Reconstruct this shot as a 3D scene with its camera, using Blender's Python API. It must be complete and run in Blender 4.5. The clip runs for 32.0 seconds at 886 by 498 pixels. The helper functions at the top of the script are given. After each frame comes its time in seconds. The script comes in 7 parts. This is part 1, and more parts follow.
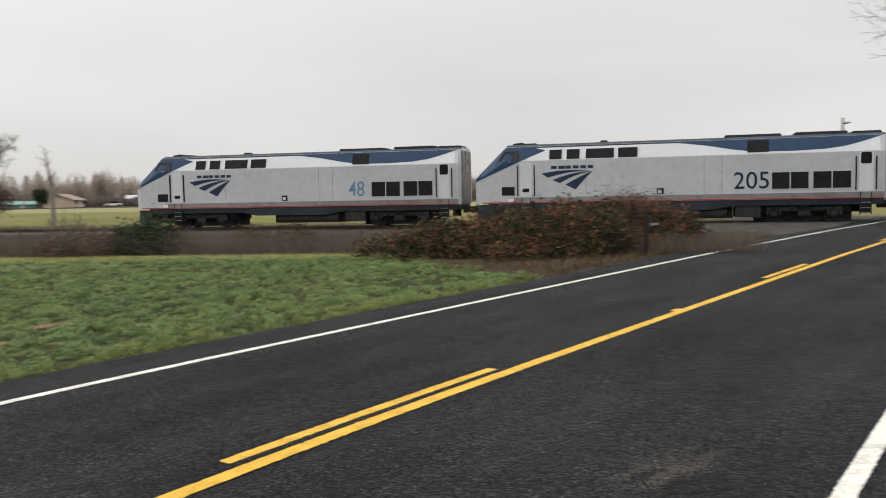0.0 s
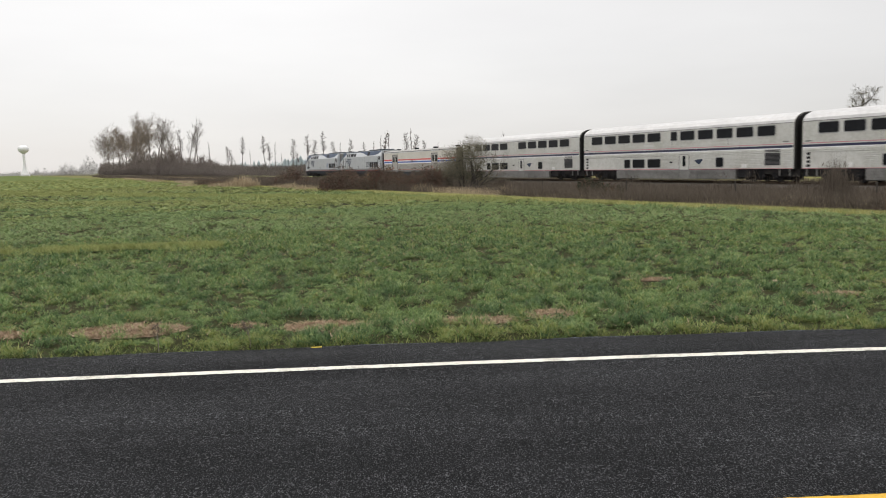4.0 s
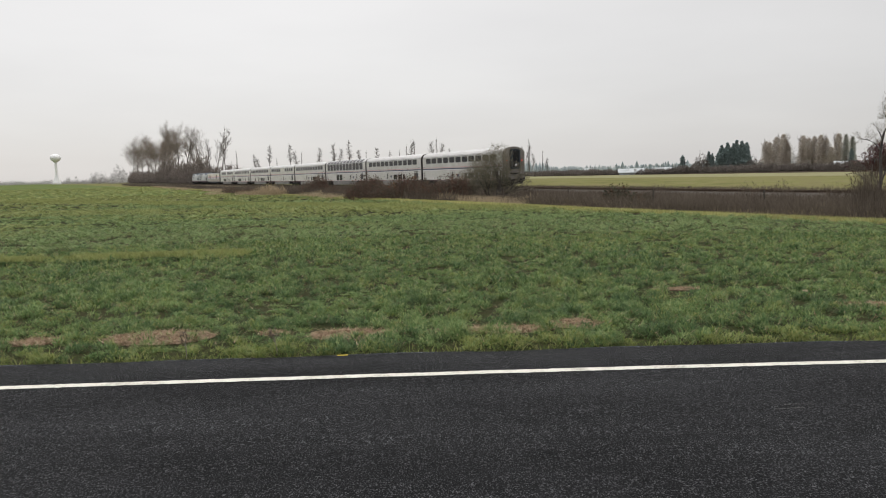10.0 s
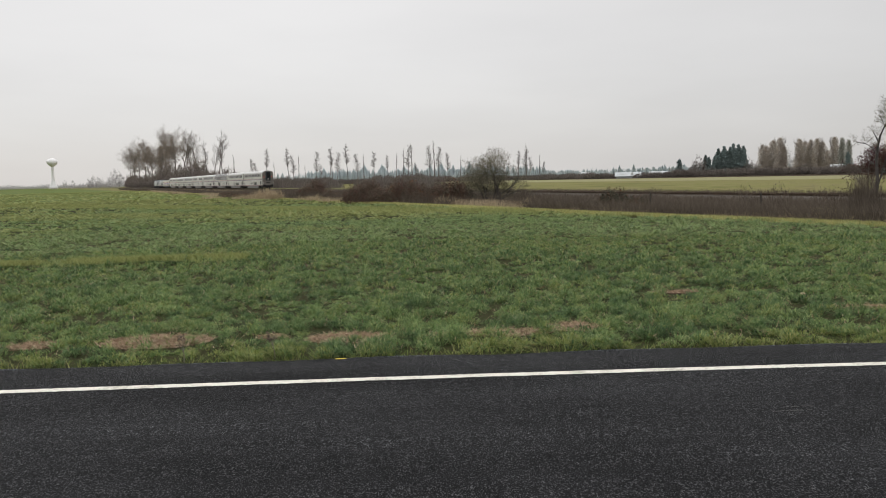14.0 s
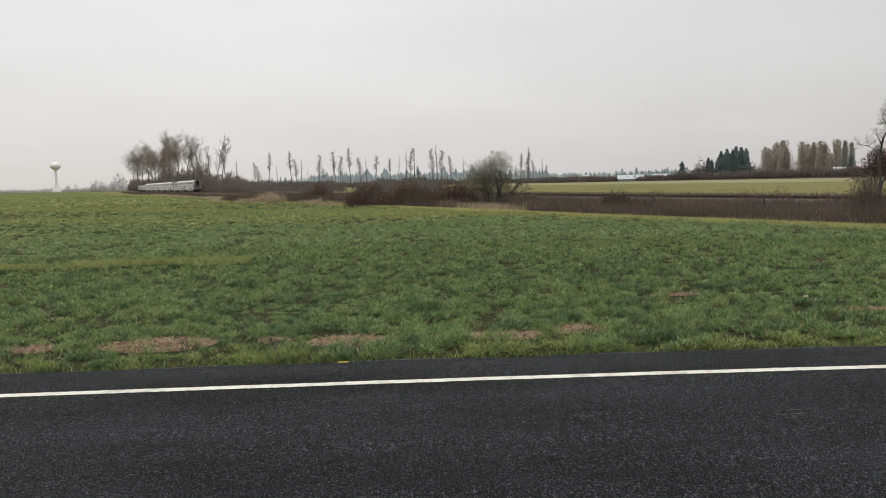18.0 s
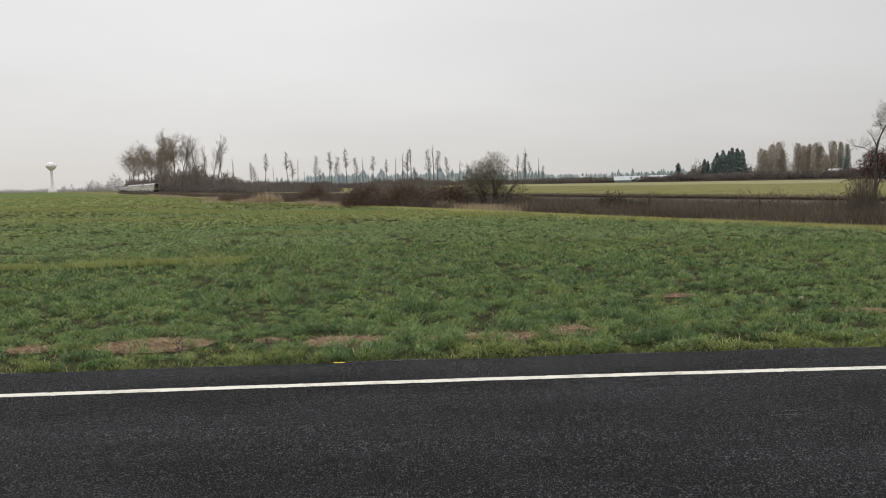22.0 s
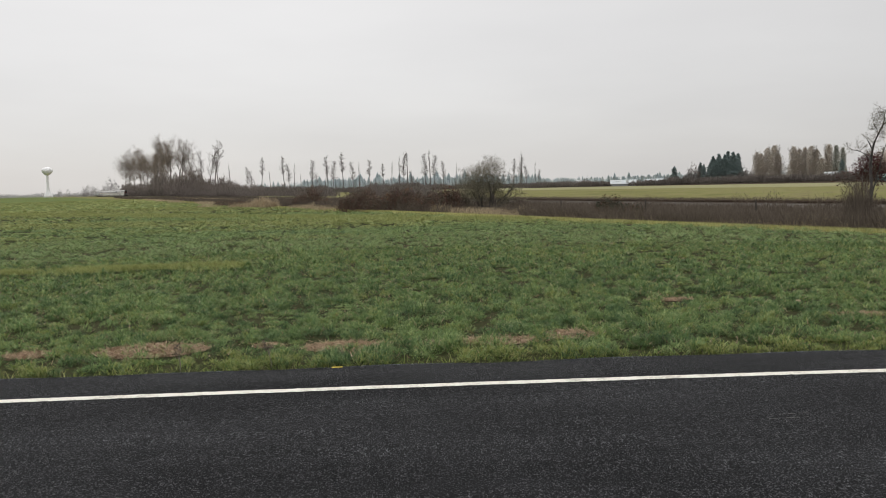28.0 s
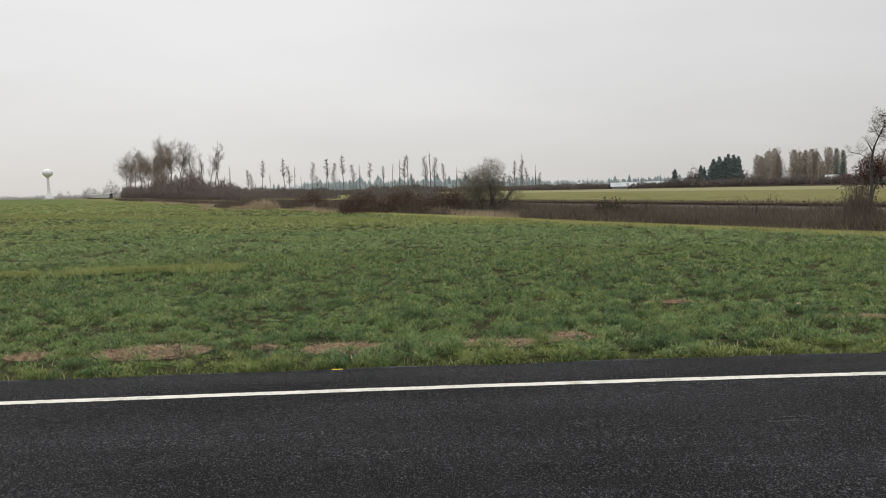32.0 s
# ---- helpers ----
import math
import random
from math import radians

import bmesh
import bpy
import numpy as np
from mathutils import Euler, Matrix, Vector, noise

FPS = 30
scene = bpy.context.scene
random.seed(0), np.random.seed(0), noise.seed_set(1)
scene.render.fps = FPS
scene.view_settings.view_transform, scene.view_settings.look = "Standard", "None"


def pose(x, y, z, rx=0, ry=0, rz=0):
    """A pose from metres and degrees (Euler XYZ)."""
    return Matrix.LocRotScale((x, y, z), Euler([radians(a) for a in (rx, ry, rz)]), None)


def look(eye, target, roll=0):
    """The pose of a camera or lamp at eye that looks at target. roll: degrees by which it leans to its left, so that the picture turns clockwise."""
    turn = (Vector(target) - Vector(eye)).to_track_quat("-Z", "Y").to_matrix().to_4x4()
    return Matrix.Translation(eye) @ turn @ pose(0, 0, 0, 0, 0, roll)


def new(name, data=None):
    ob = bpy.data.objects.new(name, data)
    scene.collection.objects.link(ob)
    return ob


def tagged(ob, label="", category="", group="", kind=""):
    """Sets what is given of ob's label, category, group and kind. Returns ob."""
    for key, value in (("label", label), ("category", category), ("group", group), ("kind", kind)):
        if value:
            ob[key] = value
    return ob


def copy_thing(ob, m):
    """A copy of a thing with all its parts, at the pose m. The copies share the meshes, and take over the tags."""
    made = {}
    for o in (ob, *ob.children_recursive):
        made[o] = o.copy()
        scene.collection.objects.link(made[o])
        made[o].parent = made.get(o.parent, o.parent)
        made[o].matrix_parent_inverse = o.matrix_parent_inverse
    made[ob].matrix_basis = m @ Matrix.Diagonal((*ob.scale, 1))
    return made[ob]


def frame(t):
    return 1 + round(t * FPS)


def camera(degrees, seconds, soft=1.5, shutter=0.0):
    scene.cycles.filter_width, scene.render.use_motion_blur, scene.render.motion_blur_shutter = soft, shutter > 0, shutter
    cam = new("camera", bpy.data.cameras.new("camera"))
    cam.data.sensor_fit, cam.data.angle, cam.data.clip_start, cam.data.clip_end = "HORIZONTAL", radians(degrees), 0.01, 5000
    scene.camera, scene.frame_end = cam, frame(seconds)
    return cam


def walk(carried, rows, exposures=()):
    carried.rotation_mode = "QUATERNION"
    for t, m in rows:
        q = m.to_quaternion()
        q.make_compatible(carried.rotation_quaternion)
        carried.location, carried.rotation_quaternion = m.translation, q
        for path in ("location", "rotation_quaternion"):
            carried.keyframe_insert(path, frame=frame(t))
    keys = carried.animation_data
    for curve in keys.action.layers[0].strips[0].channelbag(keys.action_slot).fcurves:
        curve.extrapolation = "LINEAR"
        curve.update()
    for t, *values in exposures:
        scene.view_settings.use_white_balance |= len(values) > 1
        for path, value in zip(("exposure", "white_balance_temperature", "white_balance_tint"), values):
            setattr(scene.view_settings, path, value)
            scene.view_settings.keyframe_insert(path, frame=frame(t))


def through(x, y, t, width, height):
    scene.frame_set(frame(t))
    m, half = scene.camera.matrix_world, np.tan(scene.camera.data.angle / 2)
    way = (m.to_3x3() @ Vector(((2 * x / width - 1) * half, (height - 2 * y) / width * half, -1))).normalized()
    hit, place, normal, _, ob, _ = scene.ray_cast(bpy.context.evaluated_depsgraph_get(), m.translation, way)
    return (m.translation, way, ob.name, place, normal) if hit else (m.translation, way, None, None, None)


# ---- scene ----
LENS = 56.2
cam = camera(LENS, 32.0, soft=1.0, shutter=0.2)


def view(t, x, y, z, yaw, pitch, roll):
    """A row of the camera's way: place, degrees to the left, up, and of lean to the right."""
    a, b = radians(yaw), radians(pitch)
    way = Vector((-math.sin(a) * math.cos(b), math.cos(a) * math.cos(b), math.sin(b)))
    return t, look((x, y, z), Vector((x, y, z)) + way, -roll)


PATH = [
    (0, 0.072, -0.056, 1.629, -55.75, -3.81, 1.11),
    (0.3, 0.100, -0.039, 1.625, -45.36, -4.19, 0.99),
    (0.5, 0.103, -0.038, 1.635, -39.12, -4.55, 0.77),
    (1, 0.101, -0.063, 1.621, -26.62, -5.45, 0.65),
    (1.5, 0.095, -0.037, 1.607, -18.92, -5.95, 0.75),
    (2, 0.079, -0.032, 1.610, -13.18, -5.89, 0.43),
    (2.5, 0.049, -0.023, 1.608, -8.74, -5.72, 0.54),
    (3, 0.022, -0.015, 1.601, -5.30, -5.66, 0.94),
    (3.5, 0.015, -0.010, 1.598, -2.81, -5.73, 1.14),
    (4, 0.003, 0.004, 1.598, -1.30, -5.77, 1.33),
    (4.5, 0.007, 0.009, 1.598, -0.39, -5.72, 1.43),
    (6.5, 0.005, 0.007, 1.598, 0.22, -5.46, 1.28),
    (7, 0.002, 0.010, 1.599, 0.32, -5.42, 1.30),
    (7.5, -0.001, 0.005, 1.598, 0.37, -5.35, 1.31),
    (8, -0.001, 0.005, 1.595, 0.34, -5.24, 1.34),
    (8.5, -0.002, 0.005, 1.599, 0.38, -5.20, 1.33),
    (9, 0.002, 0.006, 1.598, 0.43, -5.15, 1.26),
    (9.5, -0.001, 0.010, 1.598, 0.43, -5.16, 1.28),
    (10, -0.002, 0.005, 1.600, 0.44, -5.15, 1.33),
    (10.5, -0.001, 0.009, 1.596, 0.43, -5.11, 1.32),
    (11, -0.002, 0.010, 1.598, 0.40, -5.11, 1.28),
    (11.5, -0.000, 0.010, 1.597, 0.39, -5.07, 1.19),
    (12, -0.003, 0.004, 1.595, 0.28, -4.96, 1.19),
    (12.5, -0.003, 0.008, 1.597, 0.22, -4.94, 1.13),
    (13, -0.007, 0.005, 1.596, 0.23, -4.95, 1.19),
    (13.5, -0.004, 0.004, 1.597, 0.24, -4.91, 1.32),
    (14, -0.010, 0.007, 1.594, 0.24, -4.89, 1.40),
    (14.5, -0.010, -0.001, 1.598, 0.24, -4.90, 1.35),
    (16.5, -0.007, 0.005, 1.596, 0.42, -4.86, 1.47),
    (17, -0.005, 0.005, 1.597, 0.56, -4.74, 1.60),
    (17.5, -0.004, 0.003, 1.598, 0.53, -4.68, 1.59),
    (18, -0.009, 0.009, 1.595, 0.42, -4.67, 1.49),
    (18.5, -0.011, 0.003, 1.597, 0.32, -4.70, 1.56),
    (19, -0.005, 0.006, 1.598, 0.26, -4.73, 1.56),
    (19.5, -0.005, 0.005, 1.597, 0.21, -4.64, 1.47),
    (20, -0.005, 0.004, 1.595, 0.13, -4.56, 1.43),
    (20.5, -0.010, 0.004, 1.596, 0.08, -4.57, 1.39),
    (21, -0.007, 0.001, 1.597, 0.11, -4.59, 1.45),
    (21.5, -0.008, -0.001, 1.599, 0.08, -4.58, 1.40),
    (22, -0.005, 0.004, 1.594, 0.17, -4.62, 1.38),
    (22.5, -0.005, 0.006, 1.598, 0.19, -4.65, 1.44),
    (23, -0.004, 0.005, 1.596, 0.14, -4.59, 1.59),
    (23.5, -0.003, 0.003, 1.597, 0.09, -4.53, 1.66),
    (24, -0.008, 0.005, 1.594, 0.04, -4.51, 1.64),
    (24.5, -0.009, 0.001, 1.598, 0.03, -4.53, 1.54),
    (25, -0.007, 0.001, 1.598, 0.04, -4.55, 1.60),
    (25.5, -0.004, 0.009, 1.595, 0.01, -4.55, 1.73),
    (27.5, -0.013, 0.001, 1.594, -0.05, -4.37, 1.59),
    (28, -0.016, -0.000, 1.597, -0.07, -4.35, 1.50),
    (28.5, -0.011, 0.001, 1.595, -0.04, -4.29, 1.59),
    (29, -0.008, 0.001, 1.597, -0.04, -4.26, 1.71),
    (29.5, -0.011, 0.002, 1.596, -0.04, -4.20, 1.72),
    (30, -0.013, -0.001, 1.596, -0.00, -4.18, 1.57),
    (30.5, -0.015, -0.002, 1.595, -0.01, -4.15, 1.48),
    (31, -0.016, -0.002, 1.595, -0.01, -4.15, 1.48),
    (31.5, -0.011, -0.001, 1.594, -0.02, -4.18, 1.43),
    (32, -0.015, -0.001, 1.596, -0.05, -4.18, 1.44),
]
EXPOSURES = [(0.0, 0.28), (0.7, 0.33), (1.5, 0.34), (2.5, 0.30), (4.5, 0.24), (7.0, 0.14), (9.0, 0.09), (13.0, 0.0), (19.0, -0.01), (32.0, 0.0)]
walk(cam, [view(*row) for row in PATH], EXPOSURES)

# ---- world and sun: an overcast day, the sun hidden ahead on the left ----
SUN_AZ, SUN_EL = -35.0, 48.0
SUN_WAY = (math.sin(radians(SUN_AZ)) * math.cos(radians(SUN_EL)), math.cos(radians(SUN_AZ)) * math.cos(radians(SUN_EL)), math.sin(radians(SUN_EL)))
world = bpy.data.worlds.new("overcast_sky")
scene.world = world
world.use_nodes = True
wn, wl = world.node_tree.nodes, world.node_tree.links
wn.clear()
w_out, w_bg = wn.new("ShaderNodeOutputWorld"), wn.new("ShaderNodeBackground")
w_sky, w_tc = wn.new("ShaderNodeTexSky"), wn.new("ShaderNodeTexCoord")
w_sky.sky_type, w_sky.sun_disc = "NISHITA", False
w_sky.sun_elevation, w_sky.sun_rotation = radians(SUN_EL), radians(SUN_AZ)
w_sky.air_density, w_sky.dust_density = 1.0, 1.0
w_map, w_noise, w_ramp = wn.new("ShaderNodeMapping"), wn.new("ShaderNodeTexNoise"), wn.new("ShaderNodeValToRGB")
w_map.inputs["Scale"].default_value = (1.0, 1.0, 4.5)
w_noise.inputs["Scale"].default_value, w_noise.inputs["Detail"].default_value = 1.6, 5.0
w_ramp.color_ramp.elements[0].position, w_ramp.color_ramp.elements[0].color = 0.3, (0.625, 0.610, 0.606, 1)
w_ramp.color_ramp.elements[1].position, w_ramp.color_ramp.elements[1].color = 0.72, (0.78, 0.765, 0.757, 1)
# the cloud deck brightens upwards, as an overcast sky does
w_sep, w_lift, w_up = wn.new("ShaderNodeSeparateXYZ"), wn.new("ShaderNodeMapRange"), wn.new("ShaderNodeMix")
w_lift.inputs["From Min"].default_value, w_lift.inputs["From Max"].default_value = 0.02, 0.33
w_up.data_type = "RGBA"
w_up.inputs["B"].default_value = (0.945, 0.925, 0.91, 1)
w_mul = wn.new("ShaderNodeMath")
w_mul.operation = "MULTIPLY"
w_mul.inputs[1].default_value = 0.75
w_cloud = wn.new("ShaderNodeMix")
w_cloud.data_type = "RGBA"
w_cloud.inputs["Factor"].default_value = 0.992
wl.new(w_tc.outputs["Generated"], w_map.inputs["Vector"])
wl.new(w_map.outputs["Vector"], w_noise.inputs["Vector"])
wl.new(w_noise.outputs["Fac"], w_ramp.inputs["Fac"])
wl.new(w_tc.outputs["Generated"], w_sep.inputs["Vector"])
wl.new(w_sep.outputs["Z"], w_lift.inputs["Value"])
wl.new(w_lift.outputs["Result"], w_mul.inputs[0])
wl.new(w_mul.outputs["Value"], w_up.inputs["Factor"])
wl.new(w_ramp.outputs["Color"], w_up.inputs["A"])
wl.new(w_sky.outputs["Color"], w_cloud.inputs["A"])
# and it is brighter towards the hidden sun
w_dot, w_side, w_tone = wn.new("ShaderNodeVectorMath"), wn.new("ShaderNodeMapRange"), wn.new("ShaderNodeMix")
w_dot.operation = "DOT_PRODUCT"
w_dot.inputs[1].default_value = SUN_WAY
w_side.inputs["From Min"].default_value, w_side.inputs["From Max"].default_value = 0.36, 0.86
w_side.inputs["To Min"].default_value, w_side.inputs["To Max"].default_value = 0.79, 1.0
w_tone.data_type, w_tone.blend_type = "RGBA", "MULTIPLY"
w_tone.inputs["Factor"].default_value = 1.0
wl.new(w_tc.outputs["Generated"], w_dot.inputs[0])
wl.new(w_dot.outputs["Value"], w_side.inputs["Value"])
wl.new(w_up.outputs["Result"], w_tone.inputs["A"])
wl.new(w_side.outputs["Result"], w_tone.inputs["B"])
# an overcast sky is about three times as bright overhead as at the horizon
w_high, w_gain = wn.new("ShaderNodeMapRange"), wn.new("ShaderNodeVectorMath")
w_high.inputs["From Min"].default_value, w_high.inputs["From Max"].default_value = 0.34, 1.0
w_high.inputs["To Min"].default_value, w_high.inputs["To Max"].default_value = 1.0, 2.2
w_gain.operation = "SCALE"
wl.new(w_sep.outputs["Z"], w_high.inputs["Value"])
wl.new(w_tone.outputs["Result"], w_gain.inputs[0])
wl.new(w_high.outputs["Result"], w_gain.inputs["Scale"])
wl.new(w_gain.outputs["Vector"], w_cloud.inputs["B"])
wl.new(w_cloud.outputs["Result"], w_bg.inputs["Color"])
wl.new(w_bg.outputs["Background"], w_out.inputs["Surface"])
w_bg.inputs["Strength"].default_value = 1.0

sun = new("sun", bpy.data.lights.new("sun", "SUN"))
sun.data.energy, sun.data.angle, sun.data.color = 0.45, radians(30), (1.0, 0.96, 0.9)
sun.matrix_world = look(Vector(SUN_WAY) * 60, (0, 0, 0))

# ---- materials ----


def material(name, base, rough=0.8, metal=0.0, vary=(), scale=4.0, fine=None, bump=0.0, bump_scale=None, coords="Object", island=0.0, spec=0.12, through=0.0):
    """A surface: a base colour, further colours mixed in by noise at two scales, and a fine relief.
    island: how much of the mix comes from piece to piece instead."""
    m = bpy.data.materials.new(name)
    m.use_nodes = True
    nt = m.node_tree
    n, l = nt.nodes, nt.links
    b = n["Principled BSDF"]
    b.inputs["Roughness"].default_value, b.inputs["Metallic"].default_value = rough, metal
    b.inputs["Specular IOR Level"].default_value = spec
    b.inputs["Base Color"].default_value = (*base, 1)
    tc = n.new("ShaderNodeTexCoord")
    if vary:
        big, small, add = n.new("ShaderNodeTexNoise"), n.new("ShaderNodeTexNoise"), n.new("ShaderNodeMath")
        big.inputs["Scale"].default_value, big.inputs["Detail"].default_value = scale, 4
        small.inputs["Scale"].default_value, small.inputs["Detail"].default_value = fine or scale * 9, 3
        add.operation = "MULTIPLY_ADD"
        add.inputs[1].default_value = 0.5
        half = n.new("ShaderNodeMath")
        half.operation = "MULTIPLY"
        half.inputs[1].default_value = 0.5
        l.new(tc.outputs[coords], big.inputs["Vector"])
        l.new(tc.outputs[coords], small.inputs["Vector"])
        l.new(small.outputs["Fac"], half.inputs[0])
        l.new(big.outputs["Fac"], add.inputs[0])
        l.new(half.outputs["Value"], add.inputs[2])
        fac = add.outputs["Value"]
        lo, hi = 0.36, 0.64
        if island:
            geo, mix = n.new("ShaderNodeNewGeometry"), n.new("ShaderNodeMix")
            mix.inputs["Factor"].default_value = island
            l.new(fac, mix.inputs["A"])
            l.new(geo.outputs["Random Per Island"], mix.inputs["B"])
            fac = mix.outputs["Result"]
            lo, hi = 0.36 * (1 - island) + 0.02, 0.64 * (1 - island) + island * 0.98
        ramp = n.new("ShaderNodeValToRGB")
        e = ramp.color_ramp.elements
        colours = [base, *vary]
        e[0].position, e[1].position = lo, hi
        e[0].color, e[1].color = (*colours[0], 1), (*colours[-1], 1)
        for i, c in enumerate(colours[1:-1], 1):
            k = e.new(lo + (hi - lo) * i / (len(colours) - 1))
            k.color = (*c, 1)
        l.new(fac, ramp.inputs["Fac"])
        l.new(ramp.outputs["Color"], b.inputs["Base Color"])
    if through:
        tl, mx = n.new("ShaderNodeBsdfTranslucent"), n.new("ShaderNodeMixShader")
        mx.inputs["Fac"].default_value = through
        tl.inputs["Color"].default_value = (*base, 1)
        if vary:
            l.new(ramp.outputs["Color"], tl.inputs["Color"])
        l.new(b.outputs["BSDF"], mx.inputs[1])
        l.new(tl.outputs["BSDF"], mx.inputs[2])
        l.new(mx.outputs["Shader"], n["Material Output"].inputs["Surface"])
    if bump:
        bn, bp = n.new("ShaderNodeTexNoise"), n.new("ShaderNodeBump")
        bn.inputs["Scale"].default_value, bn.inputs["Detail"].default_value = bump_scale or scale * 12, 6
        bp.inputs["Strength"].default_value, bp.inputs["Distance"].default_value = bump, 0.02
        l.new(tc.outputs[coords], bn.inputs["Vector"])
        l.new(bn.outputs["Fac"], bp.inputs["Height"])
        l.new(bp.outputs["Normal"], b.inputs["Normal"])
    return m


def glowing(name, base, strength):
    m = material(name, base, 0.3)
    b = m.node_tree.nodes["Principled BSDF"]
    b.inputs["Emission Color"].default_value, b.inputs["Emission Strength"].default_value = (*base, 1), strength
    return m


M = {}


# how polished the asphalt is across the road: metres from the far white line, share of bare stone
WEAR = ((-8.6, 0.38), (-6.1, 0.40), (-5.4, 0.78), (-4.7, 0.36), (-3.9, 0.80), (-3.1, 0.42), (-2.6, 0.66), (-2.0, 0.92), (-1.5, 0.50), (-1.05, 0.20), (-0.7, 0.60), (-0.4, 0.94), (-0.08, 0.42), (0.1, 0.22), (1.0, 0.18))


def asphalt():
    """Dark chip-sealed asphalt: small pale chips in a black binder, bluish wheel tracks and a brown oily strip along each lane."""
    m = material("asphalt", (0.0058, 0.0060, 0.0066), 0.82, 0, [(0.0090, 0.0092, 0.0100), (0.0130, 0.0134, 0.0146)], 0.7, 9, 0.75, 170, spec=0.085)
    nt = m.node_tree
    n, l = nt.nodes, nt.links
    b = n["Principled BSDF"]
    tc, chips, fine = n.new("ShaderNodeTexCoord"), n.new("ShaderNodeTexVoronoi"), n.new("ShaderNodeTexNoise")
    chips.inputs["Scale"].default_value = 135
    fine.inputs["Scale"].default_value, fine.inputs["Detail"].default_value = 140, 2.0
    ramp, mix, mul = n.new("ShaderNodeValToRGB"), n.new("ShaderNodeMix"), n.new("ShaderNodeMath")
    ramp.color_ramp.elements[0].position, ramp.color_ramp.elements[0].color = 0.525, (0, 0, 0, 1)
    ramp.color_ramp.elements[1].position, ramp.color_ramp.elements[1].color = 0.578, (1, 1, 1, 1)
    # wear across the road, from the sheet's own measure
    across, span, lanes = n.new("ShaderNodeSeparateXYZ"), n.new("ShaderNodeMapRange"), n.new("ShaderNodeValToRGB")
    span.inputs["From Min"].default_value, span.inputs["From Max"].default_value = -8.6, 1.0
    e = lanes.color_ramp.elements
    for i, (o, w) in enumerate(WEAR):
        k = e[0] if i == 0 else e[1] if i == len(WEAR) - 1 else e.new((o + 8.6) / 9.6)
        k.position, k.color = (o + 8.6) / 9.6, (w, w, w, 1)
    lanes.color_ramp.interpolation = "B_SPLINE"
    # uneven along it
    lay, band, tone = n.new("ShaderNodeMapping"), n.new("ShaderNodeTexNoise"), n.new("ShaderNodeMapRange")
    lay.inputs["Scale"].default_value = (0.22, 1.0, 1.0)
    band.inputs["Scale"].default_value, band.inputs["Detail"].default_value = 1.3, 5
    tone.inputs["From Min"].default_value, tone.inputs["From Max"].default_value = 0.34, 0.66
    tone.inputs["To Min"].default_value, tone.inputs["To Max"].default_value = 0.72, 1.16
    both, tint = n.new("ShaderNodeMath"), n.new("ShaderNodeMix")
    both.operation = "MULTIPLY"
    tint.data_type = mix.data_type = "RGBA"
    tint.inputs["A"].default_value, tint.inputs["B"].default_value = (0.35, 0.338, 0.335, 1), (0.39, 0.45, 0.54, 1)
    sep, wear = n.new("ShaderNodeSeparateColor"), n.new("ShaderNodeMath")
    mul.operation = wear.operation = "MULTIPLY"
    l.new(tc.outputs["UV"], across.inputs["Vector"])
    l.new(across.outputs["Y"], span.inputs["Value"])
    l.new(span.outputs["Result"], lanes.inputs["Fac"])
    l.new(tc.outputs["Object"], lay.inputs["Vector"])
    l.new(lay.outputs["Vector"], band.inputs["Vector"])
    l.new(band.outputs["Fac"], tone.inputs["Value"])
    l.new(tone.outputs["Result"], both.inputs[0])
    l.new(lanes.outputs["Color"], both.inputs[1])
    l.new(both.outputs["Value"], tint.inputs["Factor"])
    l.new(tint.outputs["Result"], mix.inputs["B"])
    laid = n.new("ShaderNodeMapping")
    laid.inputs["Scale"].default_value = (1.0, 0.48, 1.0)
    l.new(tc.outputs["Object"], laid.inputs["Vector"])
    l.new(laid.outputs["Vector"], chips.inputs["Vector"])
    l.new(laid.outputs["Vector"], fine.inputs["Vector"])
    l.new(fine.outputs["Fac"], ramp.inputs["Fac"])
    l.new(chips.outputs["Color"], sep.inputs["Color"])
    l.new(ramp.outputs["Color"], mul.inputs[0])
    l.new(sep.outputs["Red"], mul.inputs[1])
    l.new(mul.outputs["Value"], wear.inputs[0])
    l.new(both.outputs["Value"], wear.inputs[1])
    # chips lie thicker here and thinner there
    crowd, thick, load = n.new("ShaderNodeTexNoise"), n.new("ShaderNodeMapRange"), n.new("ShaderNodeMath")
    crowd.inputs["Scale"].default_value, crowd.inputs["Detail"].default_value = 38, 2.0
    thick.inputs["From Min"].default_value, thick.inputs["From Max"].default_value = 0.36, 0.64
    thick.inputs["To Min"].default_value, thick.inputs["To Max"].default_value = 0.6, 1.45
    load.operation, load.use_clamp = "MULTIPLY", True
    l.new(laid.outputs["Vector"], crowd.inputs["Vector"])
    l.new(crowd.outputs["Fac"], thick.inputs["Value"])
    l.new(wear.outputs["Value"], load.inputs[0])
    l.new(thick.outputs["Result"], load.inputs[1])
    l.new(load.outputs["Value"], mix.inputs["Factor"])
    # tyres polish the wheel tracks, the oily strips stay dull
    shine, dull = n.new("ShaderNodeMapRange"), n.new("ShaderNodeMapRange")
    for node, lo, hi, name in ((shine, 0.05, 0.28, "Specular IOR Level"), (dull, 0.90, 0.80, "Roughness")):
        node.inputs["From Min"].default_value, node.inputs["From Max"].default_value = 0.18, 0.95
        node.inputs["To Min"].default_value, node.inputs["To Max"].default_value = lo, hi
        l.new(both.outputs["Value"], node.inputs["Value"])
        l.new(node.outputs["Result"], b.inputs[name])
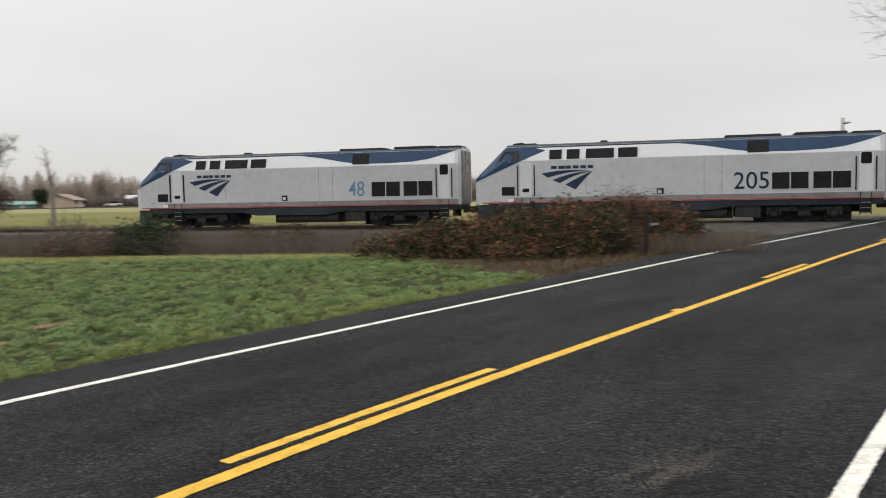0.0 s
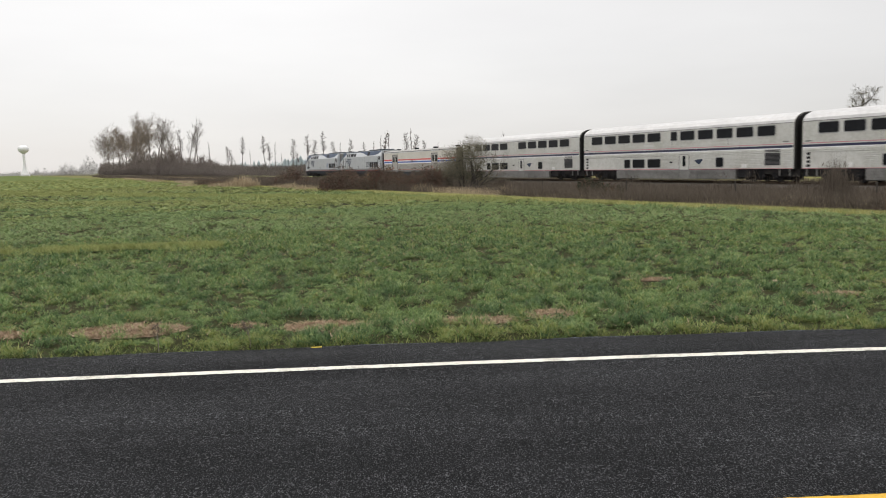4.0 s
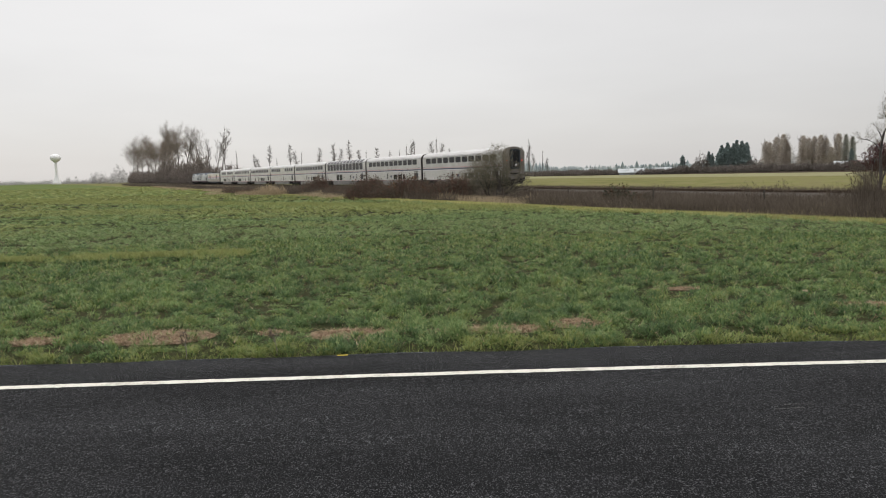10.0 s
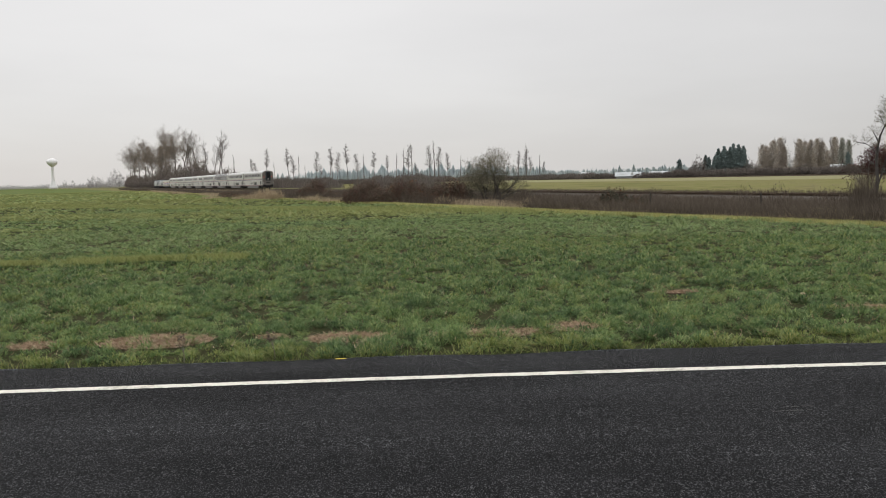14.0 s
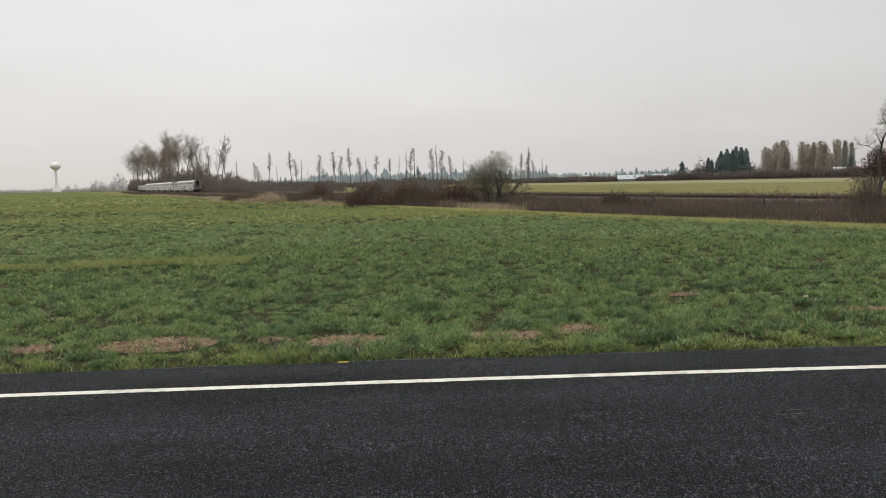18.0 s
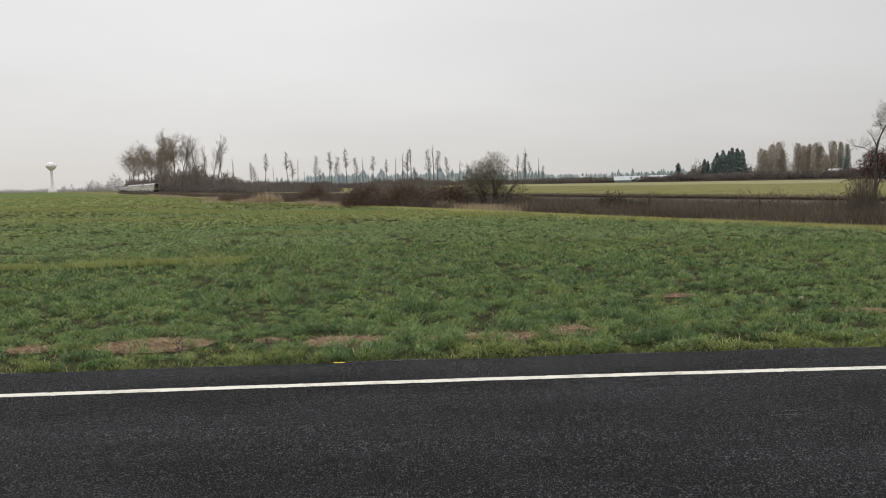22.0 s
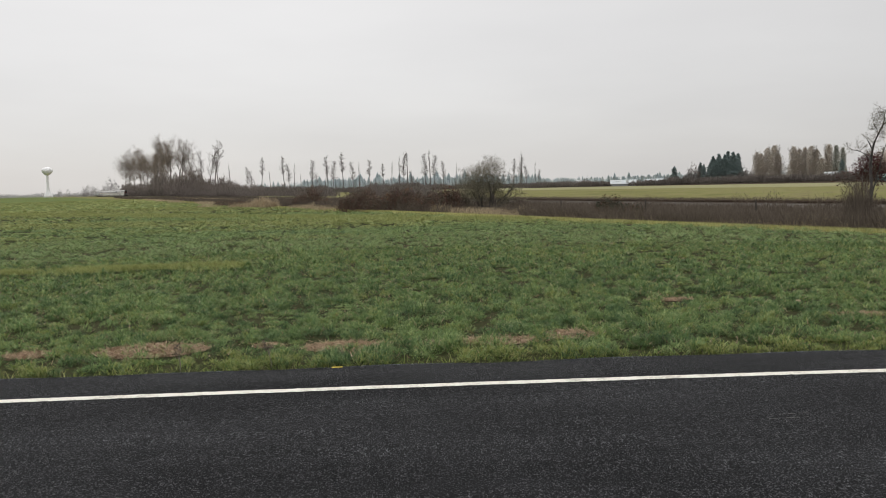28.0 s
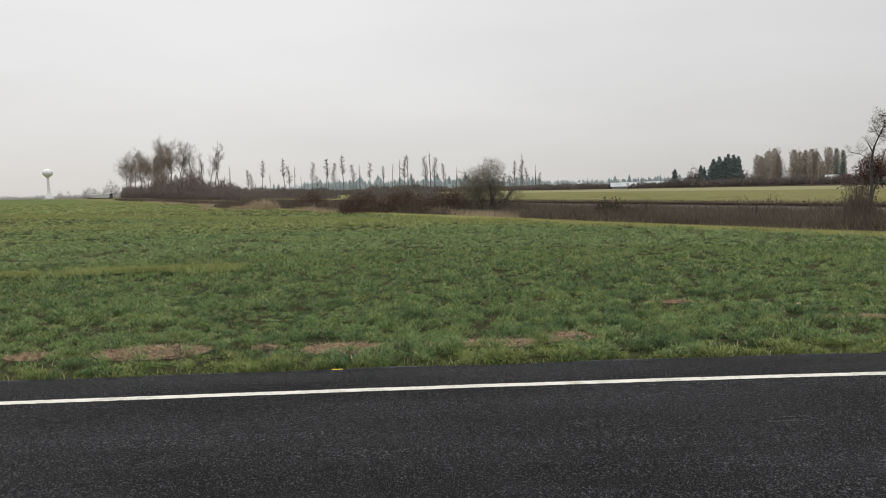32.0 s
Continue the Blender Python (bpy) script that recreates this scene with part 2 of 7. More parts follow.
    old = b.inputs["Base Color"].links[0].from_socket
    l.new(old, mix.inputs["A"])
    l.new(mix.outputs["Result"], b.inputs["Base Color"])
    return m


M["asphalt"] = asphalt()
M["white_line"] = material("white_line_paint", (0.40, 0.385, 0.33), 0.7, 0, [(0.67, 0.655, 0.59), (0.73, 0.715, 0.655)], 6, 60, 0.4, 150)
M["yellow_line"] = material("yellow_line_paint", (0.44, 0.26, 0.035), 0.7, 0, [(0.62, 0.38, 0.055), (0.67, 0.43, 0.07)], 6, 60, 0.4, 150)
M["soil"] = material("field_soil", (0.020, 0.026, 0.011), 0.95, 0, [(0.034, 0.044, 0.017), (0.046, 0.044, 0.023), (0.026, 0.034, 0.014)], 1.4, 14, 0.9, 30, spec=0.02)
M["brown_earth"] = material("verge_earth", (0.030, 0.022, 0.016), 0.95, 0, [(0.058, 0.041, 0.029), (0.046, 0.042, 0.025)], 0.9, 9, 0.9, 16, spec=0.03)
M["bare_dirt"] = material("bare_dirt", (0.040, 0.022, 0.014), 0.95, 0, [(0.075, 0.042, 0.027), (0.12, 0.075, 0.048)], 4, 35, 0.9, 60)
M["far_field"] = material("far_field_grass", (0.118, 0.112, 0.048), 0.95, 0, [(0.148, 0.148, 0.054), (0.178, 0.168, 0.074), (0.128, 0.106, 0.060)], 0.05, 0.5, 0.4, 3, spec=0.02)
M["far_green"] = material("far_winter_grass", (0.082, 0.112, 0.036), 0.95, 0, [(0.104, 0.136, 0.044), (0.128, 0.146, 0.052)], 0.05, 0.7, 0.4, 3, spec=0.02)
M["pale_field"] = material("pale_field_grass", (0.21, 0.21, 0.11), 0.95, 0, [(0.25, 0.24, 0.135), (0.17, 0.15, 0.09)], 0.05, 0.6, 0.4, 3, spec=0.02)
M["gravel"] = material("gravel", (0.034, 0.031, 0.028), 0.95, 0, [(0.056, 0.052, 0.047), (0.082, 0.077, 0.07)], 1.2, 25, 1.0, 60)
M["pale_grit"] = material("pale_sandy_grit", (0.10, 0.09, 0.08), 0.95, 0, [(0.17, 0.155, 0.135), (0.24, 0.22, 0.19)], 3, 30, island=0.6)
M["ballast"] = material("ballast_stone", (0.055, 0.05, 0.045), 0.95, 0, [(0.10, 0.09, 0.08), (0.14, 0.125, 0.11)], 1.5, 20, 1.0, 30)
M["rail_steel"] = material("rusty_rail_steel", (0.05, 0.035, 0.027), 0.55, 0.6, [(0.10, 0.07, 0.05)], 2, 30)
M["tie_wood"] = material("creosoted_wood", (0.03, 0.024, 0.02), 0.9, 0, [(0.07, 0.055, 0.045)], 3, 30, 0.5)
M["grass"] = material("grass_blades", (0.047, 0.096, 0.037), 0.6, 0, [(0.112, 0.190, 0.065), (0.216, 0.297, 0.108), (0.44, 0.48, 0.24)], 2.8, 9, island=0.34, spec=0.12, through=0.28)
# a bluer grass, darkened further for the shade between tufts
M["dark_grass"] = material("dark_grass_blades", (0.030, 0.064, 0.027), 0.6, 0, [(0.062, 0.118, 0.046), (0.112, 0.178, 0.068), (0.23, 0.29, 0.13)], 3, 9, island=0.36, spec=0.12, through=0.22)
M["turf"] = material("winter_turf", (0.150, 0.220, 0.094), 0.7, 0, [(0.190, 0.268, 0.110), (0.225, 0.300, 0.126), (0.28, 0.345, 0.155)], 2.2, 7, island=0.5, spec=0.06, through=0.3)
M["yellow_turf"] = material("yellow_winter_turf", (0.225, 0.262, 0.092), 0.7, 0, [(0.265, 0.298, 0.108), (0.305, 0.325, 0.130), (0.35, 0.355, 0.16)], 1.2, 5, island=0.5, spec=0.06, through=0.3)
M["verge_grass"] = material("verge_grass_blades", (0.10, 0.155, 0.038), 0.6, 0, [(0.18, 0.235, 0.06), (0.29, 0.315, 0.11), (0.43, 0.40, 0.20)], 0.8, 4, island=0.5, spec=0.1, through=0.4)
M["straw"] = material("dead_straw", (0.16, 0.10, 0.062), 0.85, 0, [(0.31, 0.215, 0.14), (0.52, 0.41, 0.295)], 3, 20, island=0.75)
M["brush"] = material("dead_brush_stalks", (0.058, 0.048, 0.040), 0.9, 0, [(0.106, 0.088, 0.072), (0.178, 0.150, 0.120), (0.084, 0.068, 0.055)], 0.35, 2.5, island=0.4, spec=0.05, through=0.25)
M["verge_litter"] = material("rotting_straw_and_leaves", (0.035, 0.024, 0.016), 0.9, 0, [(0.075, 0.05, 0.034), (0.10, 0.085, 0.04), (0.20, 0.14, 0.09)], 1.5, 8, island=0.6, spec=0.04)
M["dry_grass"] = material("pale_dry_grass", (0.30, 0.235, 0.15), 0.9, 0, [(0.42, 0.34, 0.23), (0.52, 0.44, 0.31)], 0.3, 2, island=0.5, through=0.3)
# grey bark and bare twigs, lightened in colour to suggest haze
M["bark"] = material("grey_bark", (0.14, 0.125, 0.115), 0.9, 0, [(0.20, 0.18, 0.165), (0.26, 0.238, 0.22)], 2, 14, 0.6, 20, spec=0.05)
M["twig"] = material("bare_twigs", (0.22, 0.190, 0.172), 0.9, 0, [(0.30, 0.262, 0.238), (0.26, 0.22, 0.198)], 0.5, 4, island=0.3, spec=0.05)
M["bramble_stem"] = material("bramble_stems", (0.085, 0.040, 0.034), 0.8, 0, [(0.16, 0.082, 0.066), (0.12, 0.075, 0.055)], 1, 8, island=0.4)
M["bramble_leaf"] = material("bramble_leaves", (0.011, 0.019, 0.009), 0.55, 0, [(0.020, 0.034, 0.013), (0.016, 0.026, 0.011), (0.022, 0.036, 0.016), (0.036, 0.034, 0.018), (0.075, 0.045, 0.024), (0.15, 0.070, 0.032), (0.36, 0.20, 0.06)], 1.1, 5, island=0.30, through=0.2)
M["bramble_rust"] = material("rusty_bramble_leaves", (0.09, 0.044, 0.030), 0.7, 0, [(0.16, 0.075, 0.046), (0.26, 0.125, 0.06), (0.13, 0.08, 0.052), (0.40, 0.24, 0.09)], 0.9, 4, island=0.5, spec=0.1, through=0.3)
M["bramble_brown"] = material("brown_bramble_leaves", (0.066, 0.055, 0.047), 0.7, 0, [(0.11, 0.090, 0.073), (0.165, 0.125, 0.096), (0.10, 0.094, 0.066), (0.22, 0.145, 0.10)], 0.9, 3, island=0.5, through=0.3)
M["dark_leaf"] = material("evergreen_leaves", (0.014, 0.026, 0.014), 0.55, 0, [(0.026, 0.048, 0.022), (0.05, 0.072, 0.034), (0.06, 0.045, 0.032)], 1, 5, island=0.5, through=0.2)
# fir needles lightened and blued, haze mixed into the colour
M["conifer"] = material("hazed_fir_needles", (0.20, 0.255, 0.255), 0.8, 0, [(0.24, 0.30, 0.29), (0.28, 0.335, 0.315)], 0.3, 2, island=0.4, spec=0.03, through=0.45)
# far conifers carry the haze of distance in their base colour
M["far_conifer"] = material("hazed_needles", (0.47, 0.53, 0.55), 0.95, 0, [(0.52, 0.58, 0.60), (0.57, 0.62, 0.635)], 0.01, 0.1, island=0.5, spec=0.0, through=0.45)
# poplar leaves in tan and dull green, both paled with haze
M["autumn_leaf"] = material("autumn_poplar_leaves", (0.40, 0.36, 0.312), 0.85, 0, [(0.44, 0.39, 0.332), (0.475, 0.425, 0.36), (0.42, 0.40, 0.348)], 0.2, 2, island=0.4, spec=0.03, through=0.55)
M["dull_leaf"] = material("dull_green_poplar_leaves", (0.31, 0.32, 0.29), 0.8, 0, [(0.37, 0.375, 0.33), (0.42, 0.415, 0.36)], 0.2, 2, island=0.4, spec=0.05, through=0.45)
M["red_leaf"] = material("red_autumn_leaves", (0.20, 0.035, 0.03), 0.8, 0, [(0.32, 0.07, 0.05), (0.14, 0.04, 0.035)], 1, 6, island=0.5)
M["hedge_leaf"] = material("winter_hedge_twigs", (0.135, 0.117, 0.108), 0.9, 0, [(0.20, 0.173, 0.158), (0.175, 0.166, 0.14)], 0.05, 0.5, island=0.5, spec=0.03, through=0.35)
M["thicket_twig"] = material("brown_thicket_twigs", (0.165, 0.142, 0.130), 0.9, 0, [(0.235, 0.203, 0.186), (0.205, 0.188, 0.163)], 0.05, 0.5, island=0.5, spec=0.03, through=0.35)
# distant bare trees, their paleness is haze put into the colour
M["haze_wood"] = material("hazy_bare_woods", (0.36, 0.35, 0.35), 0.95, 0, [(0.43, 0.42, 0.42), (0.50, 0.49, 0.49)], 0.01, 0.1, island=0.4, spec=0.0, through=0.3)
M["tower_white"] = material("white_tower_paint", (0.74, 0.75, 0.76), 0.5, 0, [(0.82, 0.82, 0.82)], 0.1, 1, spec=0.5)
M["silver"] = material("silver_loco_paint", (0.415, 0.437, 0.446), 0.42, 0.12, [(0.455, 0.478, 0.486), (0.495, 0.516, 0.522)], 0.25, 3, 0.06, 2, spec=0.5)
M["pale_silver"] = material("pale_loco_paint", (0.56, 0.58, 0.60), 0.42, 0.1, [(0.62, 0.64, 0.66)], 0.4, 4, spec=0.5)
M["blue"] = material("blue_loco_paint", (0.006, 0.029, 0.078), 0.4, 0, [(0.011, 0.041, 0.10)], 0.6, 6, spec=0.35)
M["logo_blue"] = material("navy_decal", (0.010, 0.021, 0.050), 0.4, 0, [(0.015, 0.030, 0.066)], 1, 8, spec=0.35)
M["number_navy"] = material("navy_numerals", (0.018, 0.022, 0.040), 0.4)
M["number_blue"] = material("faded_blue_numerals", (0.09, 0.17, 0.30), 0.45, 0, [(0.2, 0.28, 0.38)], 5, 30)
M["red_stripe"] = material("red_stripe", (0.33, 0.03, 0.04), 0.45, 0, [(0.40, 0.045, 0.05)], 1, 8)
M["red_band"] = material("red_band", (0.62, 0.07, 0.06), 0.45, 0, [(0.7, 0.1, 0.085)], 0.5, 8, spec=0.5)
M["blue_band"] = material("blue_band", (0.025, 0.09, 0.40), 0.45, 0, [(0.04, 0.12, 0.46)], 0.5, 8, spec=0.5)
M["white_band"] = material("white_band", (0.78, 0.79, 0.80), 0.5, 0, [(0.84, 0.845, 0.85)], 0.5, 8, spec=0.5)
M["navy_stripe"] = material("navy_stripe", (0.014, 0.018, 0.055), 0.4, 0, [(0.024, 0.028, 0.075)], 0.7, 6, spec=0.5)
M["pink_stripe"] = material("thin_red_stripe", (0.55, 0.22, 0.25), 0.5, 0, [(0.62, 0.30, 0.32)], 0.7, 6)
M["underframe"] = material("sooty_underframe", (0.014, 0.015, 0.017), 0.8, 0, [(0.03, 0.03, 0.032), (0.05, 0.046, 0.042)], 1.2, 9, 0.3)
M["dark_skirt"] = material("dark_blue_grey_skirt", (0.028, 0.036, 0.045), 0.6, 0, [(0.045, 0.054, 0.062)], 0.8, 6)
M["grille"] = material("dark_grille", (0.010, 0.010, 0.012), 0.6, 0.2, [(0.022, 0.022, 0.024)], 2, 12)
M["grille_grey"] = material("grey_louvre", (0.10, 0.10, 0.10), 0.6, 0.3, [(0.15, 0.15, 0.15)], 2, 12)
M["glass"] = material("dark_tinted_glass", (0.008, 0.009, 0.011), 0.12, 0, [(0.014, 0.015, 0.018)], 0.7, 3, spec=0.10)
M["roof_glass"] = material("smoked_roof_glass", (0.016, 0.016, 0.017), 0.25, 0, [(0.03, 0.03, 0.03)], 0.7, 3, spec=0.25)
M["stainless"] = material("weathered_stainless_steel", (0.50, 0.50, 0.455), 0.42, 0.25, [(0.585, 0.583, 0.545), (0.65, 0.65, 0.62)], 0.5, 5, 0.05, 3, spec=0.5)
M["stainless_dull"] = material("dull_fluted_steel", (0.155, 0.152, 0.146), 0.5, 0.3, [(0.21, 0.206, 0.196), (0.265, 0.26, 0.25)], 0.3, 3, spec=0.4)
M["roof_silver"] = material("pale_roof_steel", (0.44, 0.435, 0.43), 0.5, 0.2, [(0.50, 0.495, 0.49), (0.56, 0.555, 0.55)], 0.3, 3, spec=0.4)
M["bag_steel"] = material("beige_steel_side", (0.60, 0.57, 0.50), 0.45, 0.15, [(0.66, 0.635, 0.57), (0.70, 0.68, 0.62)], 0.25, 3, spec=0.5)
M["bag_rib"] = material("beige_fluted_steel", (0.28, 0.27, 0.245), 0.5, 0.2, [(0.34, 0.33, 0.30), (0.38, 0.37, 0.34)], 0.3, 3, spec=0.4)
M["bag_roof"] = material("dull_beige_roof_steel", (0.20, 0.195, 0.18), 0.5, 0.2, [(0.25, 0.245, 0.225), (0.29, 0.285, 0.265)], 0.3, 3, spec=0.4)
M["door_grey"] = material("grimy_door_steel", (0.36, 0.345, 0.31), 0.5, 0.2, [(0.44, 0.425, 0.39), (0.48, 0.465, 0.43)], 0.8, 6)
M["rubber"] = material("black_rubber", (0.012, 0.012, 0.013), 0.75, 0, [(0.03, 0.028, 0.027)], 1, 8)
M["curtain"] = material("drawn_pale_curtain", (0.42, 0.39, 0.34), 0.6, 0, [(0.52, 0.49, 0.43)], 2, 12)
M["gasket"] = material("grey_gasket", (0.36, 0.36, 0.35), 0.5)
M["end_steel"] = material("grimy_end_steel", (0.13, 0.120, 0.106), 0.6, 0.3, [(0.20, 0.186, 0.166), (0.26, 0.243, 0.217)], 0.8, 6, spec=0.5)
M["red_light"] = glowing("red_marker_light", (0.9, 0.06, 0.05), 0.55)
M["headlight"] = glowing("lit_headlight", (1.0, 0.93, 0.8), 2.0)
M["white_plate"] = material("white_plate", (0.75, 0.75, 0.73), 0.6)
M["pink_tag"] = material("faded_red_placard", (0.42, 0.19, 0.15), 0.6)
M["yellow_litter"] = material("yellow_plastic", (0.68, 0.52, 0.08), 0.5)
M["tan_wall"] = material("tan_siding", (0.50, 0.41, 0.32), 0.8, 0, [(0.56, 0.47, 0.37)], 0.3, 3)
M["brown_roof"] = material("brown_shingles", (0.25, 0.195, 0.17), 0.9, 0, [(0.30, 0.24, 0.21)], 0.5, 5)
M["teal_roof"] = material("teal_metal_roof", (0.14, 0.24, 0.225), 0.6, 0, [(0.17, 0.28, 0.26)], 0.3, 3)
M["pale_wall"] = material("pale_siding", (0.55, 0.56, 0.56), 0.7, 0, [(0.64, 0.65, 0.65)], 0.3, 3)
M["grey_roof"] = material("grey_metal_roof", (0.42, 0.45, 0.46), 0.5, 0, [(0.5, 0.53, 0.54)], 0.2, 2)
M["car_white"] = material("white_car_paint", (0.7, 0.71, 0.72), 0.25)
M["post_wood"] = material("weathered_post_wood", (0.055, 0.048, 0.043), 0.9, 0, [(0.085, 0.076, 0.068)], 2, 14)
M["copper_leaf"] = material("tan_tree_leaves", (0.20, 0.165, 0.135), 0.85, 0, [(0.27, 0.22, 0.18), (0.23, 0.205, 0.175)], 0.1, 1, island=0.5, spec=0.03, through=0.4)
# tan crowns with the haze before them painted in
M["hazy_leaf"] = material("hazed_tan_crowns", (0.36, 0.305, 0.262), 0.9, 0, [(0.42, 0.36, 0.31), (0.38, 0.345, 0.305), (0.46, 0.37, 0.29)], 0.05, 0.5, island=0.5, spec=0.02, through=0.45)
M["tarred_wood"] = material("tarred_wood", (0.018, 0.016, 0.015), 0.8, 0, [(0.035, 0.03, 0.028)], 3, 20)
M["scar"] = material("scraped_asphalt", (0.055, 0.055, 0.056), 0.9, 0, [(0.10, 0.10, 0.10), (0.13, 0.13, 0.128)], 9, 90, 0.6, 150)
# far poplar twigs greyed by painted haze; the near grey board shares it
M["pale_twig"] = material("haze_grey_wood", (0.30, 0.275, 0.26), 0.95, 0, [(0.38, 0.35, 0.33), (0.33, 0.295, 0.275)], 0.2, 1, island=0.3, spec=0.0, through=0.25)
M["thorn_twig"] = material("brown_thorn_twigs", (0.124, 0.114, 0.084), 0.9, 0, [(0.198, 0.182, 0.134), (0.275, 0.255, 0.19)], 0.8, 6, island=0.3, spec=0.04, through=0.25)
M["far_bark"] = material("grey_brown_bark", (0.13, 0.115, 0.105), 0.95, 0, [(0.17, 0.15, 0.14), (0.21, 0.19, 0.175)], 0.3, 2, spec=0.0)
M["edge_grass"] = material("pale_edge_grass", (0.34, 0.34, 0.11), 0.7, 0, [(0.46, 0.45, 0.18), (0.58, 0.55, 0.28)], 0.5, 3, island=0.5, spec=0.08, through=0.4)
M["maroon_leaf"] = material("dark_red_leaves", (0.055, 0.022, 0.022), 0.8, 0, [(0.10, 0.038, 0.036), (0.075, 0.045, 0.038)], 1, 6, island=0.5, through=0.2)
M["dark_bark"] = material("dark_grey_bark", (0.055, 0.051, 0.047), 0.9, 0, [(0.085, 0.079, 0.073), (0.10, 0.092, 0.085)], 2, 14, 0.4, 20, spec=0.05)

# ---- mesh helpers ----


def mesh_of(name, bm, mat, smooth=False):
    me = bpy.data.meshes.new(name)
    bm.normal_update()
    bm.to_mesh(me)
    bm.free()
    for m in mat if isinstance(mat, (list, tuple)) else [mat]:
        me.materials.append(m)
    if smooth:
        me.shade_smooth()
    return me


def part(name, bm, mat, parent, label="", at=None, smooth=False):
    """One mesh object under a thing or under a part."""
    me = bm if isinstance(bm, bpy.types.Mesh) else mesh_of(name, bm, mat, smooth)
    ob = new(name, me)
    ob.parent = parent
    if at is not None:
        ob.matrix_basis = at
    return tagged(ob, label)


def thing(name, label, category, group="", at=None):
    ob = new(name)
    ob.empty_display_size = 0.2
    if at is not None:
        ob.matrix_basis = at
    return tagged(ob, label, category, group)


def structure(name, bm, mat, label, smooth=False, kind="structure"):
    me = bm if isinstance(bm, bpy.types.Mesh) else mesh_of(name, bm, mat, smooth)
    return tagged(new(name, me), label, kind=kind)


def box(bm, x0, x1, y0, y1, z0, z1):
    v = [bm.verts.new((x, y, z)) for z in (z0, z1) for y in (y0, y1) for x in (x0, x1)]
    for f in ((0, 2, 3, 1), (4, 5, 7, 6), (0, 1, 5, 4), (2, 6, 7, 3), (0, 4, 6, 2), (1, 3, 7, 5)):
        bm.faces.new([v[i] for i in f])
    return bm


def cylinder(bm, a, b, r0, r1=None, n=10, caps=True):
    """A tapered tube from a to b."""
    a, b = Vector(a), Vector(b)
    r1 = r0 if r1 is None else r1
    d = (b - a).normalized()
    p = d.orthogonal().normalized()
    q = d.cross(p)
    rings = [[bm.verts.new(c + (p * math.cos(6.28319 * i / n) + q * math.sin(6.28319 * i / n)) * r) for i in range(n)] for c, r in ((a, r0), (b, r1))]
    for i in range(n):
        bm.faces.new((rings[0][i], rings[0][(i + 1) % n], rings[1][(i + 1) % n], rings[1][i]))
    if caps:
        bm.faces.new(rings[0][::-1])
        bm.faces.new(rings[1])
    return bm


def lathe(bm, profile, n=24, cx=0.0, cy=0.0):
    """A turned body from (radius, z) pairs."""
    rings = [[bm.verts.new((cx + r * math.cos(6.28319 * i / n), cy + r * math.sin(6.28319 * i / n), z)) for i in range(n)] for r, z in profile]
    for a, b in zip(rings, rings[1:]):
        for i in range(n):
            bm.faces.new((a[i], a[(i + 1) % n], b[(i + 1) % n], b[i]))
    bm.faces.new(rings[0][::-1])
    bm.faces.new(rings[-1])
    return bm


def rounded_plate(bm, w, h, r, depth, n=3):
    """An upright plate with rounded corners: its corner at the origin, x to the right, z up, its face at y = -depth."""
    pts = []
    for cx, cz, a0 in ((w - r, r, -90), (w - r, h - r, 0), (r, h - r, 90), (r, r, 180)):
        for i in range(n + 1):
            a = radians(a0 + 90 * i / n)
            pts.append((cx + r * math.cos(a), cz + r * math.sin(a)))
    front = [bm.verts.new((x, -depth, z)) for x, z in pts]
    back = [bm.verts.new((x, 0, z)) for x, z in pts]
    bm.faces.new(front)
    k = len(pts)
    for i in range(k):
        bm.faces.new((front[i], back[i], back[(i + 1) % k], front[(i + 1) % k]))
    return bm


def ribbon(name, centre, offsets, heights, mat):
    """A sheet along a line of points (x, y, z, nx, ny) with cross offsets and heights."""
    bm = bmesh.new()
    rows = [[bm.verts.new((x + nx * o, y + ny * o, z + h)) for o, h in zip(offsets, heights)] for x, y, z, nx, ny in centre]
    for a, b in zip(rows, rows[1:]):
        for i in range(len(offsets) - 1):
            bm.faces.new((a[i], b[i], b[i + 1], a[i + 1]))
    bmesh.ops.recalc_face_normals(bm, faces=bm.faces)
    return mesh_of(name, bm, mat)


def soup(name, verts, faces, mat):
    """A mesh from arrays: many loose triangles or quads at once."""
    me = bpy.data.meshes.new(name)
    verts, faces = np.asarray(verts, np.float32), np.asarray(faces, np.int32)
    k = faces.shape[1]
    me.vertices.add(len(verts))
    me.vertices.foreach_set("co", verts.ravel())
    me.loops.add(faces.size)
    me.loops.foreach_set("vertex_index", faces.ravel())
    me.polygons.add(len(faces))
    me.polygons.foreach_set("loop_start", np.arange(len(faces), dtype=np.int32) * k)
    me.update(calc_edges=True)
    for m in mat if isinstance(mat, (list, tuple)) else [mat]:
        me.materials.append(m)
    return me


rng = np.random.default_rng(7)

# ---- the line of the track: a very wide curve to the left ----
D0, AZ, KAPPA, S1 = 47.42, -0.40714, 5.883e-5, -148.74
RAIL_Z = -0.16  # top of the rails
NRM, ALONG = np.array([math.cos(AZ), -math.sin(AZ)]), np.array([math.sin(AZ), math.cos(AZ)])


BOW, S2, S3 = 0.00113, 47.0, -20.0  # a bow near the level crossing, fitted to the camera's view of the train


def bow(s):
    e = max(S2 - max(s, S3), 0)
    return BOW * e * e + max(S3 - s, 0) * 2 * BOW * (S2 - S3)


def on_track(s, off=1.55):
    """The place s metres along the line, off metres beyond the near side of the cars."""
    return straight_track(s, off - bow(s))


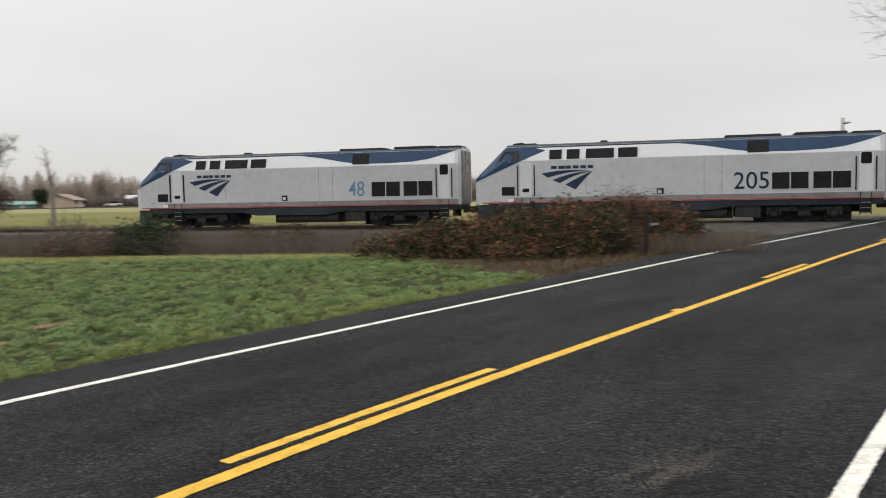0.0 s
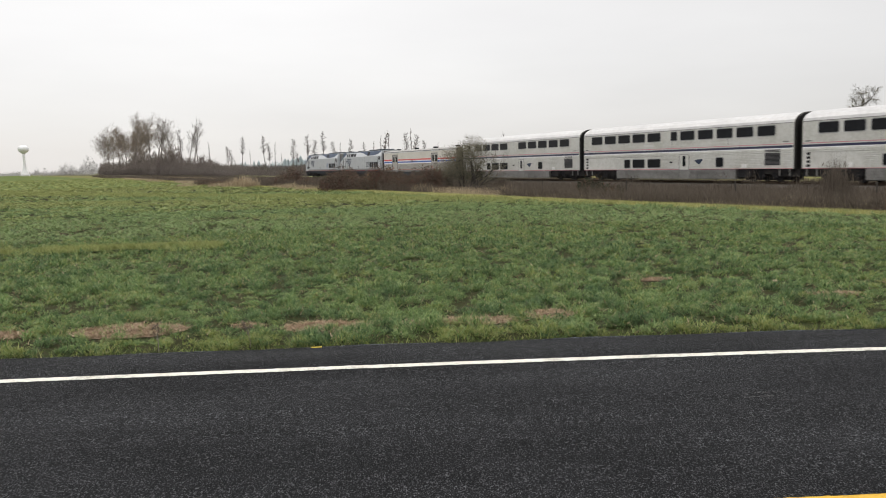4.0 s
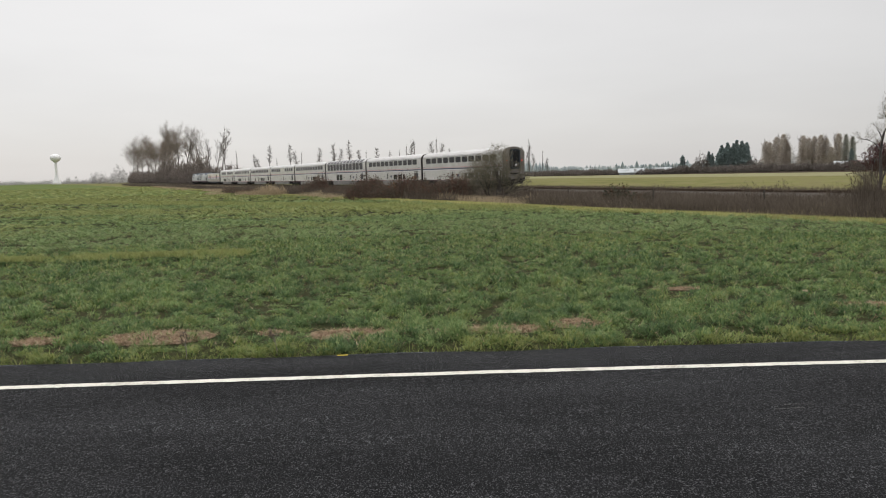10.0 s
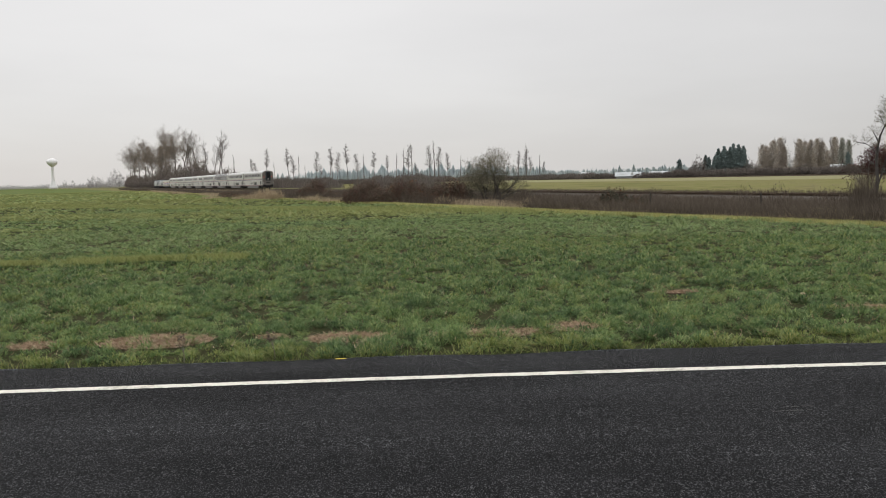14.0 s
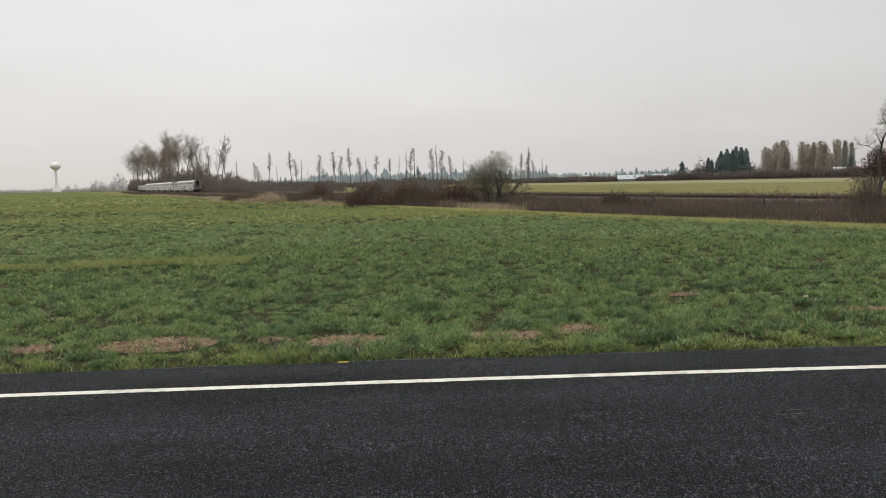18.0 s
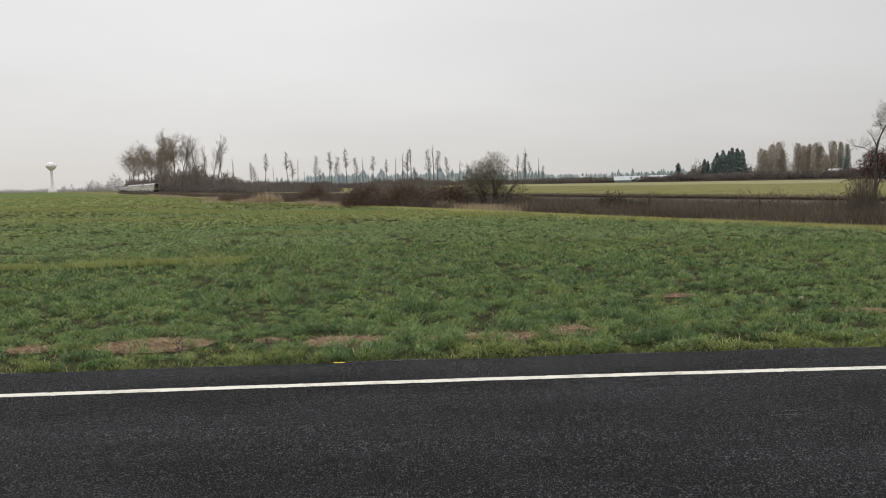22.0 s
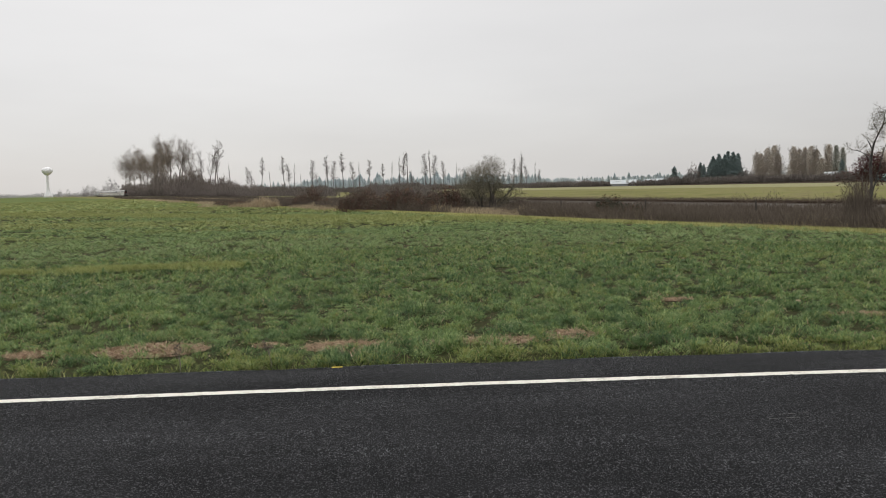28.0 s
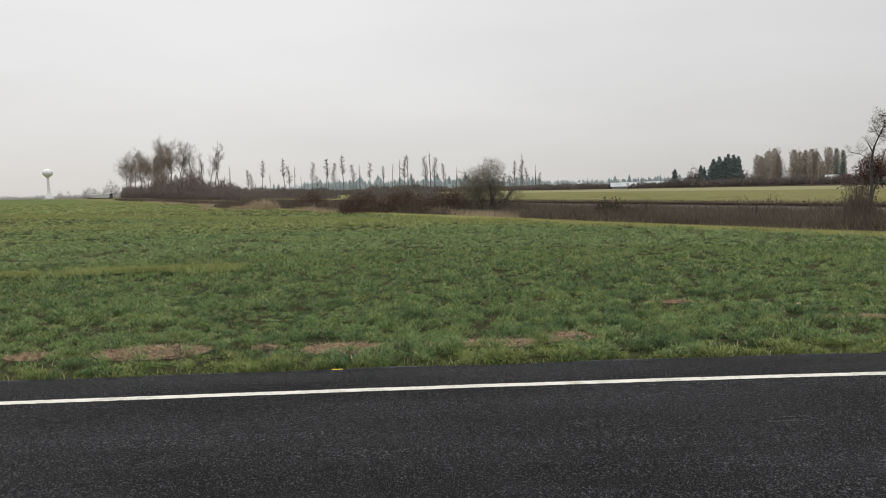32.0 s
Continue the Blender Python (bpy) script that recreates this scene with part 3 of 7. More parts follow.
def straight_track(s, off):
    """The line without the bow that is fitted to the view: the fields are laid out along it."""
    if s <= S1:
        return NRM * (D0 + off) + ALONG * s
    th = KAPPA * (s - S1)
    f = min(max((s - 540) / 160, 0), 1)
    off = off + 4.0 * f * f * (3 - 2 * f)  # an outward shift far down the line, to fit the camera's view
    nn = NRM * math.cos(th) + ALONG * math.sin(th)
    return NRM * D0 + ALONG * S1 + ALONG * math.sin(th) / KAPPA - NRM * (1 - math.cos(th)) / KAPPA + nn * off


def track_xy(n, s):
    """Plan coordinates: n metres out from the camera's side (the cars' near side is 47.4), s along."""
    p = straight_track(s, n - D0)
    return float(p[0]), float(p[1])


EDGE_S, EDGE_N = [-30, 8, 18, 29, 38, 52, 79, 179, 400, 900], [22.0, 21.5, 20.5, 19.5, 19.2, 18.5, 17.4, 16.2, 14.0, 8.0]


def field_edge(s):
    """How far out (n) the near field ends, for a place s along."""
    return float(np.interp(s, EDGE_S, EDGE_N))


def polar(az, dist):
    """A place by its bearing in degrees and distance from the camera's stand."""
    return dist * math.sin(radians(az)), dist * math.cos(radians(az))

# ---- ground: one sheet to the horizon, laid along the track ----


def make_ground():
    ns = [-3500, -1500, -600, -250, -120, -60, -30, -12, -4, 0, 4, 8, 12, 16, 20, 24, 28, 34, 40, 45, 53, 57, 75, 95, 122, 150, 185, 230, 320, 500, 900, 1800, 3500]
    ss = [-3500, -1500, -600, -250, -120, -70, -40, -20, -8, 0, 8, 16, 26, 38, 52, 70, 95, 130, 180, 250, 350, 500, 700, 1000, 1500, 2400, 3800]
    bm = bmesh.new()
    grid = []
    for s in ss:
        e = field_edge(s)
        row = []
        for n in ns:
            k = n * e / 20 if 0 < n <= 20 else n
            if n == 24:
                k = max(e + 3, 12) if e < 20 else 27
            x, y = track_xy(k, s) if abs(s) < 1600 else (NRM[0] * k + ALONG[0] * s, NRM[1] * k + ALONG[1] * s)
            z = -0.05 + (0.0 if n <= 20 else -0.4 if n < 60 else -0.2)
            row.append(bm.verts.new((x, y, z)))
        grid.append(row)
    for j in range(len(ss) - 1):
        for i in range(len(ns) - 1):
            f = bm.faces.new((grid[j][i], grid[j][i + 1], grid[j + 1][i + 1], grid[j + 1][i]))
            n0 = ns[i]
            f.material_index = 4 if n0 < 20 and ss[j] >= 95 else 2 if n0 < 57 and ss[j] >= 180 else 0 if n0 < 20 and -250 < n0 and ss[j] >= -40 else 1 if n0 < 57 else 2 if n0 < 122 else 3 if n0 < 185 else 1 if n0 < 320 else 3
    bmesh.ops.recalc_face_normals(bm, faces=bm.faces)
    for f in bm.faces:
        if f.normal.z < 0:
            f.normal_flip()
    return structure("ground", bm, [M["soil"], M["brown_earth"], M["far_field"], M["pale_field"], M["far_green"]], "flat winter farmland, green field and brown verges")


make_ground()

# ---- the road: two narrow lanes with a gentle bend, crowned in the middle ----
ROAD_X = [-60, -30, -12, -3.5, 0, 3.5, 6, 11.1, 20.9, 34, 44, 60, 100]
ROAD_Y = [3.55, 5.0, 5.93, 6.37, 6.54, 6.64, 6.60, 6.43, 6.08, 5.50, 4.93, 3.95, 1.5]
ROAD_Z = [0, 0, 0, 0, 0, 0, 0, 0, 0, -0.05, -0.12, -0.15, -0.15]


def road_line():
    """The far white line's way, as points with the direction across the road (away from the camera)."""
    xs = np.arange(-60, 100.5, 0.5)

    def soft(v):
        w = np.interp(xs, ROAD_X, v)
        k = np.hanning(11) / np.hanning(11).sum()
        return np.convolve(np.pad(w, 5, mode="reflect", reflect_type="odd"), k, "valid")

    ys, zs = soft(ROAD_Y), soft(ROAD_Z)
    sl = np.gradient(ys, xs)
    return [(float(x), float(y), float(z), float(-s / math.hypot(1, s)), float(1 / math.hypot(1, s))) for x, y, z, s in zip(xs, ys, zs, sl)]


ROAD = road_line()
CROWN = 0.06


def road_point(x):
    """The point of the far white line at x, between its stations."""
    k = [[p[i] for p in ROAD] for i in range(5)]
    return tuple(float(np.interp(x, k[0], c)) for c in k)


def make_road():
    edge = [1.0 + 0.03 * math.sin(i * 1.7) + 0.04 * noise.noise((i * 0.35, 0, 0)) for i in range(len(ROAD))]
    bm = bmesh.new()
    offs = [None, 0.35, -1.0, -2.0, -3.0, -4.0, -5.0, -6.2, -7.0, -8.6]
    hs = [-0.03, 0.0, 0.028, 0.045, CROWN, 0.045, 0.028, 0.0, -0.01, -0.03]
    rows, measure_of = [], {}
    for k, (x, y, z, nx, ny) in enumerate(ROAD):
        row = []
        for o, h in [(edge[k] + 0.03, -0.09 - z), *zip([edge[k], *offs[1:]], hs), (-9.0, -0.15 - z)]:
            row.append(bm.verts.new((x + nx * o, y + ny * o, z + h)))
            measure_of[row[-1]] = (x, o)
        rows.append(row)
    for a, b in zip(rows, rows[1:]):
        for i in range(len(a) - 1):
            bm.faces.new((a[i], b[i], b[i + 1], a[i + 1]))
    bmesh.ops.recalc_face_normals(bm, faces=bm.faces)
    uv = bm.loops.layers.uv.new("along_and_across")
    for f in bm.faces:
        for c in f.loops:
            c[uv].uv = measure_of[c.vert]
    structure("road", bm, M["asphalt"], "dark worn asphalt two-lane country road")

    def line(name, off, width, h, x0, x1, mat, label):
        pts = [road_point(x) for x in np.linspace(x0, x1, max(2, int((x1 - x0) / 0.035) + 1))]
        wob = [(0.006 * noise.noise((p[0] * 2.1, off, 0)) + 0.014 * noise.noise((p[0] * 19, off, 3)), 0.006 * noise.noise((p[0] * 2.1, off, 0)) + 0.014 * noise.noise((p[0] * 23, off, 9))) for p in pts]
        bm = bmesh.new()
        for j, (a, b) in enumerate(zip(pts, pts[1:])):
            q = []
            for p, wo in ((a, wob[j]), (b, wob[j + 1])):
                for o in (off - width / 2 + wo[0], off + width / 2 + wo[1]):
                    q.append((p[0] + p[3] * o, p[1] + p[4] * o, p[2] + h + 0.005))
            v = [bm.verts.new(c) for c in q]
            bm.faces.new((v[0], v[2], v[3], v[1]))
        bmesh.ops.remove_doubles(bm, verts=bm.verts, dist=0.0005)
        for f in bm.faces:
            f.normal_update()
            if f.normal.z < 0:
                f.normal_flip()
        structure(name, bm, mat, label)

    line("edge_line_far", 0.0, 0.105, 0.008, -60, 60, M["white_line"], "white painted edge line beside the field")
    line("edge_line_near", -6.0, 0.12, 0.006, -60, 60, M["white_line"], "white painted edge line on the near shoulder")
    line("centre_line_solid", -3.06, 0.125, CROWN, -60, 60, M["yellow_line"], "solid yellow centre line, thickly painted")
    for x0, x1 in ((-20, -17), (-8.5, -5.5), (3.3, 6.45), (15.2, 18.25), (27.2, 30.3)):
        line("centre_line_dash", -2.86, 0.10, CROWN - 0.004, x0, x1, M["yellow_line"], "yellow centre line dash")
    line("paint_blot", -2.965, 0.09, CROWN - 0.003, 10.62, 10.85, M["yellow_line"], "blot of yellow paint beside the centre line")


make_road()

# ---- railway ----


def make_track():
    ss = [-150, -80] + list(range(-60, 700, 10)) + list(range(720, 1500, 40))
    pts = []
    for s in ss:
        x, y = on_track(s)
        dx, dy = on_track(s + 1) - on_track(s - 1)
        nx, ny = dy / math.hypot(dx, dy), -dx / math.hypot(dx, dy)
        pts.append((float(x), float(y), RAIL_Z, float(nx), float(ny)))
    structure("ballast_bed", ribbon("ballast_bed", pts, [-4.2, -2.6, -1.5, 1.5, 2.6, 4.2], [-0.3, -0.22, -0.17, -0.17, -0.22, -0.3], M["ballast"]), None, "grey-brown stone ballast under the railway line")
    track = thing("railway_track", "rusty single railway track on wooden ties", "railway track")
    for side in (-0.72, 0.72):
        part("rail", ribbon("rail", pts, [side - 0.07, side - 0.065, side - 0.012, side - 0.04, side - 0.035, side + 0.035, side + 0.04, side + 0.012, side + 0.065, side + 0.07],
                            [-0.16, -0.14, -0.12, -0.045, 0.0, 0.0, -0.045, -0.12, -0.14, -0.16], M["rail_steel"]), None, track)
    bm = bmesh.new()
    box(bm, -0.11, 0.11, -1.3, 1.3, -0.3, -0.145)
    bmesh.ops.bevel(bm, geom=bm.edges, offset=0.012, segments=1, affect="EDGES")
    tie = mesh_of("tie", bm, M["tie_wood"])
    for i in range(240):
        s = -40 + i * 0.52
        x, y = on_track(s)
        part("tie", tie, None, track, at=pose(float(x), float(y), RAIL_Z + 0.004 * math.sin(i * 5.1), 0, 0, math.degrees(math.atan2(*(on_track(s + 1) - on_track(s - 1))[::-1])) + 0.6 * math.sin(i * 2.3)))


make_track()

# ---- the crossing: concrete panels between the rails, gravel beside it ----


def make_crossing():
    bm = bmesh.new()
    pts = [(28, 6.4), (44, 5.9), (52, 5.6), (52, 12), (44, 13.5), (38, 12), (30, 8.6)]
    bm.faces.new([bm.verts.new((x, y, -0.10)) for x, y in pts])
    bmesh.ops.triangulate(bm, faces=bm.faces)
    bmesh.ops.subdivide_edges(bm, edges=bm.edges, cuts=3, use_grid_fill=True)
    for f in bm.faces:
        f.normal_update()
        if f.normal.z < 0:
            f.normal_flip()
    structure("gravel_apron", bm, M["gravel"], "grey gravel beside the level crossing")


make_crossing()

# ---- the train ----
L_LOCO, S_NOSE, SPEED = 21.03, 27.98, 33.6257
MOVERS = []  # thing, distance of its front behind the leading nose, length


def moving(ob, back, length):
    MOVERS.append((ob, back, length))
    return ob


WINDOWS = {}


def window(parent, x, z, w, h, y, r=0.09, side=-1, frame_mat="gasket", pane_mat="glass"):
    """A window with its gasket and pane on a car's side; side -1 is the train's left."""
    key = (round(w, 2), round(h, 2), r, frame_mat, pane_mat)
    if key not in WINDOWS:
        WINDOWS[key] = (mesh_of("window", rounded_plate(bmesh.new(), w + 0.12, h + 0.12, r + 0.05, 0.02), M[frame_mat]),
                        mesh_of("pane", rounded_plate(bmesh.new(), w, h, r, 0.012), M[pane_mat]))
    f, p = WINDOWS[key]
    if side < 0:
        m, k = pose(x - 0.06, -y, z - 0.06), pose(0.06, -0.02, 0.06)
    else:
        m, k = pose(x + w + 0.06, y, z - 0.06, 0, 0, 180), pose(0.06, -0.02, 0.06)
    wob = part("window", f, None, parent, at=m)
    part("pane", p, None, wob, at=k)


def plate(parent, name, x0, x1, z0, z1, y, mat, depth=0.02, label="", both=True):
    """A flat panel or stripe standing proud of a car's side, on both sides of it."""
    for side in (-1, 1) if both else (-1,):
        bm = bmesh.new()
        ya, yb = sorted((side * (y - 0.01), side * (y + depth)))
        box(bm, x0, x1, ya, yb, z0, z1)
        part(name, bm, mat, parent, label)


def ribs(parent, x0, x1, z0, z1, y, mat, pitch=0.085, label="fluted steel panel"):
    """Horizontal fluting on both sides of a car."""
    for side in (-1, 1):
        bm = bmesh.new()
        k = max(1, int((z1 - z0) / pitch))
        for i in range(k):
            z = z0 + (z1 - z0) * (i + 0.5) / k
            h = (z1 - z0) / k * 0.33
            v = [bm.verts.new((x, side * (y + o), z + dz)) for x in (x0, x1) for o, dz in ((-0.005, -h * 1.3), (0.028, -h), (0.028, h), (-0.005, h * 1.3))]
            for j in range(3):
                bm.faces.new((v[j], v[j + 4], v[j + 5], v[j + 1]))
            bm.faces.new(v[:4])
            bm.faces.new(v[4:])
        bmesh.ops.recalc_face_normals(bm, faces=bm.faces)
        tagged(part("fluting", bm, mat, parent, label), kind="stuff")


WHEEL = {}


def bogie(parent, x, axles, gap, r=0.46, y=1.0):
    """A truck with its side frames, axle boxes, springs and wheels."""
    if r not in WHEEL:
        bm = bmesh.new()
        cylinder(bm, (0, -0.07, 0), (0, 0.05, 0), r, n=20)
        cylinder(bm, (0, 0.05, 0), (0, 0.075, 0), r + 0.03, n=20)
        cylinder(bm, (0, -0.11, 0), (0, -0.07, 0), r * 0.3, r * 0.38, n=12)
        WHEEL[r] = mesh_of("wheel", bm, M["underframe"])
    half = gap * (axles - 1) / 2
    bm = bmesh.new()
    for s in (-1, 1):
        ya, yb = sorted((s * (y + 0.12), s * (y + 0.28)))
        box(bm, x - half - 0.35, x + half + 0.35, ya, yb, r + 0.12, r + 0.32)
        for i in range(axles):
            ax = x - half + i * gap
            box(bm, ax - 0.17, ax + 0.17, ya, yb + 0.04 * (s > 0), r - 0.17, r + 0.2)
            cylinder(bm, (ax, s * (y + 0.1), r), (ax, s * (y + 0.36), r), 0.13, n=10)
            cylinder(bm, (ax + 0.27, s * (y + 0.2), r - 0.05), (ax + 0.27, s * (y + 0.2), r + 0.3), 0.09, n=8)
            cylinder(bm, (ax - 0.27, s * (y + 0.2), r - 0.05), (ax - 0.27, s * (y + 0.2), r + 0.3), 0.09, n=8)
        box(bm, x - 0.3, x + 0.3, ya, yb, r - 0.12, r + 0.45)
        cylinder(bm, (x - half * 0.6, s * (y + 0.3), r + 0.1), (x - half * 0.1, s * (y + 0.3), r + 0.62), 0.05, n=8)
    box(bm, x - half, x + half, -y + 0.1, y - 0.1, r + 0.1, r + 0.4)
    # inner block added so that no brightness shows between the wheels
    box(bm, x - half - 0.85, x + half + 0.85, -0.62, 0.62, 0.12, 0.93)
    b = part("bogie", bm, M["underframe"], parent, "sooty black truck frame")
    for i in range(axles):
        for s in (-1, 1):
            part("wheel", WHEEL[r], None, b, at=pose(x - half + i * gap, s * 0.76, r, 0, 0, 0 if s < 0 else 180))


def section_loft(bm, stations, close=True):
    """A hull lofted through cross sections [(x, [(y, z), ...]), ...], each mirrored about the middle."""
    rings = []
    for x, half in stations:
        ring = [(-y, z) for y, z in half] + [(y, z) for y, z in reversed(half)]
        rings.append([bm.verts.new((x, y, z)) for y, z in ring])
    for a, b in zip(rings, rings[1:]):
        k = len(a)
        for i in range(k):
            bm.faces.new((a[i], a[(i + 1) % k], b[(i + 1) % k], b[i]))
    if close:
        bm.faces.new(rings[0])
        bm.faces.new(rings[-1][::-1])
    bmesh.ops.recalc_face_normals(bm, faces=bm.faces)
    return bm


def text_mesh(body, height, mat, bold=0.0):
    """Lettering as a flat mesh, its foot on the origin, x to the right."""
    cu = bpy.data.curves.new("numerals", "FONT")
    cu.body, cu.size, cu.offset, cu.resolution_u = body, height / 0.70, bold, 4
    ob = bpy.data.objects.new("numerals", cu)
    scene.collection.objects.link(ob)
    me = bpy.data.meshes.new_from_object(ob.evaluated_get(bpy.context.evaluated_depsgraph_get()))
    bpy.data.objects.remove(ob)
    me.materials.clear()
    me.materials.append(mat)
    return me


def loco_section(x):
    """Half cross section of the locomotive's hull at x metres behind its nose."""
    k = min(max(x / 1.72, 0), 1)
    zt = 2.66 + (4.34 - 2.66) * k
    zs = 2.38 + (3.43 - 2.38) * k
    w = 1.53 - 0.20 * max(0, 1 - x / 0.35)
    return [(w, 1.20), (w, zs), (w - 0.25 * min(1, 0.4 + k), zt - 0.13), (w - 0.62, zt)]


def loco_y(x, z):
    """Half width of the hull at height z."""
    p = loco_section(x)
    for (y0, z0), (y1, z1) in zip(p, p[1:]):
        if z <= z1:
            return y0 + (y1 - y0) * max(0, (z - z0) / max(z1 - z0, 1e-6))
    return p[-1][0]


def loco_band(parent, name, xs, lo, hi, mat, label="", proud=0.006):
    """A painted area between two curves lo(x) and hi(x), laid on the slanted side, on both sides."""
    for side in (-1, 1):
        bm = bmesh.new()
        cols = []
        for x in xs:
            a, b = lo(x), max(hi(x), lo(x) + 0.002)
            zs = [a + (b - a) * i / 6 for i in range(7)]
            cols.append([bm.verts.new((x, side * (loco_y(x, z) + proud), z)) for z in zs])
        for a, b in zip(cols, cols[1:]):
            for i in range(6):
                bm.faces.new((a[i], b[i], b[i + 1], a[i + 1]))
        bmesh.ops.recalc_face_normals(bm, faces=bm.faces)
        part(name, bm, mat, parent, label)


def curve(xs, zs):
    return lambda x: float(np.interp(x, xs, zs))


def make_loco(number, number_mat, num_x, num_h, label):
    t = thing("locomotive", label, "locomotive", "passenger train")
    L = 20.2
    bm = bmesh.new()
    st = [0, 0.12, 0.35, 0.9, 1.72, 2.2, 19.6, L - 0.12, L]
    section_loft(bm, [(x, loco_section(x) if x < L - 0.2 else [(y - (0.1 if x == L else 0.0), z) for y, z in loco_section(x)]) for x in st])
    for f in bm.faces:
        c = f.calc_center_median()
        if c.x < 1.72 and f.normal.z > 0.3 and c.z > 2.3:
            f.material_index = 1
        elif f.normal.z > 0.85 and c.z > 4:
            f.material_index = 2
    part("hull", bm, [M["silver"], M["blue"], M["dark_skirt"]], t, "silver-grey painted hull")
    top = lambda x: loco_section(x)[2][1] - 0.01
    loco_band(t, "upper_panel", np.linspace(2.9, L - 0.3, 30), lambda x: 3.45, top, M["pale_silver"], "pale upper side panel")
    loco_band(t, "blue_cab_band", np.linspace(0.02, 3.85, 24), curve([0, 2.48, 3.85], [2.36, 3.42, 3.98]),
              lambda x: min(top(x), float(np.interp(x, [0, 1.72, 3.0, 3.86], [2.60, 4.2, 4.2, 4.0]))), M["blue"], "blue slanted cab band", 0.014)
    loco_band(t, "blue_roof_band", np.linspace(9.4, 20.0, 40), curve([9.4, 10.8, 12.2, 13.2, 14.3, 16.2, 17.5, 18.4, 19.1, 19.7, 20.0], [4.17, 4.12, 3.92, 3.72, 3.56, 3.55, 3.60, 3.72, 3.90, 4.09, 4.19]),
              top, M["blue"], "blue sweeping roof band", 0.014)
    loco_band(t, "sill_stripe", np.linspace(0.4, L - 0.15, 12), lambda x: 1.21, lambda x: 1.265, M["red_stripe"], "thin red sill stripe")
    loco_band(t, "grey_sill", np.linspace(0.2, L - 0.1, 12), lambda x: 1.275, lambda x: 1.50, M["stainless_dull"], "dull grey sill")
    # slanted windscreen and cab side window
    bm = bmesh.new()
    for s in (-1, 1):
        q = [(0.95, s * 0.08, 3.53), (0.95, s * 0.85, 3.53), (1.5, s * 0.80, 4.11), (1.5, s * 0.08, 4.11)]
        v = [bm.verts.new((x - 0.02, y, z + 0.012)) for x, y, z in q]
        bm.faces.new(v if s < 0 else v[::-1])
    part("windscreen", bm, M["glass"], t)
    for s in (-1, 1):
        bm = bmesh.new()
        v = []
        for x, z in ((1.30, 3.46), (2.42, 3.46), (2.42, 3.98), (1.62, 3.98)):
            v.append(bm.verts.new((x, s * (loco_y(x, z) + 0.05), z)))
        bm.faces.new(v if s < 0 else v[::-1])
        part("cab_window", bm, M["roof_glass"], t, "grey cab side window")
    # side openings: engine room windows, hatch, intake grilles
    for x0, x1 in ((4.08, 4.74), (5.0, 5.68), (6.0, 7.45), (7.66, 8.64)):
        loco_band(t, "louvre", np.linspace(x0, x1, 3), lambda x: 3.49, lambda x: 4.0, M["grille"], "black louvred opening", 0.024)
        loco_band(t, "louvre_frame", np.linspace(x1 + 0.03, x1 + 0.07, 2), lambda x: 3.47, lambda x: 4.02, M["pale_silver"])
    loco_band(t, "hatch", np.linspace(13.95, 14.95, 3), lambda x: 3.53, lambda x: 4.12, M["grille"], "black radiator hatch", 0.024)
    for x0, x1 in ((15.07, 16.78), (16.94, 18.66)):
        plate(t, "intake_grille", x0, x1, 1.70, 2.52, 1.53, M["grille"], 0.012, "black mesh intake grille")
        for s in (-1, 1):
            bm = bmesh.new()
            for xx in (x0, (x0 + x1) / 2, x1):
                ya, yb = sorted((s * 1.53, s * 1.555))
                box(bm, xx - 0.025, xx + 0.025, ya, yb, 1.68, 2.54)
            for z in (1.68, 2.52):
                box(bm, x0, x1, ya, yb, z, z + 0.03)
            part("grille_frame", bm, M["silver"], t)
    # doors with handrails and ladders
    for x0, x1, zt in ((2.5, 3.15, 3.35), (18.98, 19.6, 3.38)):
        for s in (-1, 1):
            ya, yb = sorted((s * 1.52, s * 1.545))
            bm = bmesh.new()
            box(bm, x0, x1, ya, yb, 1.55, zt)
            d = part("door", bm, M["pale_silver"], t, "grey cab door")
            bm = bmesh.new()
            if x0 > 10:
                rounded_plate(bm, x1 - x0 - 0.14, 0.55, 0.08, 0.008)
                part("door_window", bm, M["glass"], d, at=pose(x0 + 0.07, -1.545, 2.84) if s < 0 else pose(x1 - 0.07, 1.545, 2.84, 0, 0, 180))
            else:
                rounded_plate(bm, 0.36, 0.2, 0.03, 0.008)
                part("step_well", bm, M["grille"], d, at=pose(x0 + 0.14, -1.545, 1.78) if s < 0 else pose(x1 - 0.14, 1.545, 1.78, 0, 0, 180))
            for xr in (x0 - 0.13, x1 + 0.13):
                bm = bmesh.new()
                cylinder(bm, (xr, s * 1.6, 1.6), (xr, s * 1.6, 3.2), 0.022, n=6)
                box(bm, xr - 0.03, xr + 0.03, min(s * 1.5, s * 1.538), max(s * 1.5, s * 1.538), 1.6, 3.2)
                for z in (1.62, 3.18):
                    cylinder(bm, (xr, s * 1.5, z), (xr, s * 1.6, z), 0.018, n=6)
                part("handrail", bm, M["rubber"], t)
            bm = bmesh.new()
            xm = (x0 + x1) / 2
            for xs in (xm - 0.24, xm + 0.24):
                box(bm, xs - 0.02, xs + 0.02, min(s * 1.46, s * 1.54), max(s * 1.46, s * 1.54), 0.42, 1.5)
            box(bm, xm - 0.24, xm + 0.24, min(s * 1.40, s * 1.44), max(s * 1.40, s * 1.44), 0.5, 1.5)
            lad = part("ladder", bm, M["underframe"], t, "black recessed step ladder")
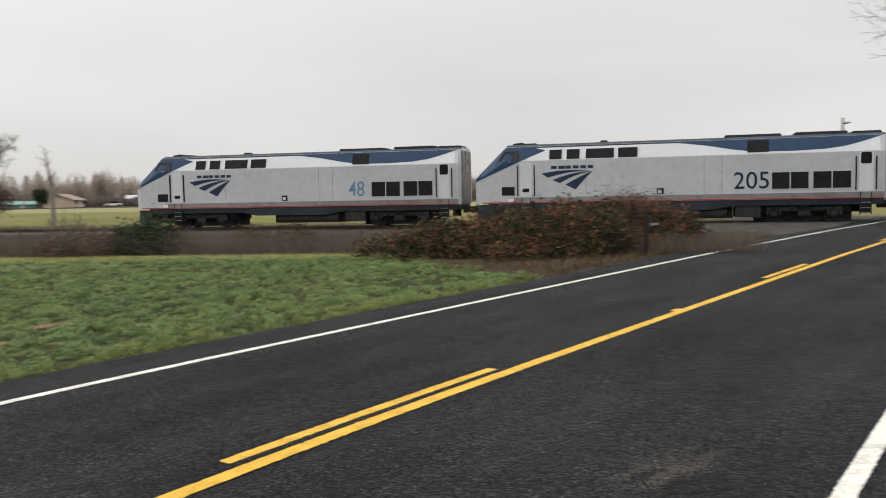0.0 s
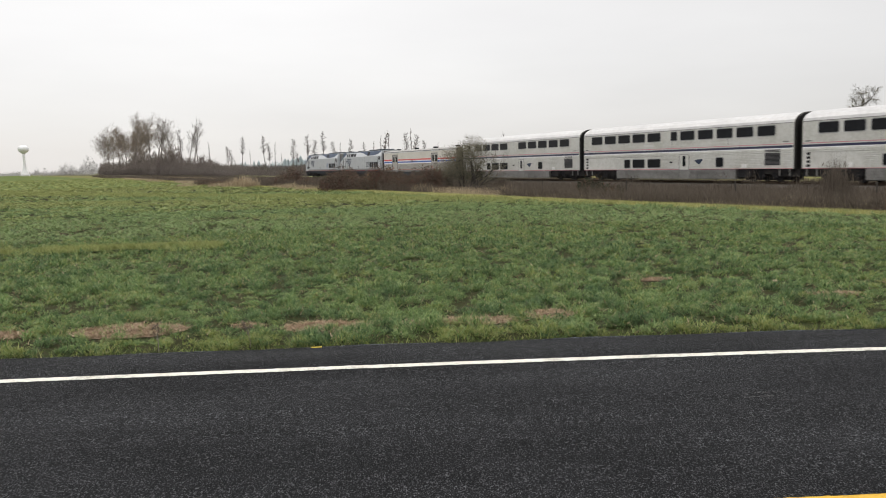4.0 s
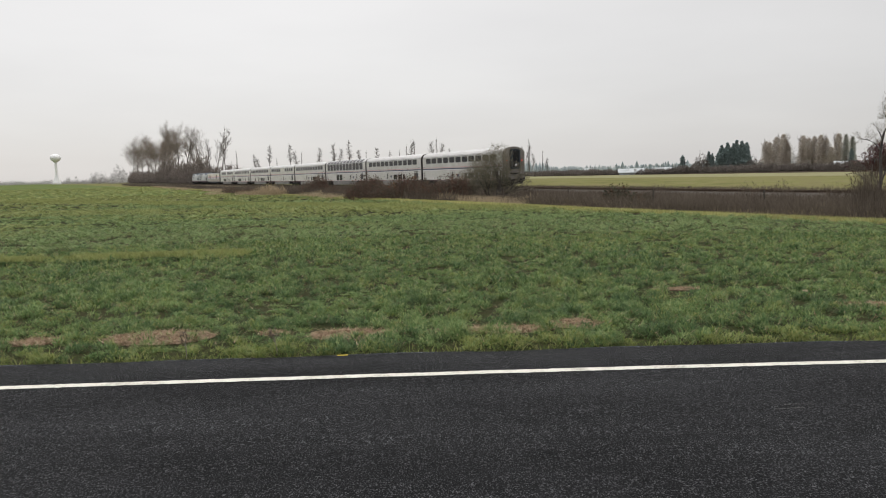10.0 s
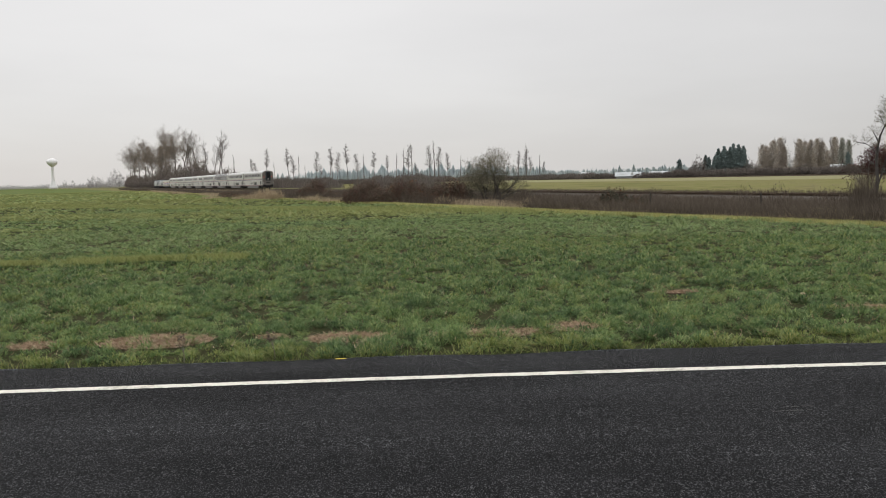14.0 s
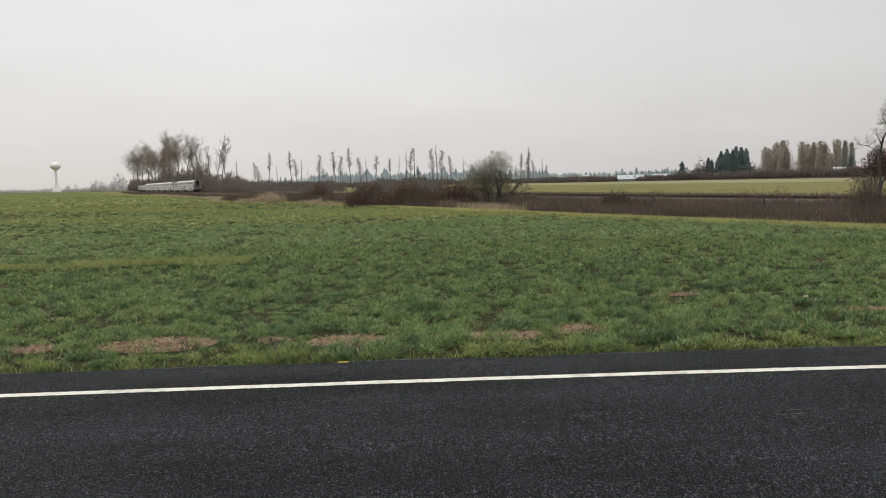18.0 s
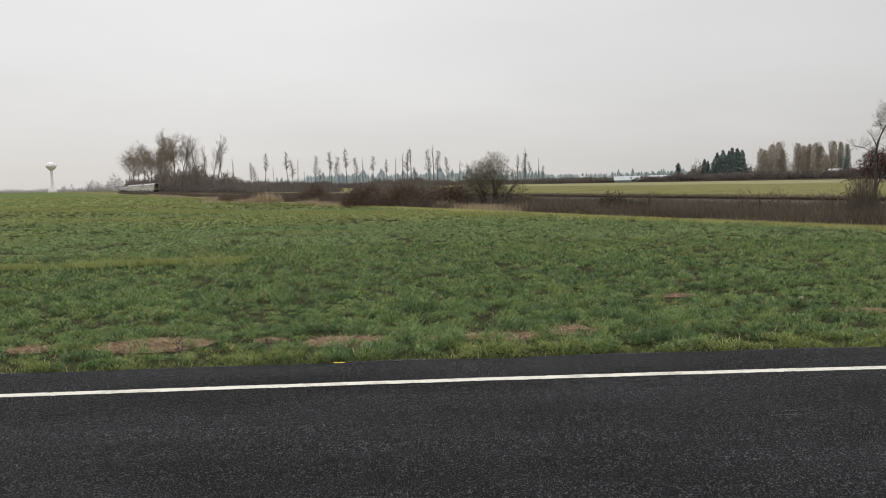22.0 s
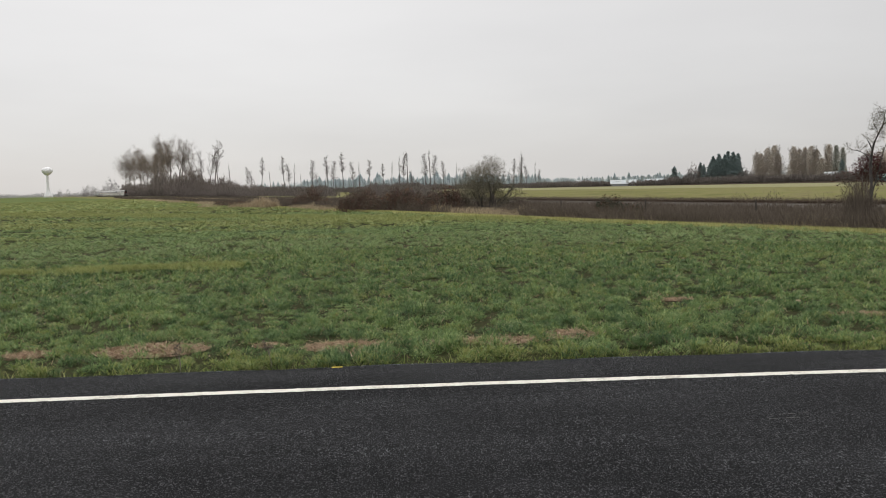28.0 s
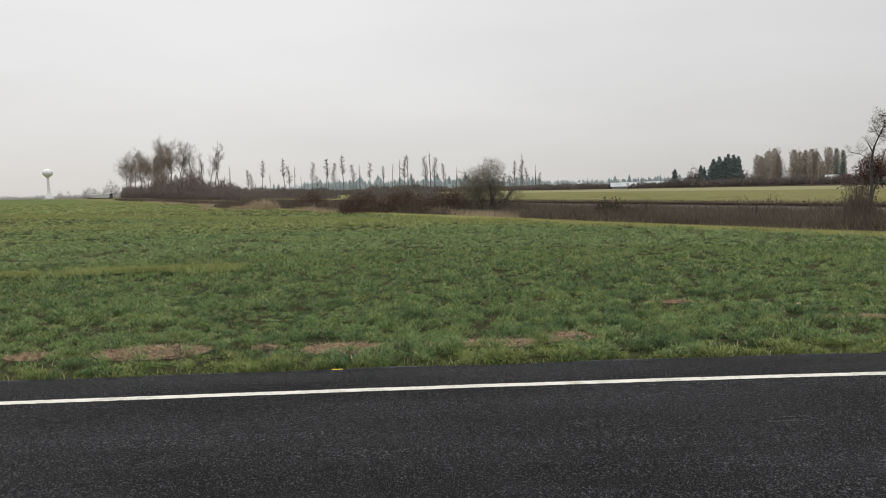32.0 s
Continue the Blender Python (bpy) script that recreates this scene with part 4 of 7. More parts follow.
            for z in (0.47, 0.72, 0.97, 1.22):
                part("rung", box(bmesh.new(), xm - 0.22, xm + 0.22, min(s * 1.44, s * 1.56), max(s * 1.44, s * 1.56), z, z + 0.03), M["stainless_dull"], lad, "worn steel rung")
    for x in (6.0, 11.9, 12.75):
        plate(t, "panel_seam", x, x + 0.018, 1.52, 3.42, 1.53, M["stainless_dull"], 0.004)
    loco_band(t, "roof_edge", np.linspace(2.9, L - 0.4, 14), lambda x: 4.13, top, M["dark_skirt"], "dark blue-grey roof edge", 0.010)
    plate(t, "access_panel", 1.5, 2.2, 1.62, 2.08, 1.53, M["grille"], 0.012, "black access panel")
    plate(t, "fuel_filler", 9.6, 9.95, 1.56, 1.86, 1.53, M["grille"], 0.02, "small fuel filler box")
    plate(t, "filler_cover", 9.66, 9.85, 1.60, 1.78, 1.53, M["pale_silver"], 0.03)
    plate(t, "kerb_plate", 1.85, 2.15, 1.28, 1.46, 1.53, M["white_plate"], 0.012)
    # emblem: bars where a name stands, and three strokes that sweep up to one point
    for i, w in enumerate((0.30, 0.36, 0.28, 0.30, 0.30, 0.28)):
        plate(t, "name_bar", 4.18 + i * 0.385, 4.18 + i * 0.385 + w, 2.98, 3.14, 1.53, M["logo_blue"], 0.01)
    for (xa, za), (xb, zb), w0, w1, rise in (((3.68, 2.66), (6.35, 2.82), 0.17, 0.34, 0.11), ((4.25, 2.33), (6.35, 2.82), 0.13, 0.40, 0.10), ((4.95, 2.03), (6.35, 2.82), 0.20, 0.52, 0.03)):
        top, low = [], []
        for i in range(13):
            f = i / 12
            x, z = xa + (xb - xa) * f, za + (zb - za) * f + rise * math.sin(math.pi * f)
            th = w0 * (1 - f) ** 0.8
            top.append((x - 0.12 * th, z + th * 0.55))
            low.append((x + w1 * (1 - f), z - th * 0.75 * (1 - 0.3 * f)))
        for s in (-1, 1):
            bm = bmesh.new()
            va, vb = ([bm.verts.new((x, s * 1.543, z)) for x, z in q] for q in (top, low))
            for i in range(12):
                bm.faces.new((va[i], vb[i], vb[i + 1], va[i + 1]))
            bmesh.ops.recalc_face_normals(bm, faces=bm.faces)
            part("emblem_stroke", bm, M["logo_blue"], t, "navy swept emblem stroke")
    me = text_mesh(number, num_h, number_mat, 0.002)
    x_all = [v.co.x for v in me.vertices]
    wide = (1.64 if len(number) == 3 else 0.94) / (max(x_all) - min(x_all))
    me.transform(Matrix.Diagonal((wide, 1, 1, 1)) @ Matrix.Translation((-min(x_all), 0, 0)))
    for m in (pose(num_x, -1.545, 1.75, 90), pose(L - 4.0, 1.545, 1.75, 90, 0, 180)):
        part("unit_number", me, None, t, at=m)
    # underframe: pilot, fuel tank, trucks
    bm = bmesh.new()
    section_loft(bm, [(0.05, [(1.25, 0.25), (1.3, 1.12)]), (0.5, [(1.4, 0.25), (1.5, 1.12)]), (1.0, [(1.4, 0.35), (1.5, 1.12)])])
    part("pilot", bm, M["dark_skirt"], t, "dark grey pilot plate")
    bm = bmesh.new()
    section_loft(bm, [(0.9, [(1.42, 0.9), (1.5, 1.2)]), (7.0, [(1.42, 0.9), (1.5, 1.2)]), (7.9, [(1.45, 0.72), (1.5, 1.2)]), (12.3, [(1.45, 0.72), (1.5, 1.2)]), (13.3, [(1.42, 0.9), (1.5, 1.2)]), (20.1, [(1.42, 0.9), (1.5, 1.2)])])
    part("side_sill", bm, M["dark_skirt"], t, "dark blue-grey lower side")
    bm = bmesh.new()
    cylinder(bm, (9.2, -1.05, 0.55), (13.0, -1.05, 0.55), 0.28, n=12)
    cylinder(bm, (9.2, 1.05, 0.55), (13.0, 1.05, 0.55), 0.28, n=12)
    box(bm, 8.9, 13.3, -0.95, 0.95, 0.28, 0.95)
    box(bm, 13.4, 14.6, -1.35, 1.35, 0.32, 0.96)
    part("fuel_tank", bm, M["underframe"], t, "sooty fuel tank and air reservoirs")
    # filler blocks added to keep the space under the hull dark
    for x0 in (2.0, 14.4):
        bm = bmesh.new()
        box(bm, x0, x0 + 4.4, -0.95, 0.95, 0.5, 1.0)
        bmesh.ops.bevel(bm, geom=bm.edges, offset=0.06, segments=1, affect="EDGES")
        part("underbody_filler", bm, M["underframe"], t, "dark filler block under the hull")
    bogie(t, 4.2, 2, 2.75, 0.5)
    bogie(t, 16.6, 2, 2.75, 0.5)
    for x0, x1 in ((20.05, 20.75), (-0.35, 0.1)):
        bm = bmesh.new()
        box(bm, x0, x1, -0.18, 0.18, 0.7, 1.05)
        part("coupler", bm, M["underframe"], t)
    # roof gear
    for x0, x1, w, h in ((2.3, 3.2, 0.5, 0.10), (6.6, 7.0, 0.3, 0.14), (12.9, 15.6, 0.75, 0.14), (16.2, 18.6, 0.78, 0.16), (18.8, 20.1, 0.8, 0.12)):
        bm = bmesh.new()
        box(bm, x0, x1, -w, w, 4.32, 4.33 + h)
        bmesh.ops.bevel(bm, geom=bm.edges, offset=0.05, segments=2, affect="EDGES")
        part("roof_hatch", bm, M["dark_skirt"], t, "dark roof hatch")
    bm = bmesh.new()
    for yy in (-0.3, 0, 0.3):
        cylinder(bm, (1.9, yy, 4.4), (2.4, yy, 4.42), 0.05, 0.09, n=8)
    part("horn", bm, M["underframe"], t)
    bm = bmesh.new()
    box(bm, L - 0.04, L + 0.05, -1.1, 1.1, 1.2, 4.15)
    e = part("end_door_wall", bm, M["end_steel"], t, "grimy steel end wall")
    for z, w in ((3.7, 0.3), (2.9, 0.35)):
        bm = bmesh.new()
        box(bm, L + 0.045, L + 0.07, -w, w, z, z + 0.45)
        part("end_window", bm, M["glass"], e)
    for s in (-1, 1):
        part("headlight", cylinder(bmesh.new(), (0.55, s * 0.25, 3.14), (0.50, s * 0.25, 3.14), 0.1, n=12), M["headlight"], t)
    return t


SL = 25.0  # length of a double-deck car's body


def car_section(inset=0.0, top=4.9, y=1.53):
    return [(y - inset, 0.95), (y - inset, 4.12), (y - 0.08 - inset, 4.36), (y - 0.30 - inset, top - 0.30), (y - 0.75 - inset, top - 0.08), (0.25, top)]


def make_superliner(kind, label):
    t = thing("double_deck_passenger_car", label, "railway car", "passenger train")
    Y = 1.53
    bm = bmesh.new()
    section_loft(bm, [(0.0, car_section(0.04)), (0.05, car_section()), (SL - 0.05, car_section()), (SL, car_section(0.04))])
    for f in bm.faces:
        c = f.calc_center_median()
        if c.z > 4.13 and abs(f.normal.x) < 0.5:
            f.material_index = 1
        elif abs(f.normal.x) > 0.9:
            f.material_index = 2
    part("body", bm, [M["stainless"], M["roof_silver"], M["end_steel"]], t, "weathered stainless steel body with a pale roof")
    # stripes: thin red, navy, thin white, low red
    plate(t, "navy_stripe", 0.06, SL - 0.06, 2.42, 2.58, Y, M["navy_stripe"], 0.006)
    plate(t, "thin_red_stripe", 0.06, SL - 0.06, 2.66, 2.71, Y, M["pink_stripe"], 0.006)
    plate(t, "white_stripe", 0.06, SL - 0.06, 2.34, 2.40, Y, M["white_band"], 0.006)
    plate(t, "sill_red_stripe", 0.06, SL - 0.06, 0.95, 0.99, Y, M["pink_stripe"], 0.006)
    plate(t, "drip_rail", 0.06, SL - 0.06, 4.13, 4.17, Y, M["stainless_dull"], 0.012)
    for x in (6.2, 12.5, 18.8):
        plate(t, "panel_joint", x, x + 0.03, 2.74, 4.12, Y, M["stainless_dull"], 0.004)
    for z in (2.86, 3.14):
        plate(t, "belt_rib", 0.06, SL - 0.06, z, z + 0.025, Y, M["stainless"], 0.016)
    top_w = {"coach": [(1.42 + 2.045 * i, 1.60) for i in range(11)],
             "sleeper": [(1.36 + 2.03 * i, 1.62) for i in range(5)] + [(12.43, 0.72)] + [(13.58 + 2.045 * i, 1.60) for i in range(5)],
             "dormitory": [(1.32, 0.75)] + [(3.38 + 2.03 * i, 1.62) for i in range(4)] + [(13.5 + 2.04 * i, 1.62) for i in range(5)],
             "diner": [(1.5 + 2.05 * i, 1.65) for i in range(5)] + [(16.0 + 2.05 * i, 1.58) for i in range(4)],
             "lounge": [(1.44 + 2.045 * i, 1.64) for i in range(11)]}[kind.split("_")[0]]
    low = {"coach": [(13.55, 1.6), (15.6, 1.6), (17.65, 0.72)], "coach_small": [(6.38, 0.78), (13.75, 1.55), (15.75, 1.6), (17.8, 0.7)],
           "coach_mid": [(14.44, 0.72), (15.6, 1.62), (17.65, 0.72)],
           "sleeper": [(6.28, 0.8), (7.45, 1.6), (9.49, 1.62), (17.6, 0.75)], "dormitory": [(6.27, 0.8), (7.45, 1.6), (9.45, 1.62), (17.55, 0.75)],
           "diner": [], "lounge": [(7.54, 1.62), (9.57, 1.62)]}[kind]
    door = {"coach": 10.1, "coach_small": 10.25, "coach_mid": 10.1, "sleeper": 13.5, "dormitory": 13.55, "diner": 13.9, "lounge": 16.0}[kind]
    for side in (-1, 1):
        for x, w in top_w:
            if kind == "lounge":
                window(t, x, 2.98, w, 1.12, Y, 0.07, side)
            else:
                window(t, x, 3.33, w, 0.69, Y, 0.10, side)
        for x, w in low:
            if kind == "lounge":
                window(t, x, 1.08, w, 1.05, Y, 0.07, side)
            else:
                window(t, x, 1.14, w, 0.70, Y, 0.10, side)
    if kind == "lounge":
        # curved skylights in the shoulder of the roof
        sec = car_section()
        for side in (-1, 1):
            for x, w in top_w:
                bm = bmesh.new()
                cols = [[bm.verts.new((xx, side * (y + 0.012), z + 0.012)) for y, z in ((Y - 0.012, 4.24), *sec[2:4], (0.80, 4.80))] for xx in (x, x + w)]
                for i in range(3):
                    bm.faces.new((cols[0][i], cols[1][i], cols[1][i + 1], cols[0][i + 1]))
                bmesh.ops.recalc_face_normals(bm, faces=bm.faces)
                part("skylight", bm, M["roof_glass"], t, "curved smoked roof window")
    # boarding door with frame and window
    for side in (-1, 1):
        ya, yb = sorted((side * (Y - 0.02), side * (Y + 0.018)))
        bm = bmesh.new()
        box(bm, door, door + 1.05, ya, yb, 0.94, 2.16)
        d = part("door", bm, M["stainless"], t, "steel boarding door")
        bm = bmesh.new()
        for xx in (door - 0.05, door + 1.05):
            box(bm, xx, xx + 0.05, ya * 1.0, yb * 1.008, 0.38, 2.2)
        box(bm, door - 0.05, door + 1.10, ya, yb * 1.008, 2.16, 2.22)
        part("door_frame", bm, M["stainless_dull"], d)
        bm = bmesh.new()
        rounded_plate(bm, 0.34, 0.85, 0.07, 0.01)
        part("door_window", bm, M["glass"], d, at=pose(door + 0.35, -Y - 0.018, 1.2) if side < 0 else pose(door + 0.7, Y + 0.018, 1.2, 0, 0, 180))
    # fluting, lower skirt, louvre
    plate(t, "louvre", 22.45, 23.85, 1.2, 2.32, Y, M["grille_grey"], 0.02, "dark grey ventilation louvre")
    for side in (-1, 1):
        bm = bmesh.new()
        for i in range(12):
            ya, yb = sorted((side * (Y + 0.01), side * (Y + 0.04)))
            box(bm, 22.5, 23.8, ya, yb, 1.25 + i * 0.09, 1.285 + i * 0.09)
        tagged(part("louvre_grid", bm, M["grille"], t), kind="stuff")
    gaps = sorted([(x - 0.15, x + w + 0.15) for x, w in low] + [(door - 0.12, door + 1.17), (22.3, 24.0)])
    x = 4.9 if kind != "lounge" else 12.0
    for a, b in gaps + [(SL - 0.1, SL)]:
        if a - x > 0.6:
            ribs(t, x, a, 1.05, 2.02, Y, M["stainless"], 0.12, "lightly fluted side panel")
        x = max(x, b)
    ribs(t, 0.1, 24.9, 2.06, 2.30, Y, M["stainless"], 0.08)
    bm = bmesh.new()
    box(bm, 5.15, 19.65, -Y - 0.005, Y + 0.005, 0.2, 0.93)
    part("skirt", bm, M["stainless_dull"], t, "grey lower skirt")
    ribs(t, 5.17, door - 0.06, 0.24, 0.90, Y, M["stainless_dull"], 0.09)
    ribs(t, door + 1.11, 19.63, 0.24, 0.90, Y, M["stainless_dull"], 0.09)
    # access panels, lamps and rung ladders by the car's ends
    for x0, z0, w, h in ((1.6, 1.25, 0.9, 0.75), (2.7, 1.25, 0.9, 0.75), (20.2, 1.35, 1.1, 0.6)):
        plate(t, "access_panel", x0, x0 + w, z0, z0 + h, Y, M["stainless"], 0.012)
    plate(t, "small_vent", 8.9 if "coach" in kind else 12.3, 9.2 if "coach" in kind else 12.6, 1.5, 1.62, Y, M["grille"], 0.034)
    plate(t, "white_box", 3.9 if "coach" in kind else 20.3, 4.25 if "coach" in kind else 20.75, 1.05, 1.32, Y, M["white_plate"], 0.10, "small white placard")
    for i in range(4):
        plate(t, "rung_slot", 0.45, 0.72, 1.08 + i * 0.27, 1.23 + i * 0.27, Y, M["grille"], 0.034)
    if kind == "lounge":
        for i in range(4):
            plate(t, "vent_slot", 19.7, 20.35, 1.15 + i * 0.27, 1.30 + i * 0.27, Y, M["grille_grey"], 0.036)
    bm = bmesh.new()
    for side in (-1, 1):
        k = door + (1.7 if kind != "coach" else 1.75)
        pts = ((k, 1.66), (k + 0.35, 1.74), (k + 1.0, 1.76), (k + 0.62, 1.32), (k + 0.30, 1.46))
        bm.faces.new([bm.verts.new((x, side * (Y + 0.034), z)) for x, z in (pts if side > 0 else pts[::-1])])
    part("emblem", bm, M["logo_blue"], t, "small dark emblem")
    plate(t, "number_bar", 0.3, 0.8, 2.78, 2.86, Y, M["grille_grey"], 0.004)
    plate(t, "number_bar", 24.0, 24.6, 2.82, 2.90, Y, M["grille_grey"], 0.004)
    # end walls, diaphragms, trucks
    for x0, x1 in ((-0.36, 0.02), (SL - 0.02, SL + 0.36)):
        bm = bmesh.new()
        box(bm, x0, x1, -0.62, 0.62, 2.35, 4.55)
        bmesh.ops.bevel(bm, geom=[e for e in bm.edges if abs(e.verts[0].co.x - e.verts[1].co.x) > 0.1], offset=0.12, segments=3, affect="EDGES")
        part("diaphragm", bm, M["rubber"], t, "black rubber gangway diaphragm")
        bm = bmesh.new()
        section_loft(bm, [(x0 * 0.55 if x0 < 0 else SL - 0.02, [(y - 0.10, z) for y, z in car_section(0, 4.86)]), (0.01 if x0 < 0 else SL + 0.16, [(y - 0.10, z) for y, z in car_section(0, 4.86)])])
        part("end_wall", bm, M["rubber"], t, "dark plate covering the end wall")
    bm = bmesh.new()
    box(bm, 0.2, SL - 0.2, -1.3, 1.3, 0.72, 0.96)
    box(bm, 19.7, 21.0, -1.35, 1.35, 0.35, 0.95)
    # end blocks added to keep the low gap between cars dark
    box(bm, -0.22, 1.5, -1.15, 1.15, 0.4, 0.95)
    box(bm, SL - 1.5, SL + 0.22, -1.15, 1.15, 0.4, 0.95)
    for xx in (-0.32, SL - 0.05):
        box(bm, xx, xx + 0.37, -0.16, 0.16, 0.72, 1.0)
    part("underframe", bm, M["underframe"], t, "black underframe")
    for xx in (0.35, 1.2, SL - 1.3, SL - 0.4):
        plate(t, "step_bracket", xx, xx + 0.09, 0.45, 0.96, 1.45, M["stainless_dull"], 0.02)
    bogie(t, 3.1, 2, 2.6, 0.46)
    bogie(t, 21.9, 2, 2.6, 0.46)
    return t


def finish_last_car(t):
    """The open end of the last car: grey end sheet, gangway door, red marker lights, buffer gear."""
    X = SL + 0.15
    bm = bmesh.new()
    sec = [(y - 0.02, z) for y, z in car_section(0, 4.88)]
    section_loft(bm, [(SL, sec), (X + 0.05, [(y - 0.06, z) for y, z in sec])])
    part("end_sheet", bm, M["end_steel"], t, "weathered grey end sheet")
    bm = bmesh.new()
    box(bm, X + 0.02, X + 0.5, -0.60, 0.60, 2.2, 4.62)
    bmesh.ops.bevel(bm, geom=[e for e in bm.edges if abs(e.verts[0].co.x - e.verts[1].co.x) > 0.1], offset=0.15, segments=3, affect="EDGES")
    d = part("gangway", bm, M["dark_skirt"], t, "sooty rubber gangway frame")
    bm = bmesh.new()
    box(bm, X + 0.49, X + 0.52, -0.4, 0.4, 2.4, 4.4)
    part("gangway_door", bm, M["grille"], d)
    bm = bmesh.new()
    rounded_plate(bm, 0.36, 0.62, 0.06, 0.012)
    part("door_window", bm, M["roof_glass"], d, at=pose(X + 0.52, -0.18, 3.5, 0, 0, 90))
    bm = bmesh.new()
    outer = [(y + 0.004, z) for y, z in car_section(0, 4.90)]
    section_loft(bm, [(X - 0.02, outer), (X + 0.075, [(y - 0.03, z) for y, z in outer])])
    bmesh.ops.delete(bm, geom=[f for f in bm.faces if f.calc_center_median().z < 4.1 and abs(f.normal.x) < 0.5], context="FACES")
    bmesh.ops.delete(bm, geom=[f for f in bm.faces if abs(f.normal.x) > 0.9], context="FACES")
    part("roof_rim", bm, M["end_steel"], t, "dark grimy rim round the roof's end")
    for y0 in (-1.42, -1.0, 0.72, 1.14):
        part("end_post", box(bmesh.new(), X + 0.04, X + 0.10, y0, y0 + 0.14, 1.15, 4.0), M["end_steel"], t, "weathered upright end post")
    window(t, 13.55, 1.14, 0.78, 0.70, 1.555, 0.06, -1, "gasket", "curtain")
    bm = bmesh.new()
    box(bm, X + 0.515, X + 0.53, -0.12, 0.12, 2.55, 2.8)
    part("door_placard", bm, M["white_plate"], d)
    for s in (-1, 1):
        bm = bmesh.new()
        cylinder(bm, (X, s * 1.02, 3.22), (X + 0.12, s * 1.02, 3.22), 0.085, n=14)
        part("marker_light", bm, M["red_light"], t, "lit red marker light")
        bm = bmesh.new()
        box(bm, X - 0.1, X + 0.35, s * 1.0 - 0.35, s * 1.0 + 0.35, 0.75, 1.15)
        part("buffer_step", bm, M["underframe"], t)
        bm = bmesh.new()
        box(bm, X, X + 0.07, s * 1.25 - 0.04, s * 1.25 + 0.04, 1.2, 1.9)
        part("grab_iron", bm, M["white_plate"], t)
    bm = bmesh.new()
    box(bm, X + 0.02, X + 0.25, -0.5, 0.5, 1.55, 1.75)
    part("end_beam", bm, M["underframe"], t)
    bm = bmesh.new()
    box(bm, X, X + 0.6, -0.17, 0.17, 0.62, 0.98)
    part("coupler", bm, M["underframe"], t, "black knuckle coupler")
    for s in (-1, 1):
        part("air_hose", cylinder(bmesh.new(), (X + 0.3, s * 0.5, 0.95), (X + 0.35, s * 0.32, 0.35), 0.035, n=6), M["rubber"], t)


def make_baggage_car():
    t = thing("baggage_car", "stainless baggage car with red, white and blue bands", "railway car", "passenger train")
    L, Y = 25.2, 1.52
    sec = [(Y, 0.98), (Y, 3.76), (Y - 0.07, 3.88), (Y - 0.32, 3.99), (Y - 0.8, 4.07), (0.25, 4.11)]
    bm = bmesh.new()
    section_loft(bm, [(0.42, sec), (L, sec)])
    for f in bm.faces:
        c = f.calc_center_median()
        f.material_index = 2 if abs(f.normal.x) > 0.9 else 1 if c.z > 3.78 else 0
    part("body", bm, [M["bag_steel"], M["bag_roof"], M["end_steel"]], t, "beige-grey steel body")
    doors = ((3.95, 5.76), (17.80, 19.56))
    for a, b in ((0.44, 3.82), (5.89, 17.67), (19.69, L - 0.02)):
        plate(t, "red_band", a, b, 2.56, 2.74, Y, M["red_band"], 0.006)
        plate(t, "white_band", a, b, 2.425, 2.555, Y, M["white_band"], 0.006)
        plate(t, "blue_band", a, b, 2.235, 2.42, Y, M["blue_band"], 0.006)
        plate(t, "white_band", a, b, 2.13, 2.23, Y, M["white_band"], 0.006)
        ribs(t, a, b, 1.33, 2.10, Y, M["bag_rib"], 0.105)
    plate(t, "sill_stripe", 0.44, L - 0.02, 1.24, 1.29, Y, M["red_stripe"], 0.008)
    plate(t, "sill", 0.44, L - 0.02, 1.0, 1.22, Y, M["stainless_dull"], 0.01, "dull steel sill")
    for a, b in doors:
        for s in (-1, 1):
            ya, yb = sorted((s * (Y - 0.02), s * (Y + 0.04)))
            bm = bmesh.new()
            box(bm, a - 0.12, b + 0.12, ya, yb, 3.34, 3.44)
            box(bm, a - 0.12, a, ya, yb, 1.22, 3.34)
            box(bm, b, b + 0.12, ya, yb, 1.22, 3.34)
            part("door_frame", bm, M["stainless_dull"], t)
            for k in (0, 1):
                x0, x1 = (a, (a + b) / 2 - 0.015) if k == 0 else ((a + b) / 2 + 0.015, b)
                ya, yb = sorted((s * (Y - 0.02), s * (Y + 0.015)))
                bm = bmesh.new()
                box(bm, x0, x1, ya, yb, 1.24, 3.34)
                d = part("door", bm, M["door_grey"], t, "grimy grey loading door")
                bm = bmesh.new()
                rounded_plate(bm, 0.55, 0.85, 0.08, 0.01)
                part("door_window", bm, M["glass"], d, at=pose(x0 + 0.24, -Y - 0.015, 2.32) if s < 0 else pose(x0 + 0.79, Y + 0.015, 2.32, 0, 0, 180))
                bm = bmesh.new()
                rounded_plate(bm, 0.2, 0.24, 0.03, 0.008)
                part("placard", bm, M["pink_tag"], d, at=pose(x0 + (0.7 if k else 0.15), -Y - 0.015, 1.4) if s < 0 else pose(x0 + 0.6, Y + 0.015, 1.4, 0, 0, 180))
    for x in (2.85, 9.5, 15.95, 22.7):
        bm = bmesh.new()
        cylinder(bm, (x, 0, 4.0), (x, 0, 4.16), 0.2, n=10)
        lathe(bm, [(0.2, 4.13), (0.34, 4.16), (0.34, 4.29), (0.2, 4.33)], 16, x, 0)
        part("roof_vent", bm, M["underframe"], t, "black round roof ventilator")
    plate(t, "emblem", 10.85, 11.5, 2.30, 2.52, Y, M["logo_blue"], 0.01)
